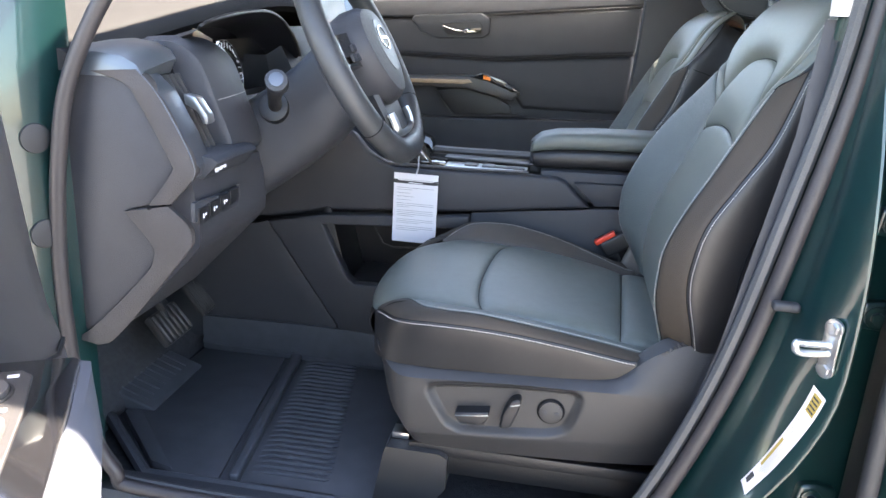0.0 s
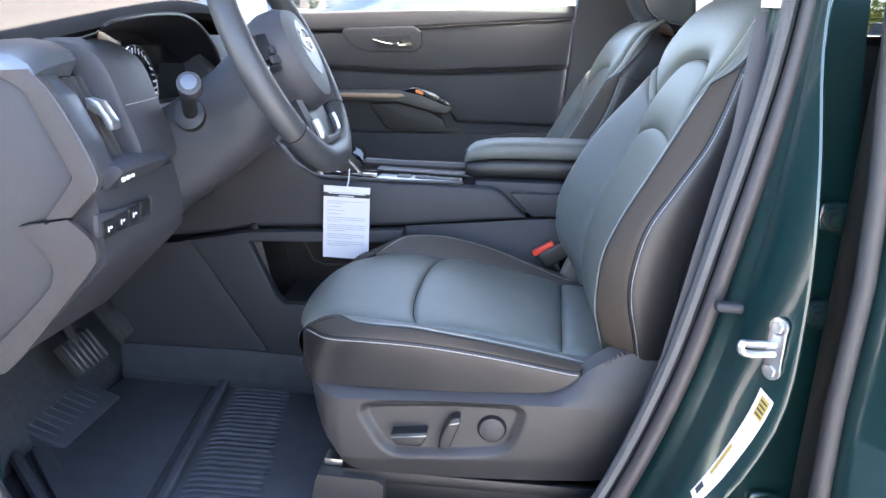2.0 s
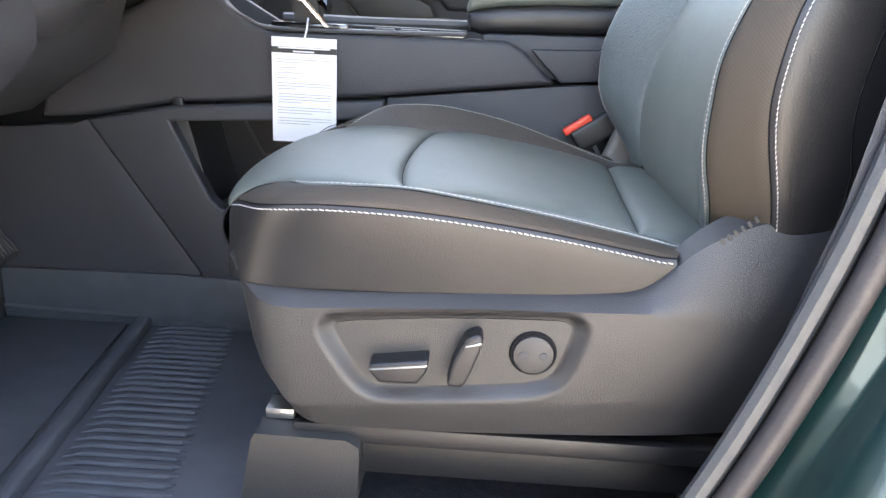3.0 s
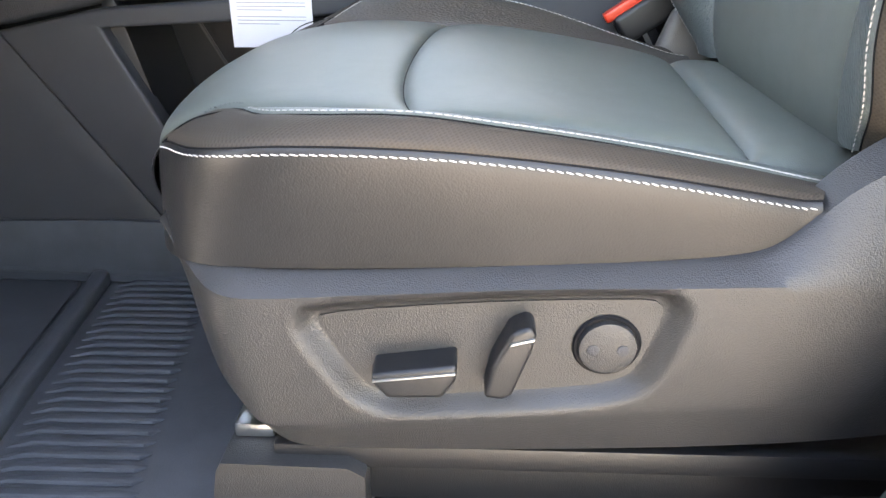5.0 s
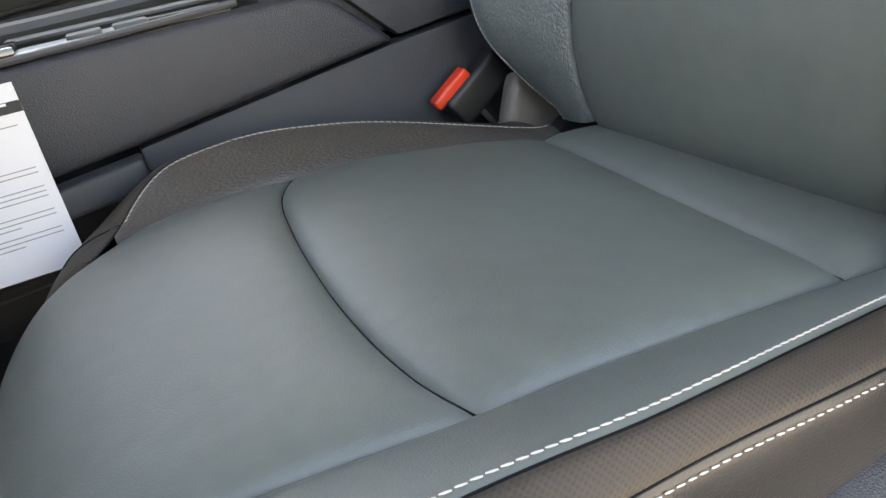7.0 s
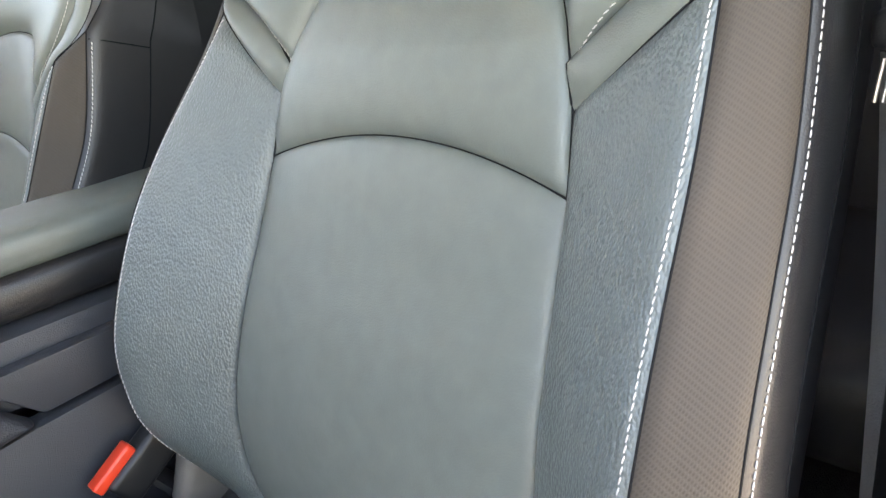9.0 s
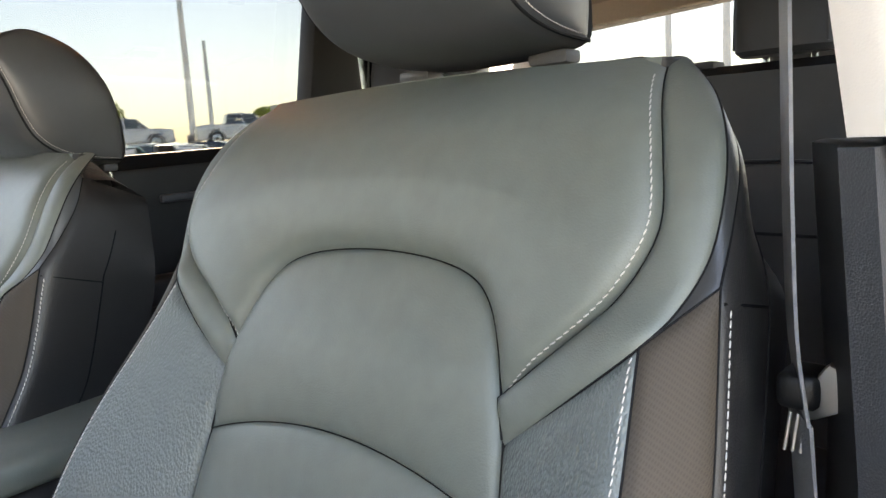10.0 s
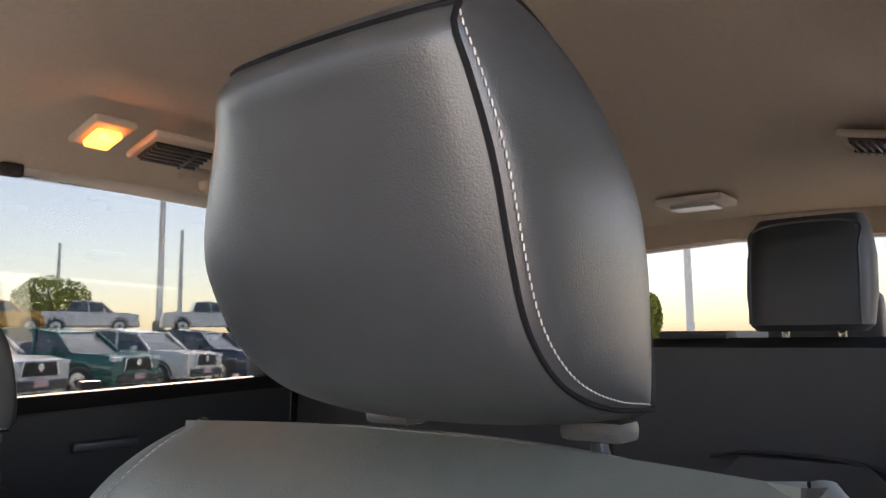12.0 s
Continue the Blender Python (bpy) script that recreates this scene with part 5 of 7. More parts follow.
# ---------- dashboard ----------
dash = thing("dashboard", "black dashboard with stitched soft panels and silver vent", "dashboard")
TRIM_IN = [(-0.430, 0.722), (-0.381, 0.708), (-0.358, 0.678), (-0.318, 0.602), (-0.319, 0.586), (-0.355, 0.537)]
TRIM_OUT = [(-0.364, 0.728), (-0.336, 0.697), (-0.302, 0.638), (-0.285, 0.597), (-0.290, 0.577), (-0.322, 0.541)]
LOW_IN = [(-0.395, 0.524), (-0.356, 0.479), (-0.354, 0.455), (-0.371, 0.426), (-0.457, 0.337), (-0.493, 0.311)]
LOW_OUT = [(-0.328, 0.537), (-0.298, 0.511), (-0.293, 0.489), (-0.304, 0.466), (-0.420, 0.325), (-0.455, 0.303)]


def folded_trim(inner, outer):
    """A band whose inner edge lies on the end cap and whose outer edge turns into the face."""
    a, b = resample(spl([(x, -0.353, z) for x, z in inner], 5), 40), resample(spl([(x, -0.350, z) for x, z in outer], 5), 40)
    rows = [[p + Vector((0, 0.014, 0)) for p in a], a, [p.lerp(q, 0.12) + Vector((0, -0.0015, 0)) for p, q in zip(a, b)], [p.lerp(q, 0.90) + Vector((0, -0.0015, 0)) for p, q in zip(a, b)], b, [p + Vector((-0.006, 0.03, 0)) for p in b]]
    return loft([list(r) for r in zip(*rows)], cap=True)


part("end_cap", prism([(-0.54, 0.30), (-0.54, 0.715)] + TRIM_IN + LOW_IN, "y", -0.346, -0.335, 0.004, 2), M_DASH, dash, "soft black end cap")
part("end_trim_upper", folded_trim(TRIM_IN, TRIM_OUT), M_ENDTRIM, dash, "grey textured edge trim")
part("end_trim_lower", folded_trim(LOW_IN, LOW_OUT), M_ENDTRIM, dash, "grey textured edge trim")
part("trim_groove", tube([(-0.358, -0.352, 0.531), (-0.325, -0.345, 0.5385)], 0.0022, 6), M_SEAM, dash)
part("silver_line", tube(spl([(x + 0.0012, -0.3495, z) for x, z in TRIM_OUT[:5]], 5), 0.0008, 6), M_SATINGREY, dash, "thin silver edge")
# silver blue cap over the vent, rounded towards the driver
capr = []
for y, h, d in ((-0.350, -0.010, 0.006), (-0.346, -0.002, 0.001), (-0.335, 0.002, 0.0), (-0.29, 0.010, 0.0), (-0.245, 0.014, 0.004), (-0.232, 0.010, 0.012)):
    capr.append([(-0.47, y, 0.745 + h), (-0.425, y, 0.750 + h), (-0.385 - d, y, 0.746 + h), (-0.364 - d, y, 0.736 + h), (-0.356 - d, y, 0.724 + h), (-0.366 - d, y, 0.716), (-0.47, y, 0.715)])
part("vent_cap", loft(capr), simple("vent_cap_satin", (0.10, 0.115, 0.13), 0.36, 0.55), dash, "silver blue vent cap")
part("vent_plate", prism([(-0.366, 0.722), (-0.338, 0.697), (-0.304, 0.638), (-0.288, 0.597), (-0.294, 0.577), (-0.315, 0.575), (-0.385, 0.715)], "y", -0.342, -0.290, 0.003), M_SATINGREY, dash, "grey satin vent surround")
part("vent_well", prism([(-0.388, 0.722), (-0.362, 0.660), (-0.332, 0.592), (-0.36, 0.58), (-0.42, 0.70)], "y", -0.291, -0.200, 0.003), M_SEAM, dash, "dark vent opening")
for k in range(4):
    y = -0.284 + 0.017 * k
    part("vent_slat", prism([(-0.364, 0.716), (-0.338, 0.668), (-0.306, 0.604), (-0.318, 0.600), (-0.352, 0.664), (-0.378, 0.712)], "y", y, y + 0.0038, 0.0012), M_GREYTRIM, dash)
part("vent_tab", prism([(-0.338, 0.690), (-0.318, 0.686), (-0.300, 0.660), (-0.298, 0.648), (-0.308, 0.646), (-0.316, 0.664), (-0.336, 0.674)], "y", -0.272, -0.249, 0.004), M_SATIN, dash, "silver vent tab")
pad = []
for y, s in ((-0.208, 0), (-0.204, 0.012), (-0.182, 0.020), (-0.142, 0.022), (-0.102, 0.018), (-0.077, 0.004)):
    pad.append([tuple(q) for q in spl([(-0.44, y, 0.752 + s * 0.6), (-0.385, y, 0.750 + s * 0.7), (-0.350 + s * 0.4, y, 0.730 + s * 0.4), (-0.325 + s * 0.7, y, 0.67), (-0.300 + s * 0.6, y, 0.605), (-0.315, y, 0.585), (-0.44, y, 0.58)], 4)])
part("soft_pad", loft(pad), M_DASH, dash, "stitched soft pad")
part("pad_stitching", stitches([Vector((-0.314, -0.204, 0.676)), Vector((-0.309, -0.162, 0.679)), Vector((-0.311, -0.102, 0.682))], [Vector((1, 0, 0.3))] * 2), M_THREAD, dash, "pale stitching")
part("vent_sill", prism([(-0.33, 0.610), (-0.276, 0.606), (-0.266, 0.598), (-0.290, 0.572), (-0.33, 0.57)], "y", -0.312, -0.165, 0.005), M_PLAS, dash)
for k in range(3):
    part("dimmer_mark", rbox((0.002, 0.010, 0.007), (-0.2745, -0.300 + 0.013 * k, 0.586 + 0.001 * k), 0.0008, 1), M_PAPER, dash, "white lit mark")
part("lower_panel", loft([[(-0.298, y, 0.577), (-0.292, y, 0.545), (-0.287, y, 0.50), (-0.289, y, 0.475), (-0.31, y, 0.45), (-0.43, y, 0.325), (-0.52, y, 0.325), (-0.52, y, 0.577)] for y in (-0.335, -0.30, -0.12, -0.085)]), M_DASH, dash, "black knee panel")
part("switch_strip", rbox((0.008, 0.150, 0.030), (-0.2845, -0.285, 0.5290), 0.004, 2, Matrix.Rotation(radians(-4), 4, "X")), M_PLAS, dash)
for k in range(4):
    at = Vector((-0.2805, -0.337 + 0.0345 * k, 0.5260 + 0.0020 * k))
    sw = part("dash_switch", rbox((0.006, 0.031, 0.023), at, 0.002, 2), M_DARK, dash, "small black switch")
    if k < 3:
        part("switch_mark", rbox((0.0012, 0.0030, 0.0075), at + Vector((0.003, -0.004, 0)), 0.0005, 1), M_PAPER, sw)
        part("switch_mark", rbox((0.0012, 0.0060, 0.0035), at + Vector((0.003, 0.003, 0.001)), 0.0005, 1), M_PAPER, sw)
part("strip_end", rbox((0.004, 0.006, 0.024), (-0.2805, -0.2145, 0.5345), 0.0015, 2), M_GREYTRIM, dash)
# upper pad, rising towards the middle, with a crease near its front edge
TOP_Z = lut((-0.35, 0.752), (-0.20, 0.776), (0.0, 0.808), (0.15, 0.828), (0.30, 0.842), (0.45, 0.838), (0.60, 0.815), (0.80, 0.795), (1.08, 0.782))
TOP_X = lut((-0.35, -0.455), (-0.20, -0.45), (0.0, -0.435), (0.30, -0.405), (0.45, -0.40), (0.60, -0.42), (1.08, -0.44))
pad_rows = []
for k in range(45):
    y = -0.35 + 1.43 * k / 44
    zt, xf = TOP_Z(y), TOP_X(y)
    pad_rows.append([(-1.02, y, 0.795 + 0.35 * (zt - 0.78)), (-0.85, y, 0.80 + 0.6 * (zt - 0.78)), (-0.70, y, zt + 0.006), (xf - 0.10, y, zt + 0.008), (xf - 0.035, y, zt + 0.002), (xf - 0.008, y, zt - 0.010), (xf, y, zt - 0.020), (xf - 0.012, y, zt - 0.032), (xf - 0.10, y, zt - 0.040), (-1.02, y, 0.60)])
part("hood_top", loft(pad_rows), M_DASHTOP, dash, "soft grey black dashboard top")
# instrument visor: a thin gloss lip with a dark shell behind it
lipc = resample(spl([(-0.352, -0.184, 0.782), (-0.342, -0.190, 0.788), (-0.340, -0.15, 0.796), (-0.340, -0.06, 0.806), (-0.340, 0.045, 0.811), (-0.342, 0.12, 0.803), (-0.346, 0.186, 0.782), (-0.350, 0.24, 0.755), (-0.354, 0.282, 0.722)], 6), 49)
part("visor_lip", tube(lipc, [0.0024 + 0.0014 * min(1, k / 10) for k in range(49)], 8), M_DARK, dash, "gloss black instrument visor edge")
shell = [[p, p + Vector((-0.02, 0.010, -0.012)), Vector((-0.44, p.y * 0.86 + 0.012, p.z - 0.034)), Vector((-0.455, p.y * 0.90 + 0.01, 0.66 + 0.55 * (p.z - 0.72))), Vector((-0.44, p.y * 0.86 + 0.012, 0.63))] for p in lipc]
part("visor_shell", loft(shell, closed=False, cap=False), plastic("visor_dark", (0.014, 0.013, 0.016), 0.38, 900, 0.1, spec=0.4), dash, "dark instrument visor shell")
cl = part("cluster_screen", prism([(-0.428, 0.755), (-0.421, 0.757), (-0.398, 0.632), (-0.405, 0.630)], "y", -0.12, 0.24, 0.002), M_GLOSS, dash, "gloss black instrument screen")
dial = Matrix.Translation((-0.402, 0.025, 0.697)) @ Matrix.Rotation(radians(-10), 4, "Y")
part("dial_ring", tube([dial @ Vector((0, 0.060 * math.cos(a), 0.060 * math.sin(a))) for a in (math.pi * 2 * k / 48 for k in range(49))], 0.0017, 6), M_CHROME, cl, "silver dial ring")
for k in range(22):
    a = radians(-50 + 13 * k)
    part("dial_mark", rbox((0.001, 0.0022 if k % 2 else 0.0034, 0.010), dial @ Vector((0.001, -0.051 * math.cos(a), 0.051 * math.sin(a))), 0, 1, Matrix.Rotation(a + math.pi / 2, 4, "X")), M_PAPER, cl)
part("cluster_edge", tube([(-0.404, -0.118, 0.752), (-0.392, -0.085, 0.700), (-0.384, -0.060, 0.632)], 0.0022, 6), M_SATINGREY, cl, "satin edge of the instrument screen")
# added plate: a warm reflection by the screen, put in as copper colour
part("warm_reflection_plate", rbox((0.003, 0.070, 0.026), (-0.398, -0.083, 0.757), 0.003, 2, Matrix.Rotation(radians(-16), 4, "X")), M_WOOD, cl, "warm reflection beside the screen, drawn as a copper coloured plate")
part("mid_panel", loft([[(-0.36, y, 0.66), (-0.33, y, 0.56), (-0.36, y, 0.46), (-0.50, y, 0.36), (-0.60, y, 0.36), (-0.60, y, 0.66)] for y in (-0.09, 0.20, 0.24)]), M_PLAS, dash)
part("centre_switch_panel", loft([[(-0.40, y, 0.78), (-0.36, y, 0.70), (-0.31, y, 0.60), (-0.28, y, 0.545), (-0.45, y, 0.50), (-0.60, y, 0.60)] for y in (0.24, 0.60, 0.64)]), M_PLAS, dash, "centre switch panel")
part("passenger_panel", loft([[(-0.42, y, 0.765), (-0.345, y, 0.735), (-0.325, y, 0.66), (-0.335, y, 0.60), (-0.42, y, 0.45), (-0.6, y, 0.42), (-0.6, y, 0.76)] for y in (0.60, 0.9, 1.07)]), M_DASH, dash)
part("far_vent", prism([(-0.352, 0.74), (-0.335, 0.72), (-0.318, 0.64), (-0.34, 0.63), (-0.38, 0.72)], "y", 0.985, 1.06, 0.005), M_SATIN, dash, "silver far side vent")
scr = thing("centre_screen", "tablet style display with pale reflection on the dashboard", "display screen")
sm_ = Matrix.Translation((-0.33, 0.40, 0.815)) @ Matrix.Rotation(radians(-12), 4, "Y")
part("screen_body", rbox((0.014, 0.25, 0.15), (0, 0, 0), 0.005, 3), M_GLOSS, scr).matrix_world = sm_
# the display's pale reflection is painted in as a grey base colour
part("screen_glass", rbox((0.002, 0.235, 0.132), (0.0075, 0, 0), 0.0008, 1), simple("display_pale_reflection", (0.20, 0.21, 0.21), 0.12, coat=0.4), scr, "display glass with a pale reflection put into its colour").matrix_world = sm_

# steering column and wheel
col = thing("steering_column", "black steering column cover with control stalks", "steering column")
axis = Vector((0.877, 0, 0.48)).normalized()
base = Vector((-0.170, -0.015, 0.715))
boot = Vector((-0.160, 0.012, 0.712))
cr = []
for s, w, hgt, dz in ((-0.24, 0.074, 0.080, -0.055), (-0.14, 0.074, 0.078, -0.045), (-0.06, 0.074, 0.076, -0.030), (-0.01, 0.080, 0.072, -0.012), (0.01, 0.066, 0.060, -0.010)):
    ring = []
    for k in range(28):
        a = 2 * math.pi * k / 28
        ca, sa = math.cos(a), math.sin(a)
        v = Vector((0, w * math.copysign(abs(ca) ** 0.6, ca), 0)) + Vector((-0.48, 0, 0.877)) * (hgt * math.copysign(abs(sa) ** 0.7, sa) + dz)
        ring.append(base + axis * s + v)
    cr.append(ring)
part("column_cover", loft(cr), M_PLAS, col)
part("tilt_lever", rbox((0.07, 0.03, 0.012), (-0.265, -0.03, 0.555), 0.005, 2, Matrix.Rotation(radians(15), 4, "Y")), M_DARK, col)
for sg in (-1, 1):
    part("stalk_boot", disc(boot + Vector((-0.108, sg * 0.096, -0.058)), (0.1, sg, 0.3), 0.027, 0.03, 20, 0.008), M_DARK, col)
    st = part("stalk", tube([boot + Vector((-0.108, sg * 0.095, -0.058)), boot + Vector((-0.090, sg * 0.145, -0.034)), boot + Vector((-0.066, sg * 0.196, -0.008))], [0.012, 0.011, 0.016], 10), M_DARK, col, "black control stalk")
    part("stalk_end", disc(boot + Vector((-0.062, sg * 0.205, -0.004)), (0.3, sg, 0.4), 0.018, 0.028, 24, 0.004), M_PLAS, st)
    part("stalk_cap", disc(boot + Vector((-0.0575, sg * 0.2195, 0.002)), (0.3, sg, 0.4), 0.0115, 0.004, 24, 0.001), M_SATINGREY, st, "silver stalk end cap")

wheel = thing("steering_wheel", "black leather steering wheel with silver lower spoke", "steering wheel")
wc = Vector((-0.128, -0.038, 0.752))
WX = Vector((-0.48, 0, 0.877)).normalized()


def on_wheel(a, b, h=0.0):
    """a across, b up in the wheel's plane, h towards the driver."""
    return wc + Vector((0, a, 0)) + WX * b + axis * h


rim = []
for k in range(65):
    a = 2 * math.pi * k / 64
    x, y = 0.183 * math.sin(a), 0.183 * math.cos(a)
    y = max(y, -0.166 - 0.012 * math.cos(x * 10))
    rim.append(on_wheel(x, y))
part("rim", tube(rim, 0.0195, 14, flat=1.15, cap=False), leather("wheel_leather", (0.032, 0.034, 0.036), 0.45, 600, 0.25), wheel, "black leather wheel rim")
rim_in = [on_wheel(0.168 * math.sin(2 * math.pi * k / 80), max(0.168 * math.cos(2 * math.pi * k / 80), -0.152), 0.004) for k in range(81)]
part("rim_stitching", stitches(rim_in[8:34], [axis] * 2, 0.006, 0.005, 0.0009), M_THREAD, wheel, "pale stitching on the rim")
part("rim_stitching", stitches(rim_in[46:72], [axis] * 2, 0.006, 0.005, 0.0009), M_THREAD, wheel, "pale stitching on the rim")
for deg in (38, 128, 232, 322):
    k = int(deg / 360 * 64)
    t = (rim[k + 1] - rim[k - 1]).normalized()
    n1 = axis.cross(t).normalized()
    part("rim_seam", tube([rim[k] + (n1 * math.cos(q * math.pi / 12) * 1.15 + axis * math.sin(q * math.pi / 12) * 1.02) * 0.0198 for q in range(25)], 0.0008, 5), M_SEAM, wheel)
hub_r = []
for h, k in ((-0.03, 0.9), (0.0, 1.0), (0.024, 0.97), (0.038, 0.86), (0.044, 0.5)):
    ring = []
    for j in range(32):
        a = 2 * math.pi * j / 32
        ca, sa = math.cos(a), math.sin(a)
        x = 0.088 * math.copysign(abs(ca) ** 0.75, ca) * (1.0 - 0.30 * (sa < 0) * -sa)
        y = (0.072 if sa > 0 else 0.098) * math.copysign(abs(sa) ** 0.8, sa)
        ring.append(on_wheel(x * k, y * k, h))
    hub_r.append(ring)
hubp = part("hub_pad", loft(hub_r), M_DASH, wheel, "black airbag hub pad")
part("hub_plate", loft([[on_wheel(0.036 * math.cos(2 * math.pi * j / 32), -0.004 + 0.046 * math.sin(2 * math.pi * j / 32), h) for j in range(32)] for h in (0.040, 0.0448)]), M_GREYTRIM, hubp, "plain satin oval on the hub")
part("hub_emblem", tube([on_wheel(0.022 * math.cos(2 * math.pi * k / 40), 0.008 + 0.020 * math.sin(2 * math.pi * k / 40), 0.0455) for k in range(41)], 0.0013, 6), M_CHROME, hubp, "plain chrome ring emblem")
part("emblem_bar", rbox((0.002, 0.050, 0.006), on_wheel(0, 0.008, 0.0455), 0.0008, 1, Matrix.Rotation(radians(-28.7), 4, "Y")), M_CHROME, hubp)
for sg in (-1, 1):
    sp_ = part("spoke", loft([[on_wheel(sg * x, y0, h0), on_wheel(sg * x, y1, h0), on_wheel(sg * x, y1, h0 - 0.02), on_wheel(sg * x, y0, h0 - 0.02)] for x, y0, y1, h0 in ((0.05, -0.03, 0.035, 0.012), (0.10, -0.022, 0.032, 0.012), (0.17, -0.02, 0.03, 0.002))]), M_GLOSS, wheel, "gloss black spoke with switches")
    for j in range(3):
        part("spoke_button", rbox((0.006, 0.022, 0.012), on_wheel(sg * (0.09 + 0.022 * (j % 2)), -0.010 + 0.016 * (j // 2), 0.014), 0.003, 2, Matrix.Rotation(radians(-28.7), 4, "Y")), M_PLAS, sp_)
lower = part("lower_spoke", loft([[on_wheel(x, y, h) for x, y in ((-w, y1), (w, y1), (w * 0.94, y0), (-w * 0.94, y0))] for h, w, y0, y1 in ((-0.020, 0.050, -0.160, -0.06), (0.0, 0.056, -0.160, -0.05), (0.008, 0.052, -0.156, -0.05))]), M_DARK, wheel, "dark lower spoke")
part("spoke_trim", tube(spl([on_wheel(-0.056, -0.112, 0.014), on_wheel(-0.055, -0.128, 0.014), on_wheel(-0.048, -0.146, 0.011), on_wheel(0, -0.150, 0.010), on_wheel(0.048, -0.146, 0.011), on_wheel(0.055, -0.128, 0.014), on_wheel(0.056, -0.112, 0.014)], 5), 0.0075, 8, flat=0.7), M_SATIN, lower, "satin silver spoke trim")
part("wheel_core", loft([[on_wheel(x, y, h) for x, y in ((-0.06, -0.06), (0.06, -0.06), (0.06, 0.05), (-0.06, 0.05))] for h in (-0.05, 0.0)]), M_DARK, wheel)

# ---------- passenger door ----------
door = thing("passenger_door", "black front door panel with silver handle and copper trim", "car door")
DY = 1.14


def dp(nm, poly, y0, y1, mat, lab="", bev=0.005, par=None):
    return part(nm, prism(poly, "y", y0, y1, bev, 3), mat, par or door, lab)


dp("door_body", [(-0.56, 0.05), (0.44, 0.05), (0.44, 0.90), (-0.42, 0.83), (-0.56, 0.80)], DY + 0.03, DY + 0.07, M_DASH)
dp("upper_panel", [(-0.50, 0.80), (-0.44, 0.858), (0.445, 0.925), (0.44, 0.885), (-0.04, 0.835), (-0.27, 0.815)], DY - 0.005, DY + 0.045, M_DASH, "soft upper door panel", 0.008)
dp("middle_panel", [(-0.52, 0.70), (-0.50, 0.797), (-0.27, 0.811), (-0.04, 0.831), (0.44, 0.881), (0.43, 0.74), (0.0, 0.70)], DY + 0.002, DY + 0.045, M_DASH, "stitched middle door panel", 0.012)
dp("lower_swell", [(-0.52, 0.60), (-0.52, 0.695), (0.0, 0.695), (0.43, 0.735), (0.42, 0.55), (0.09, 0.545), (0.05, 0.60)], DY + 0.014, DY + 0.05, M_DASH, "", 0.016)
dp("armrest_pad", [(-0.36, 0.60), (-0.36, 0.625), (-0.06, 0.645), (0.06, 0.615), (0.085, 0.595), (0.06, 0.575), (0.0, 0.585), (-0.10, 0.605)], DY - 0.05, DY + 0.03, M_GREYTRIM, "grey door armrest", 0.008)
dp("copper_strip", [(-0.40, 0.607), (-0.40, 0.617), (-0.08, 0.633), (-0.07, 0.624), (-0.10, 0.618)], DY - 0.056, DY - 0.045, M_WOOD, "copper coloured trim strip", 0.002)
dp("switch_plate", [(-0.08, 0.640), (-0.04, 0.657), (0.02, 0.640), (0.08, 0.605), (0.06, 0.602), (-0.02, 0.630)], DY - 0.053, DY - 0.03, M_GLOSS, "gloss black switch plate", 0.002)
dp("door_reflector", [(-0.036, 0.638), (-0.012, 0.632), (-0.012, 0.643), (-0.036, 0.650)], DY - 0.058, DY - 0.05, M_ORANGE, "small orange reflector", 0.001)
dp("window_switch", [(0.035, 0.618), (0.058, 0.608), (0.060, 0.618), (0.038, 0.628)], DY - 0.060, DY - 0.05, M_GREYTRIM, "", 0.002)
dp("pocket_recess", [(-0.195, 0.590), (-0.10, 0.600), (0.0, 0.580), (0.05, 0.555), (0.06, 0.525), (-0.115, 0.512), (-0.135, 0.52)], DY + 0.005, DY + 0.02, M_DARK, "dark door pocket", 0.003)
part("pocket_edge", tube(spl([(-0.195, DY + 0.002, 0.590), (-0.17, DY + 0.002, 0.555), (-0.135, DY + 0.002, 0.514), (-0.11, DY + 0.002, 0.511), (0.10, DY + 0.002, 0.526)], 6), 0.003, 6), M_GREYTRIM, door, "grey pocket edge")
dp("lower_panel", [(-0.54, 0.05), (-0.54, 0.50), (-0.20, 0.50), (0.42, 0.53), (0.42, 0.05)], DY + 0.0, DY + 0.04, M_PLAS, "", 0.01)
hs = dp("handle_surround", [(-0.285, 0.805), (-0.275, 0.820), (-0.06, 0.838), (-0.03, 0.822), (-0.03, 0.775), (-0.05, 0.760), (-0.20, 0.752), (-0.25, 0.768)], DY - 0.012, DY + 0.01, M_PLAS, "black handle surround", 0.006)
dp("handle_well", [(-0.185, 0.800), (-0.065, 0.812), (-0.052, 0.795), (-0.055, 0.772), (-0.16, 0.764), (-0.175, 0.775)], DY - 0.0145, DY, M_DARK, "", 0.003, hs)
part("inner_handle", tube(spl([(-0.180, DY - 0.020, 0.790), (-0.13, DY - 0.026, 0.780), (-0.09, DY - 0.026, 0.782), (-0.058, DY - 0.020, 0.786)], 5), [0.004] * 8 + [0.008] * 8, 8), M_CHROME, hs, "bright silver inner door handle")
part("seam_line", tube([(-0.27, DY - 0.004, 0.813), (-0.04, DY - 0.004, 0.833), (0.44, DY - 0.004, 0.883)], 0.0018, 5), M_DARK, door)
mir = thing("far_door_mirror", "dark green door mirror outside the far window", "door mirror")
part("mirror_shell", rbox((0.10, 0.20, 0.14), (-0.44, 1.36, 0.945), 0.035, 4), M_GREEN, mir)
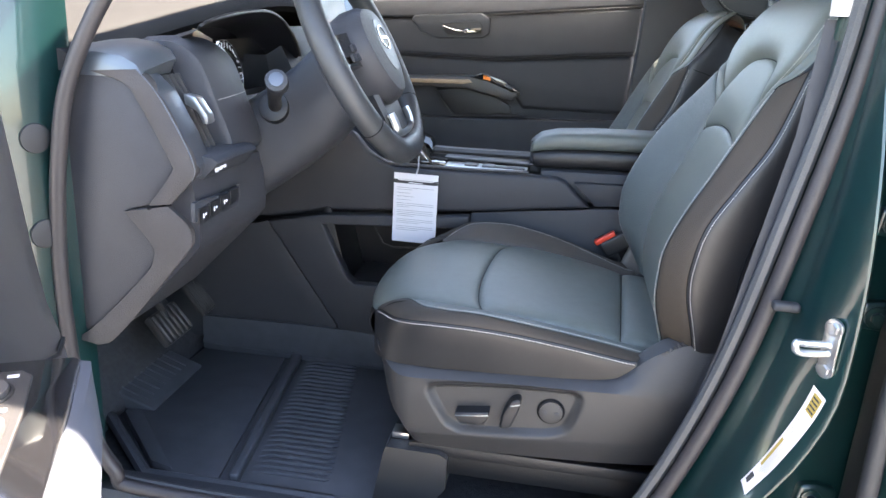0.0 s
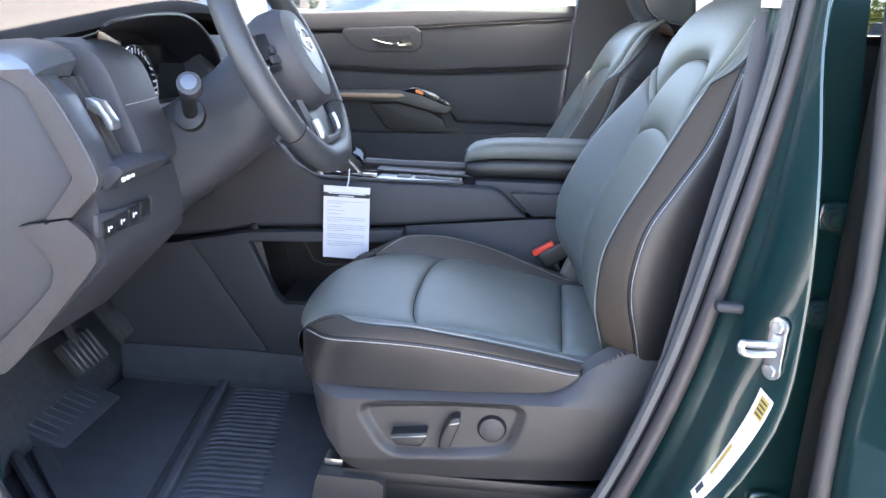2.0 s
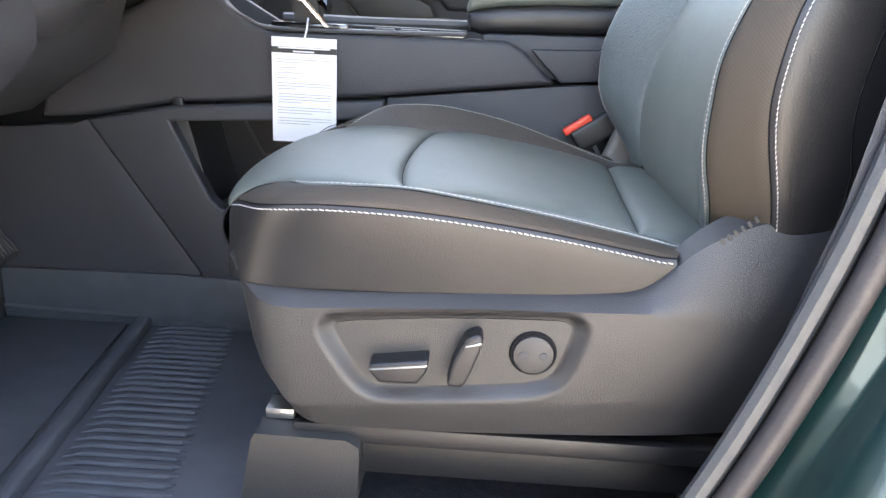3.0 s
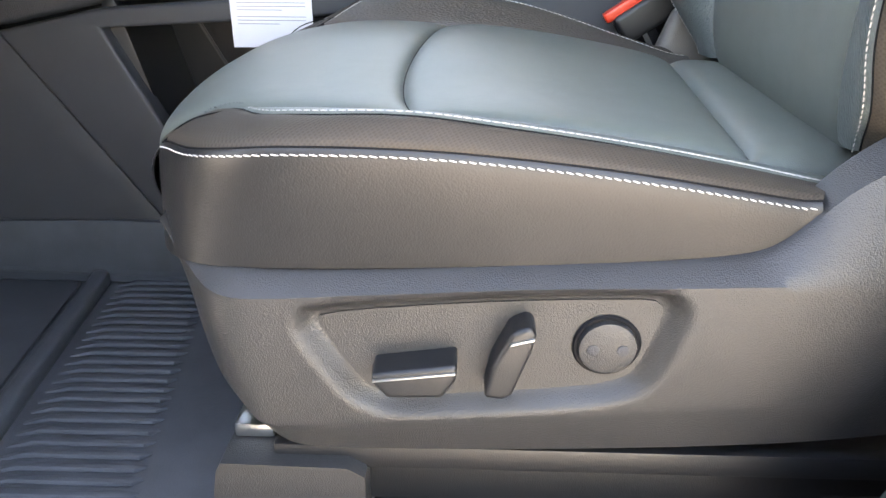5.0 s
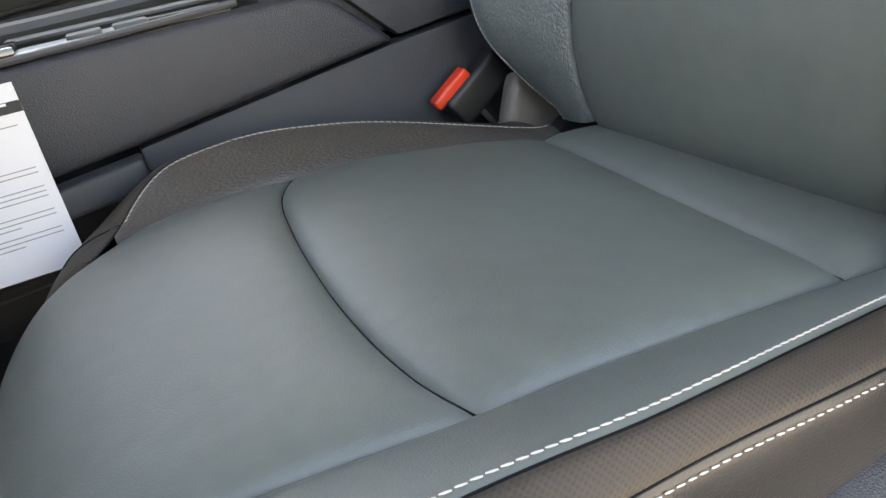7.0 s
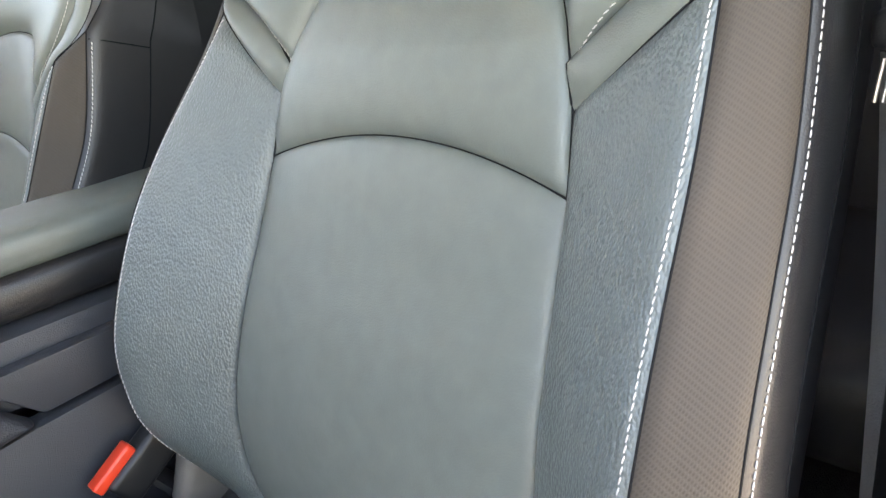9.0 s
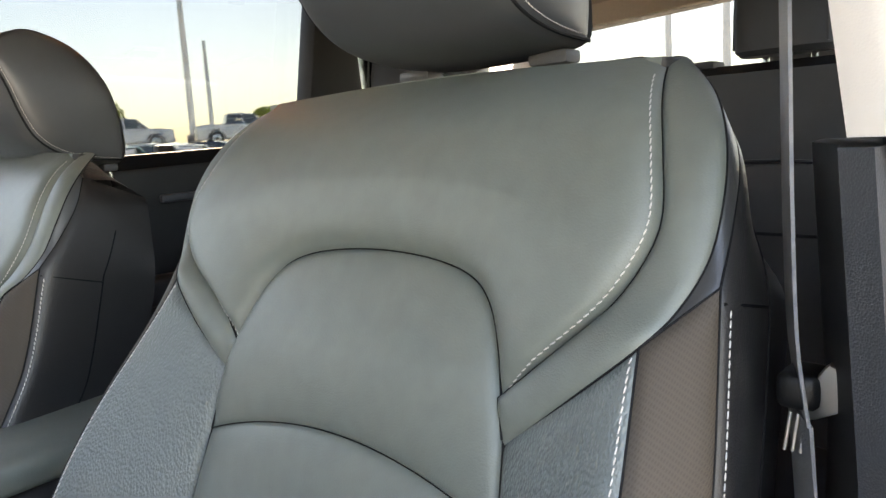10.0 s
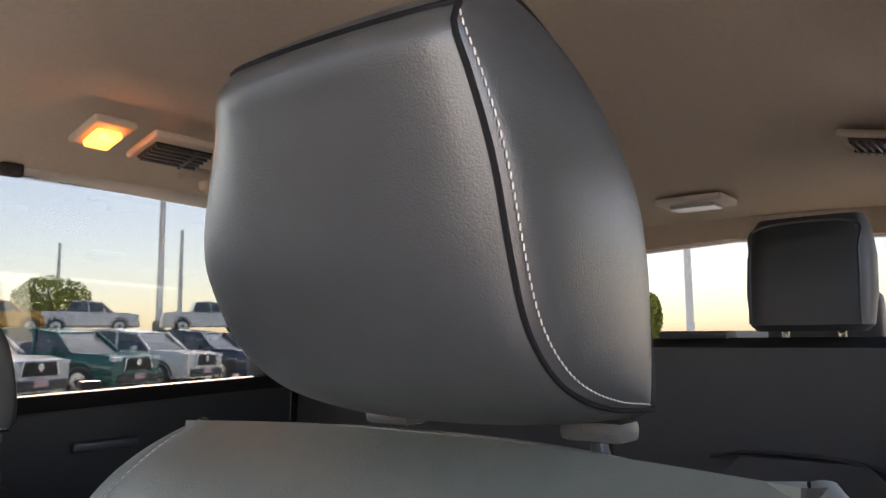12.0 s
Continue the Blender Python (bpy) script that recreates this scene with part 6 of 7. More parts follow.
part("mirror_glass", rbox((0.006, 0.17, 0.11), (-0.388, 1.36, 0.945), 0.003, 2), M_CHROME, mir, "mirror glass")
part("mirror_arm", rbox((0.06, 0.14, 0.03), (-0.45, 1.22, 0.89), 0.01, 2), M_DARK, mir)

# ---------- floor mat, pedals ----------
fm = thing("floor_mat", "black ribbed rubber floor mat on the driver's footwell", "floor mat")
part("mat_base", prism([(-0.62, -0.10), (-0.45, -0.262), (-0.03, -0.262), (0.0, -0.23), (0.0, 0.20), (-0.10, 0.272), (-0.60, 0.272)], "z", -0.014, 0.0, 0.004), M_MAT, fm)
rimp = [(-0.62, -0.10, 0.01), (-0.45, -0.262, 0.010), (-0.03, -0.262, 0.010), (0.0, -0.235, 0.010), (0.0, 0.20, 0.010), (-0.10, 0.272, 0.012), (-0.60, 0.272, 0.02)]
part("mat_rim", tube(rimp, 0.012, 8, flat=1.0), M_MAT, fm, "raised mat rim")
part("mat_tall_side", prism([(-0.60, 0.0), (-0.60, 0.09), (-0.30, 0.095), (-0.02, 0.085), (-0.02, 0.0)], "y", 0.262, 0.274, 0.004), M_MAT, fm)
part("mat_ridge", prism([(-0.305, -0.24), (-0.285, -0.24), (-0.345, 0.262), (-0.368, 0.262)], "z", -0.002, 0.020, 0.006, 3), M_MAT, fm, "long raised mat ridge")
part("mat_heel_panel", prism([(-0.60, -0.09), (-0.45, -0.235), (-0.325, -0.235), (-0.385, 0.255), (-0.585, 0.255)], "z", -0.002, 0.005, 0.003), M_MAT, fm)
for k in range(26):
    y = -0.190 + 0.0180 * k
    xl = -0.337 + 0.056 * (0.262 - y) / 0.5
    xr = -0.132 - 0.075 * (y + 0.19) / 0.47
    part("mat_rib", tube([(xl + 0.006, y - 0.007, -0.001), (xl + 0.030, y, 0.0016), (xr - 0.008, y, 0.0016), (xr, y + 0.006, -0.001)], [0.0030, 0.0052, 0.0052, 0.0030], 8, flat=0.75, side=(0, 1, 0)), M_MAT, fm)
rest = part("foot_rest", prism([(-0.73, 0.064), (-0.700, 0.060), (-0.560, 0.010), (-0.548, 0.0), (-0.73, 0.0)], "y", -0.050, 0.165, 0.006, 3), M_MAT, fm, "sloped ribbed foot rest")
for k in range(8):
    y = -0.030 + 0.0235 * k
    part("foot_rest_rib", tube([(-0.690, y, 0.0565), (-0.580, y, 0.0172)], 0.0026, 6), M_MAT, rest)
part("mat_flank", prism([(-0.60, -0.085), (-0.455, -0.235), (-0.405, -0.248), (-0.565, -0.075)], "z", 0.0, 0.022, 0.006, 2), M_MAT, fm)
part("lettering_bar", rbox((0.135, 0.016, 0.004), (-0.18, -0.236, 0.001), 0.001, 1), M_DARK, fm, "worn raised lettering as a bar")
for nm, c0, sz, lb in (("brake_pedal", (-0.585, 0.082, 0.142), (0.018, 0.105, 0.075), "black ribbed brake pedal with steel arm"), ("accelerator_pedal", (-0.60, 0.238, 0.15), (0.016, 0.055, 0.10), "black ribbed accelerator pedal")):
    pd = thing(nm, lb, "pedal", c0)
    tilt = Matrix.Rotation(radians(-38), 4, "Y")
    part("pedal_pad", rbox(sz, (0, 0, 0), 0.006, 2, tilt), M_RUBBER, pd)
    for k in range(6):
        part("pad_rib", rbox((0.006, 0.005, sz[2] * 0.9), tilt @ Vector((sz[0] * 0.6, sz[1] * (-0.42 + 0.168 * k), 0)), 0.002, 1, tilt), M_GREYTRIM if nm[0] == "b" else M_RUBBER, pd)
    part("pedal_arm", tube([(-0.01, 0, 0.02), (-0.06, 0, 0.12), (-0.08, 0, 0.26)], 0.009, 8), M_DARK, pd)

# ---------- seat belt on the pillar ----------
belt = thing("seat_belt", "grey webbing seat belt hanging by the pillar", "seat belt")


def webbing(path, w, wd):
    bm = bmesh.new()
    rings = []
    for i, p in enumerate(path):
        d = Vector(wd[i] if isinstance(wd, list) else wd).normalized()
        t = (path[min(i + 1, len(path) - 1)] - path[max(i - 1, 0)]).normalized()
        n = t.cross(d).normalized() * 0.0009
        rings.append([p - d * w / 2 - n, p + d * w / 2 - n, p + d * w / 2 + n, p - d * w / 2 + n])
    return loft(rings, bm=bm)


wp = spl([(0.60, -0.240, 1.03), (0.60, -0.246, 0.948), (0.60, -0.249, 0.82), (0.60, -0.252, 0.745), (0.60, -0.258, 0.70)], 6)
part("webbing_upper", webbing(wp, 0.044, (0.93, 0.37, 0)), M_BELT, belt, "grey ribbed webbing")
wp2 = spl([(0.60, -0.256, 0.70), (0.602, -0.262, 0.60), (0.605, -0.266, 0.45), (0.62, -0.266, 0.15)], 6)
part("webbing_lower", webbing(wp2, 0.044, (0.87, 0.49, 0)), M_BELT, belt, "grey ribbed webbing")
part("belt_tongue", prism([(-0.258, 0.712), (-0.272, 0.732), (-0.288, 0.722), (-0.278, 0.706), (-0.262, 0.698)], "x", 0.590, 0.602, 0.004), M_STEEL, belt, "bright steel belt tongue")
part("tongue_grip", rbox((0.030, 0.022, 0.020), (0.600, -0.258, 0.715), 0.007, 3), M_DARK, belt)
for k in range(3):
    part("tongue_loop", tube([(0.598, -0.252 - 0.004 * k, 0.700), (0.598, -0.249 - 0.004 * k, 0.678)], 0.0011, 6), M_SATIN, belt)

part("belt_anchor", rbox((0.05, 0.028, 0.10), (0.590, -0.238, 1.045), 0.012, 3, Matrix.Rotation(radians(-12), 4, "X")), M_BEIGE, belt, "beige belt anchor cover")

# ---------- second row, roof fittings ----------
M_REAR = leather("rear_black_leather", (0.018, 0.018, 0.019), 0.5, 700, 0.12)
bench = thing("rear_bench", "black leather second row bench with headrests", "car seat")
part("bench_back", loft([[(x + (0.012 if abs(y - 0.4) > 0.5 else 0), y, z) for x, z in ((1.34, 0.30), (1.345, 0.45), (1.36, 0.60), (1.375, 0.75), (1.385, 0.87), (1.392, 0.930), (1.41, 0.944), (1.46, 0.938), (1.48, 0.30))] for y in (-0.24, -0.20, 0.10, 0.14, 0.185, 0.20, 0.60, 0.64, 0.98, 1.0)]), M_REAR, bench)
part("back_panel", loft([[(x, 0.0 + sy * w, z) for sy in (-1, 1)] + [(x + 0.03, 0.0 + sy * w, z) for sy in (1, -1)] for x, z, w in ((1.335, 0.32, 0.13), (1.338, 0.50, 0.14), (1.350, 0.66, 0.135), (1.358, 0.755, 0.11), (1.366, 0.788, 0.075))]), M_REAR, bench, "raised back panel with seam")
part("panel_seam", tube(spl([(1.352, -0.16, 0.60), (1.353, -0.12, 0.676), (1.352, -0.06, 0.683), (1.352, 0.10, 0.686)], 6), 0.0025, 6), M_SEAM, bench)
part("backrest_latch", rbox((0.05, 0.10, 0.012), (1.42, 0.145, 0.948), 0.005, 2), M_DARK, bench, "black latch lever on the backrest")
part("panel_seam", tube(spl([(1.350, -0.138, 0.55), (1.352, -0.135, 0.68), (1.362, -0.108, 0.765), (1.371, -0.06, 0.790), (1.371, 0.06, 0.793), (1.362, 0.115, 0.785)], 6), 0.003, 6), M_DARK, bench)
part("bench_cushion", rbox((0.5, 1.22, 0.14), (1.12, 0.38, 0.30), 0.05, 4), M_REAR, bench)


def rear_headrest(y, x=1.41, z0=0.952, k=1.0):
    rg = []
    for z, w, t in ((z0, 0.066, 0.030), (z0 + 0.008, 0.074, 0.040), (z0 + 0.05, 0.079, 0.046), (z0 + 0.10, 0.079, 0.044), (z0 + 0.14, 0.074, 0.036), (z0 + 0.156, 0.066, 0.024)):
        ring = []
        for j in range(24):
            a = 2 * math.pi * j / 24
            ca, sa = math.cos(a), math.sin(a)
            ring.append((x + 0.2 * (z - z0) + t * k * math.copysign(abs(ca) ** 0.6, ca), y + w * k * math.copysign(abs(sa) ** 0.45, sa), z))
        rg.append(ring)
    h = part("rear_headrest", loft(rg), M_REAR, bench, "black leather rear headrest")
    for s in (-0.035, 0.035):
        part("headrest_post", tube([(x + 0.01, y + s, z0 - 0.04), (x + 0.012, y + s, z0 + 0.02)], 0.005, 8), M_CHROME, h)
    part("headrest_seam", tube(spl([(x - 0.040, y - 0.066, z0 + 0.01), (x - 0.028, y - 0.066, z0 + 0.10), (x - 0.004, y - 0.058, z0 + 0.143), (x - 0.004, y + 0.058, z0 + 0.143), (x - 0.028, y + 0.066, z0 + 0.10), (x - 0.040, y + 0.066, z0 + 0.01)], 5), 0.0022, 5), M_DARK, h)


rear_headrest(-0.012)
rear_headrest(0.80)
third = thing("third_row_seat", "black third row seat back with headrests", "car seat")
part("seat_back", rbox((0.12, 1.10, 0.62), (2.05, 0.375, 0.58), 0.05, 4), M_REAR, third)
for y in (0.10, 0.62):
    part("headrest", rbox((0.09, 0.22, 0.15), (2.06, y, 0.965), 0.03, 3), M_REAR, third, "black third row headrest")

M_LAMP = simple("warm_lit_lens", (0.9, 0.6, 0.25), 0.5, emit=(1.0, 0.27, 0.04), power=0.5)
for nm, c0, lit in (("reading_lamp", (0.82, 0.75, 1.232), True), ("cargo_lamp", (2.00, 0.34, 1.246), False)):
    lp = thing(nm, "lit amber reading lamp in the headliner" if lit else "clear unlit cargo lamp in the headliner", "ceiling lamp", c0)
    tl = Matrix.Rotation(radians(-14 if lit else 0), 4, "X")
    part("lamp_bezel", rbox((0.062, 0.080, 0.012) if lit else (0.12, 0.15, 0.016), (0.0, 0, 0.004), 0.006, 3, tl), M_LINER if lit else M_BEIGE, lp)
    part("lamp_lens", rbox((0.036, 0.044, 0.012) if lit else (0.07, 0.10, 0.012), (0.0, 0, -0.006), 0.005, 3, tl), M_LAMP if lit else M_SATIN, lp, "glowing amber lens" if lit else "silver clear lens")
glow = new("reading_lamp_bulb", bpy.data.lights.new("reading_lamp_bulb", "POINT"))
glow.data.energy, glow.data.color, glow.data.shadow_soft_size = 0.006, (1.0, 0.36, 0.10), 0.010
glow.location = (0.815, 0.730, 1.218)
for c0, tl in (((0.935, 0.755, 1.230), -14), ((1.60, -0.075, 1.238), 12)):
    vt = thing("roof_vent", "slotted beige air vent in the headliner", "air vent", c0, group="roof vents")
    rt = Matrix.Rotation(radians(tl), 4, "X")
    part("vent_frame", rbox((0.115, 0.085, 0.012), (0, 0, 0.003), 0.006, 3, rt), M_LINER, vt)
    part("vent_back", rbox((0.095, 0.055, 0.006), (0, 0, -0.004), 0.002, 2, rt), M_DARK, vt)
    for k in range(5):
        part("vent_slat", rbox((0.093, 0.004, 0.006), rt @ Vector((0, -0.022 + 0.011 * k, -0.009)), 0.001, 1, rt), M_GREYTRIM, vt)
    part("vent_divider", rbox((0.004, 0.055, 0.007), rt @ Vector((0.02, 0, -0.010)), 0.001, 1, rt), M_GREYTRIM, vt)
for x, y in ((1.15, 0.92), (0.73, -0.225)):
    gh = thing("grab_handle", "beige folding grab handle on the roof rail", "grab handle", group="grab handles")
    sg = 1 if y > 0 else -1
    zz = 1.222 if y > 0 else 1.07
    part("handle_grip", rbox((0.17, 0.030, 0.040), (x + 0.03, y + sg * 0.01, zz + 0.016), 0.014, 4), M_LINER, gh)
    for s in (-0.1, 0.1):
        part("handle_mount", rbox((0.04, 0.05, 0.03), (x + 0.03 + s, y + sg * 0.012, zz + 0.028), 0.01, 2), M_LINER, gh)

# ---------- open driver's door ----------
dd = thing("driver_door", "open driver's door with switch panel and silver armrest edge", "car door")
dm = Matrix.Translation((-0.435, -0.585, -0.035)) @ Matrix.Rotation(radians(-60.6), 4, "Z")
def dpart(nm, bm, mat, lab=""):
    bmesh.ops.transform(bm, matrix=dm, verts=bm.verts)
    return part(nm, bm, mat, dd, lab)
# local x: along the door from hinge to lock; local y: towards the outside is minus
dpart("door_shell", prism([(0.0, -0.10), (1.05, -0.10), (1.08, 0.80), (0.0, 0.80)], "y", -0.10, -0.03, 0.02), M_GREEN, "dark green door shell")
dpart("inner_panel", prism([(0.03, -0.05), (1.02, -0.05), (1.04, 0.80), (0.03, 0.76)], "y", -0.03, 0.0, 0.012), M_DASH, "soft black inner door panel")
M_BLUESATIN = simple("blue_grey_satin", (0.035, 0.042, 0.055), 0.75, 0.0)
# padded trim at the hinge end and along the door
edge = []
for z, w in ((0.05, 0.10), (0.30, 0.097), (0.38, 0.088), (0.42, 0.084), (0.455, 0.078), (0.50, 0.066), (0.565, 0.057), (0.665, 0.047), (0.725, 0.041), (0.76, 0.030)):
    edge.append([(-0.004, 0.0, z), (-0.006 + 0.2 * (w - 0.04), w * 0.9, z), (0.006 + 0.2 * (w - 0.04), w, z), (0.05, w * 0.92, z), (0.14, 0.035, z), (1.0, 0.02, z), (1.0, 0.0, z)])
dpart("padded_trim", loft(edge), M_GREYTRIM, "soft grey inner door trim")
dpart("trim_groove", tube([(0.015, 0.080, 0.452), (0.06, 0.080, 0.452), (0.12, 0.045, 0.452)], 0.003, 6), M_DARK)
dpart("armrest_block", loft([[(x, 0.0, zt), (x, w, zt), (x, w - 0.002, zt - 0.03), (x, w - 0.04, zb), (x, 0.0, zb)] for x, w, zt, zb in ((0.185, 0.110, 0.494, 0.42), (0.24, 0.116, 0.495, 0.35), (0.45, 0.112, 0.496, 0.28), (0.9, 0.11, 0.50, 0.26))]), M_DASH)
dpart("switch_panel", prism([(0.183, 0.004), (0.186, 0.112), (0.192, 0.117), (0.60, 0.110), (0.60, 0.004)], "z", 0.493, 0.505, 0.002), M_GLOSS, "gloss black switch panel")
plate = dpart("switch_insert", prism([(0.212, 0.004), (0.212, 0.070), (0.224, 0.080), (0.30, 0.082), (0.56, 0.075), (0.56, 0.004)], "z", 0.503, 0.508, 0.002, 3), M_VAL, "grey switch insert")
dpart("mirror_dial", disc((0.258, 0.042, 0.511), (0, 0, 1), 0.024, 0.008, 28, 0.003), M_GREYTRIM)
dpart("mirror_dial_ring", tube([(0.258 + 0.0265 * math.cos(k * math.pi / 16), 0.042 + 0.0265 * math.sin(k * math.pi / 16), 0.5085) for k in range(33)], 0.0016, 6), M_DARK)
for k in range(4):
    a = math.pi / 2 * k + 0.4
    dpart("dial_mark", rbox((0.003, 0.006, 0.001), (0.258 + 0.013 * math.cos(a), 0.042 + 0.013 * math.sin(a), 0.5153), 0, 1), M_PAPER)
for x, y in ((0.226, 0.030), (0.226, 0.064), (0.292, 0.064)):
    dpart("switch_mark", rbox((0.005, 0.010, 0.001), (x, y, 0.5087), 0, 1), M_PAPER)
for k in range(4):
    dpart("window_switch", rbox((0.036, 0.030, 0.014), (0.335 + 0.052 * (k // 2), 0.022 + 0.036 * (k % 2), 0.511), 0.005, 3), M_GREYTRIM)
    dpart("switch_mark", rbox((0.007, 0.011, 0.001), (0.335 + 0.052 * (k // 2), 0.022 + 0.036 * (k % 2), 0.5185), 0, 1), M_PAPER)
dpart("satin_band", loft([[(x, w0, 0.500), (x, w0 + 0.010, 0.498), (x, w1, 0.478), (x, w1 - 0.006, 0.45), (x, w0, 0.45)] for x, w0, w1 in ((0.186, 0.117, 0.121), (0.20, 0.1185, 0.126), (0.296, 0.118, 0.143), (0.422, 0.112, 0.149), (0.60, 0.110, 0.150))]), M_BLUESATIN, "blue grey satin armrest edge")
dpart("chrome_line", tube([(0.190, 0.1165, 0.502), (0.30, 0.1165, 0.503), (0.43, 0.1115, 0.503), (0.60, 0.1095, 0.503)], 0.0016, 6), M_CHROME, "thin chrome line")
dpart("pull_handle", tube(spl([(0.335, 0.132, 0.455), (0.38, 0.150, 0.43), (0.44, 0.160, 0.40), (0.52, 0.160, 0.38)], 5), [0.004] * 3 + [0.007] * 5 + [0.009] * 8, 10), M_SATIN, "silver pull handle")
grille = [[(x, y, z) for y, z in ((0.02, 0.40), (w, 0.40), (w, 0.06), (0.02, 0.06))] for x, w in ((0.30, 0.10), (0.36, 0.135), (0.60, 0.14))]
dpart("speaker_grille", loft(grille), fuzzy("mesh_grey", (0.05, 0.05, 0.052), 1200, 0.8, 0.6), "grey mesh speaker grille")

# ---------- outside ----------
def cab_car(name, label, at, turn, paint, style="suv"):
    """A parked car: lofted body, cabin glass, wheels, lamps, grille."""
    root = thing(name, label, "car", at, group="parked cars")
    root.rotation_euler = (0, 0, radians(turn))
    low = 0.30

    def ring(x, zs, half):
        z0, z1 = zs
        return [(x, -half * 0.9, z0), (x, -half, z0 + 0.12), (x, -half, z1 - 0.18), (x, -half * 0.9, z1), (x, half * 0.9, z1), (x, half, z1 - 0.18), (x, half, z0 + 0.12), (x, half * 0.9, z0)]
    body = [ring(x, (low, z), w) for x, z, w in ((-2.45, 0.80, 0.80), (-2.40, 0.98, 0.90), (-1.9, 1.06, 0.96), (-0.9, 1.10, 0.97), (0.8, 1.12, 0.97), (1.9, 1.14, 0.96), (2.38, 1.08, 0.92), (2.45, 0.85, 0.86))]
    part("body", loft(body), paint, root)
    if style == "suv":
        cabin = ((-1.15, 1.08, 0.88), (-0.55, 1.60, 0.72), (0.4, 1.72, 0.72), (1.7, 1.68, 0.72), (2.30, 1.12, 0.86))
    else:
        cabin = ((-1.15, 1.08, 0.88), (-0.55, 1.60, 0.72), (0.1, 1.70, 0.72), (0.75, 1.66, 0.72), (0.95, 1.12, 0.86))
    cg = [[(x, -h2 - 0.0, 1.02), (x, -h * 1.0, z), (x, h * 1.0, z), (x, h2, 1.02)] for x, z, h in cabin for h2 in (0.90,)]
    part("cabin_glass", loft(cg), M_CARGLASS, root, "dark car window glass")
    tops = [[(x, -h - 0.02, z - 0.05), (x, -h, z + 0.02), (x, h, z + 0.02), (x, h + 0.02, z - 0.05)] for x, z, h in cabin[1:-1]]
    part("roof", loft(tops), paint, root)
    for x0, z0, x1, z1 in ((-1.18, 1.08, -0.58, 1.62), (-0.05, 1.08, 0.05, 1.70), (0.98, 1.08, 0.95, 1.68), (2.30, 1.10, 1.72, 1.68)):
        if style != "suv" and x0 > 0.97:
            continue
        for sg in (-1, 1):
            part("window_post", tube([(x0, sg * 0.90, z0), (x1, sg * 0.73, z1)], 0.045, 6), paint, root)
    for x in (-1.50, 1.45):
        for sg in (-1, 1):
            w = part("wheel", disc((x, sg * 0.86, 0.37), (0, sg, 0), 0.37, 0.24, 24, 0.04), M_RUBBER, root)
            part("wheel_rim", disc((x, sg * 0.965, 0.37), (0, sg, 0), 0.25, 0.05, 20, 0.01), M_STEEL, w)
            part("wheel_hub", disc((x, sg * 0.99, 0.37), (0, sg, 0), 0.07, 0.03, 12, 0.006), M_DARK, w)
            part("wheel_arch", tube([(x + 0.43 * math.cos(a), sg * 0.955, 0.37 + 0.43 * math.sin(a)) for a in (math.pi * k / 12 for k in range(13))], 0.035, 6), M_DARK, root)
    part("grille", rbox((0.06, 0.95, 0.30), (-2.44, 0, 0.80), 0.02), M_DARK, root, "black grille")
    part("grille_badge", disc((-2.48, 0, 0.84), (-1, 0, 0), 0.09, 0.02, 16, 0.004), M_CHROME, root)
    for sg in (-1, 1):
        part("grille_bar", rbox((0.05, 0.06, 0.34), (-2.455, sg * 0.50, 0.80), 0.015, 2, Matrix.Rotation(radians(sg * 15), 4, "X")), M_CHROME, root)
        part("headlight", rbox((0.16, 0.30, 0.10), (-2.38, sg * 0.74, 0.93), 0.03), M_GLASSWHITE, root, "clear headlight")
        part("door_mirror", rbox((0.14, 0.20, 0.14), (-0.75, sg * 1.02, 1.16), 0.04), paint, root)
    part("bumper", rbox((0.16, 1.6, 0.22), (-2.42, 0, 0.45), 0.05, 3), M_GREYTRIM, root)
    part("front_plate", rbox((0.02, 0.40, 0.14), (-2.51, 0, 0.50), 0.005), simple("plate_red_white", (0.7, 0.45, 0.45), 0.5), root, "plain pale plate")
    return root


M_CARGLASS = simple("car_glass_dark", (0.10, 0.12, 0.13), 0.08, coat=0.5)
M_GLASSWHITE = simple("headlight_lens", (0.75, 0.76, 0.76), 0.15, coat=0.6)
P_WHITE = simple("white_paint", (0.82, 0.81, 0.77), 0.25, coat=0.8)
P_TEAL = simple("teal_paint", (0.01, 0.13, 0.11), 0.25, coat=0.8)
P_NAVY = simple("navy_paint", (0.03, 0.045, 0.08), 0.25, coat=0.8)
P_GREY = simple("silver_paint", (0.55, 0.56, 0.56), 0.3, coat=0.8)
P_ORANGE = simple("orange_paint", (0.75, 0.36, 0.05), 0.3, coat=0.8)
GZ = -0.45
cab_car("parked_suv", "teal green parked sport utility vehicle", (9.4, 19.9, GZ), 114, P_TEAL)
cab_car("parked_suv", "white parked sport utility vehicle", (12.2, 21.1, GZ), 114, P_WHITE)
cab_car("parked_suv", "navy blue parked sport utility vehicle", (15.1, 22.3, GZ), 114, P_NAVY)
cab_car("parked_suv", "silver parked sport utility vehicle", (6.5, 18.7, GZ), 114, P_GREY)
bank = part("raised_lot", rbox((120, 60, 3.0), (0, 0, 0), 0.05), M_GROUND, None)
bank.location, bank.rotation_euler = (38, 62, -0.2), (0, 0, radians(-20))
tagged(bank, "raised concrete lot behind the first row of cars", "ground", kind="structure")
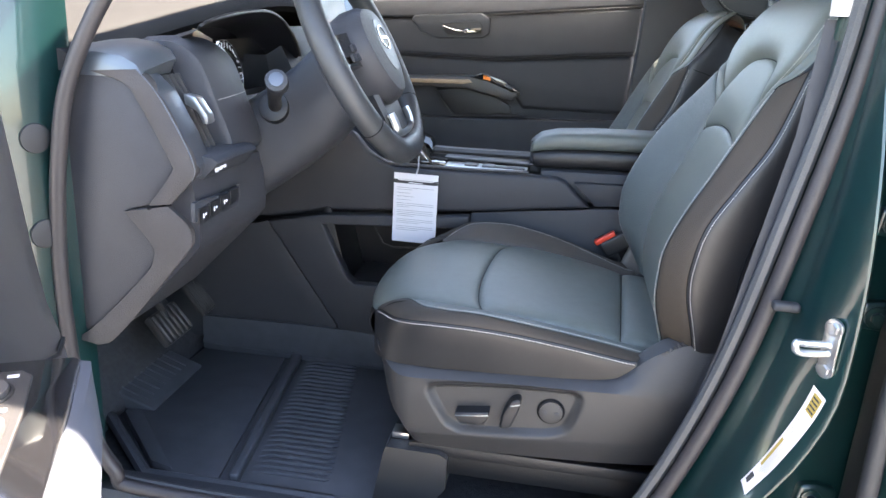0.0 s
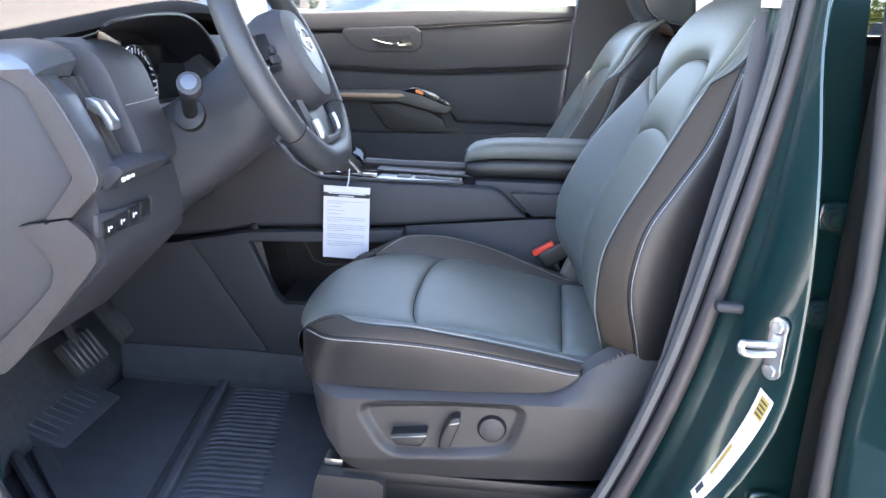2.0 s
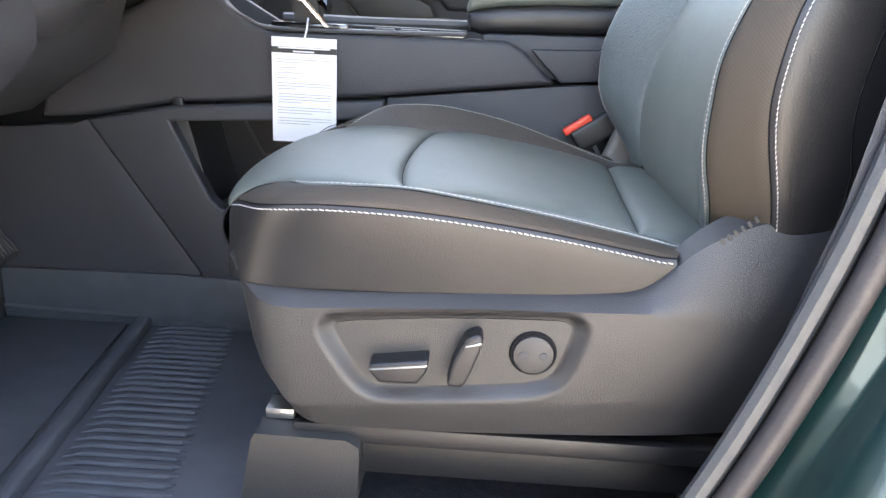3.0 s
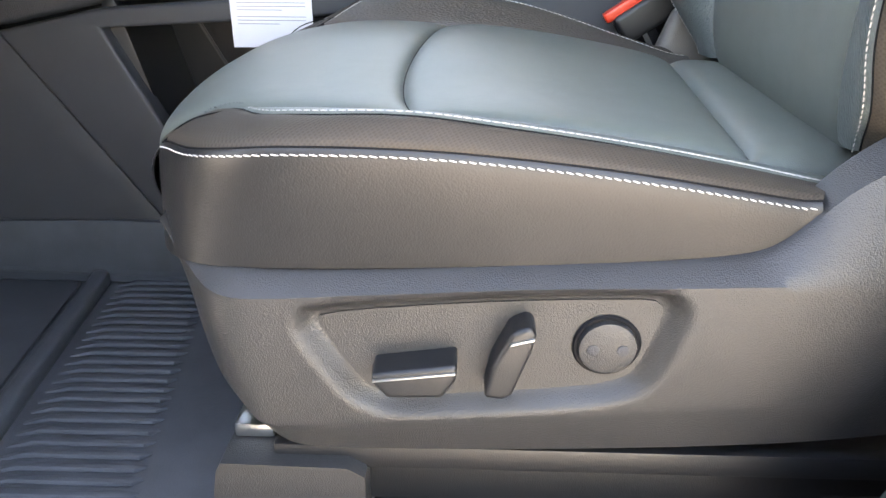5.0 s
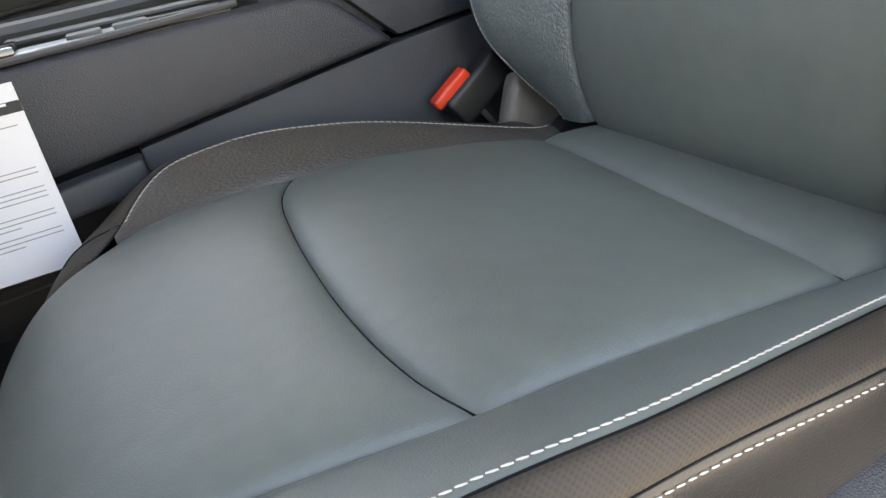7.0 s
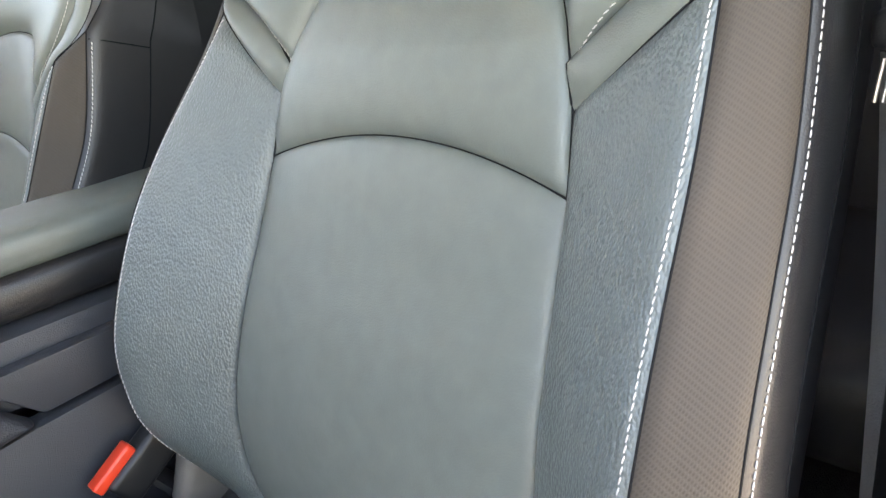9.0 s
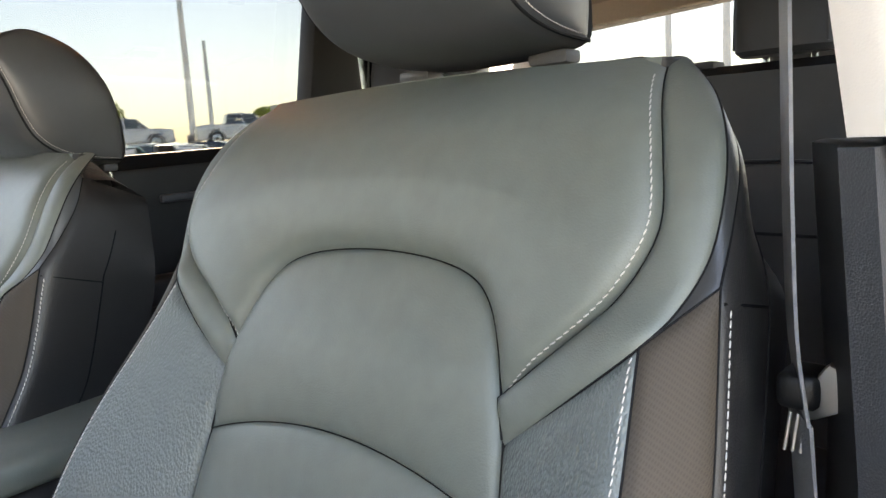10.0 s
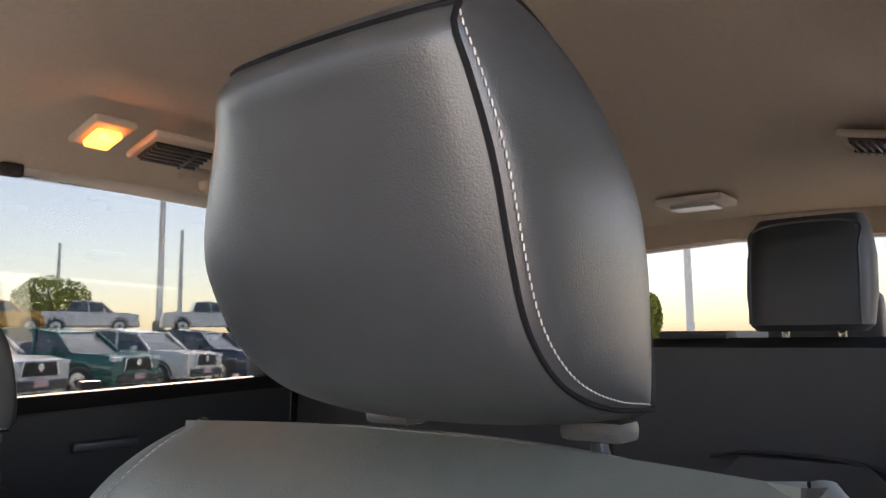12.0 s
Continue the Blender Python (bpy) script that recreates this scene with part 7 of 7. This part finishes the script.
for k, (x, y, pt, stl, lb) in enumerate(((19.2, 38.5, P_WHITE, "truck", "white parked pickup truck"), (24.5, 35.6, P_WHITE, "truck", "white parked pickup truck"), (29.0, 33.5, P_GREY, "suv", "silver parked vehicle in the far row"), (15.5, 40.2, P_ORANGE, "truck", "orange parked truck in the far row"), (33, 31, P_NAVY, "suv", "dark parked vehicle in the far row"), (10, 42, P_WHITE, "suv", "white parked vehicle in the far row"))):
    cab_car("parked_pickup" if stl == "truck" else "parked_suv", lb, (x, y, 1.3), 155, pt, stl)
# white van close to the far side, with a papered window
van = cab_car("parked_van", "white vehicle parked close beside the car", (0.2, 3.4, GZ), 180, P_WHITE)
part("window_paper", rbox((1.1, 0.01, 0.45), (-0.35, 0.92, 1.32), 0), M_PAPER, van, "printed paper sheet in the window")
for k in range(5):
    part("paper_bar", rbox((0.9, 0.006, 0.03), (-0.38, 0.932, 1.16 + 0.08 * k), 0), M_GREYINK, van)


def light_pole(at, h):
    p = thing("light_pole", "tall pale parking lot light pole", "light pole", at, group="light poles")
    part("shaft", tube([(0, 0, 0), (0, 0, h * 0.5), (0, 0, h)], [0.20, 0.17, 0.13], 12), simple("pole_paint", (0.85, 0.83, 0.78), 0.5), p)
    part("footing", disc((0, 0, 0.35), (0, 0, 1), 0.35, 0.7, 16, 0.03), M_GROUND, p)
    part("pole_cap", disc((0, 0, h), (0, 0, 1), 0.15, 0.06, 12, 0.02), M_GROUND, p)


light_pole((23.2, 38.4, 1.3), 12.5)
light_pole((32.1, 50.6, 1.3), 8.0)
light_pole((28.8, 63.6, 1.3), 7.8)
light_pole((36.8, 16.0, GZ), 9.0)
light_pole((34.1, 12.1, GZ), 9.0)


def tree(at, h, w, seed):
    """A rounded broadleaf tree: trunk, limbs and many small leaf clumps."""
    t = thing("tree", "leafy green broadleaf tree beyond the parked cars", "tree", at, group="trees")
    rg = random.Random(seed)
    part("trunk", tube([(0, 0, 0), (0.05, 0, h * 0.25), (0, 0.05, h * 0.6)], [0.22, 0.17, 0.07], 8), simple("bark", (0.12, 0.09, 0.06), 0.9), t)
    for k in range(7):
        a = rg.uniform(0, 6.28)
        part("limb", tube([(0, 0, h * (0.25 + 0.05 * k)), (w * 0.25 * math.cos(a), w * 0.25 * math.sin(a), h * (0.45 + 0.05 * k)), (w * 0.4 * math.cos(a), w * 0.4 * math.sin(a), h * (0.55 + 0.05 * k))], [0.08, 0.05, 0.02], 6), simple("bark", (0.12, 0.09, 0.06), 0.9), t)
    vs, fs = [], []
    for k in range(3200):
        while True:
            p = Vector((rg.uniform(-1, 1), rg.uniform(-1, 1), rg.uniform(-1, 1)))
            if 0.35 < p.length < 1 and noise.noise(p * 2.2 + Vector((seed, 0, 0))) > -0.12:
                break
        c = Vector((p.x * w * 0.5, p.y * w * 0.5, h * 0.62 + p.z * h * 0.38))
        n = Vector((rg.gauss(0, 1), rg.gauss(0, 1), rg.gauss(0, 1))).normalized()
        a = n.orthogonal().normalized() * rg.uniform(0.09, 0.2)
        b = n.cross(a)
        i = len(vs)
        vs += [c - a, c + b * 0.5, c + a, c - b * 0.5]
        fs.append((i, i + 1, i + 2, i + 3))
    me = bpy.data.meshes.new("crown")
    me.from_pydata([tuple(v) for v in vs], [], fs)
    me.materials.append(M_LEAF)
    ob = new("crown", me)
    ob.parent = t
    ob["kind"] = "stuff"


M_LEAF = simple("leaf_green", (0.27, 0.31, 0.05), 0.6, amount=0.4, scale=2)
tree((24.4, 54.6, 1.3), 4.3, 5.2, 1)
tree((36.1, 47.8, 1.3), 3.0, 5.0, 2)
tree((46.3, 19.2, GZ), 4.2, 1.6, 3)
wall_far = part("low_wall", rbox((0.5, 60, 1.6), (90, 20, GZ + 0.8), 0.05), simple("sandy_wall", (0.62, 0.50, 0.34), 0.9), None)
tagged(wall_far, "low sandy wall at the far edge of the lot", "wall", kind="structure")
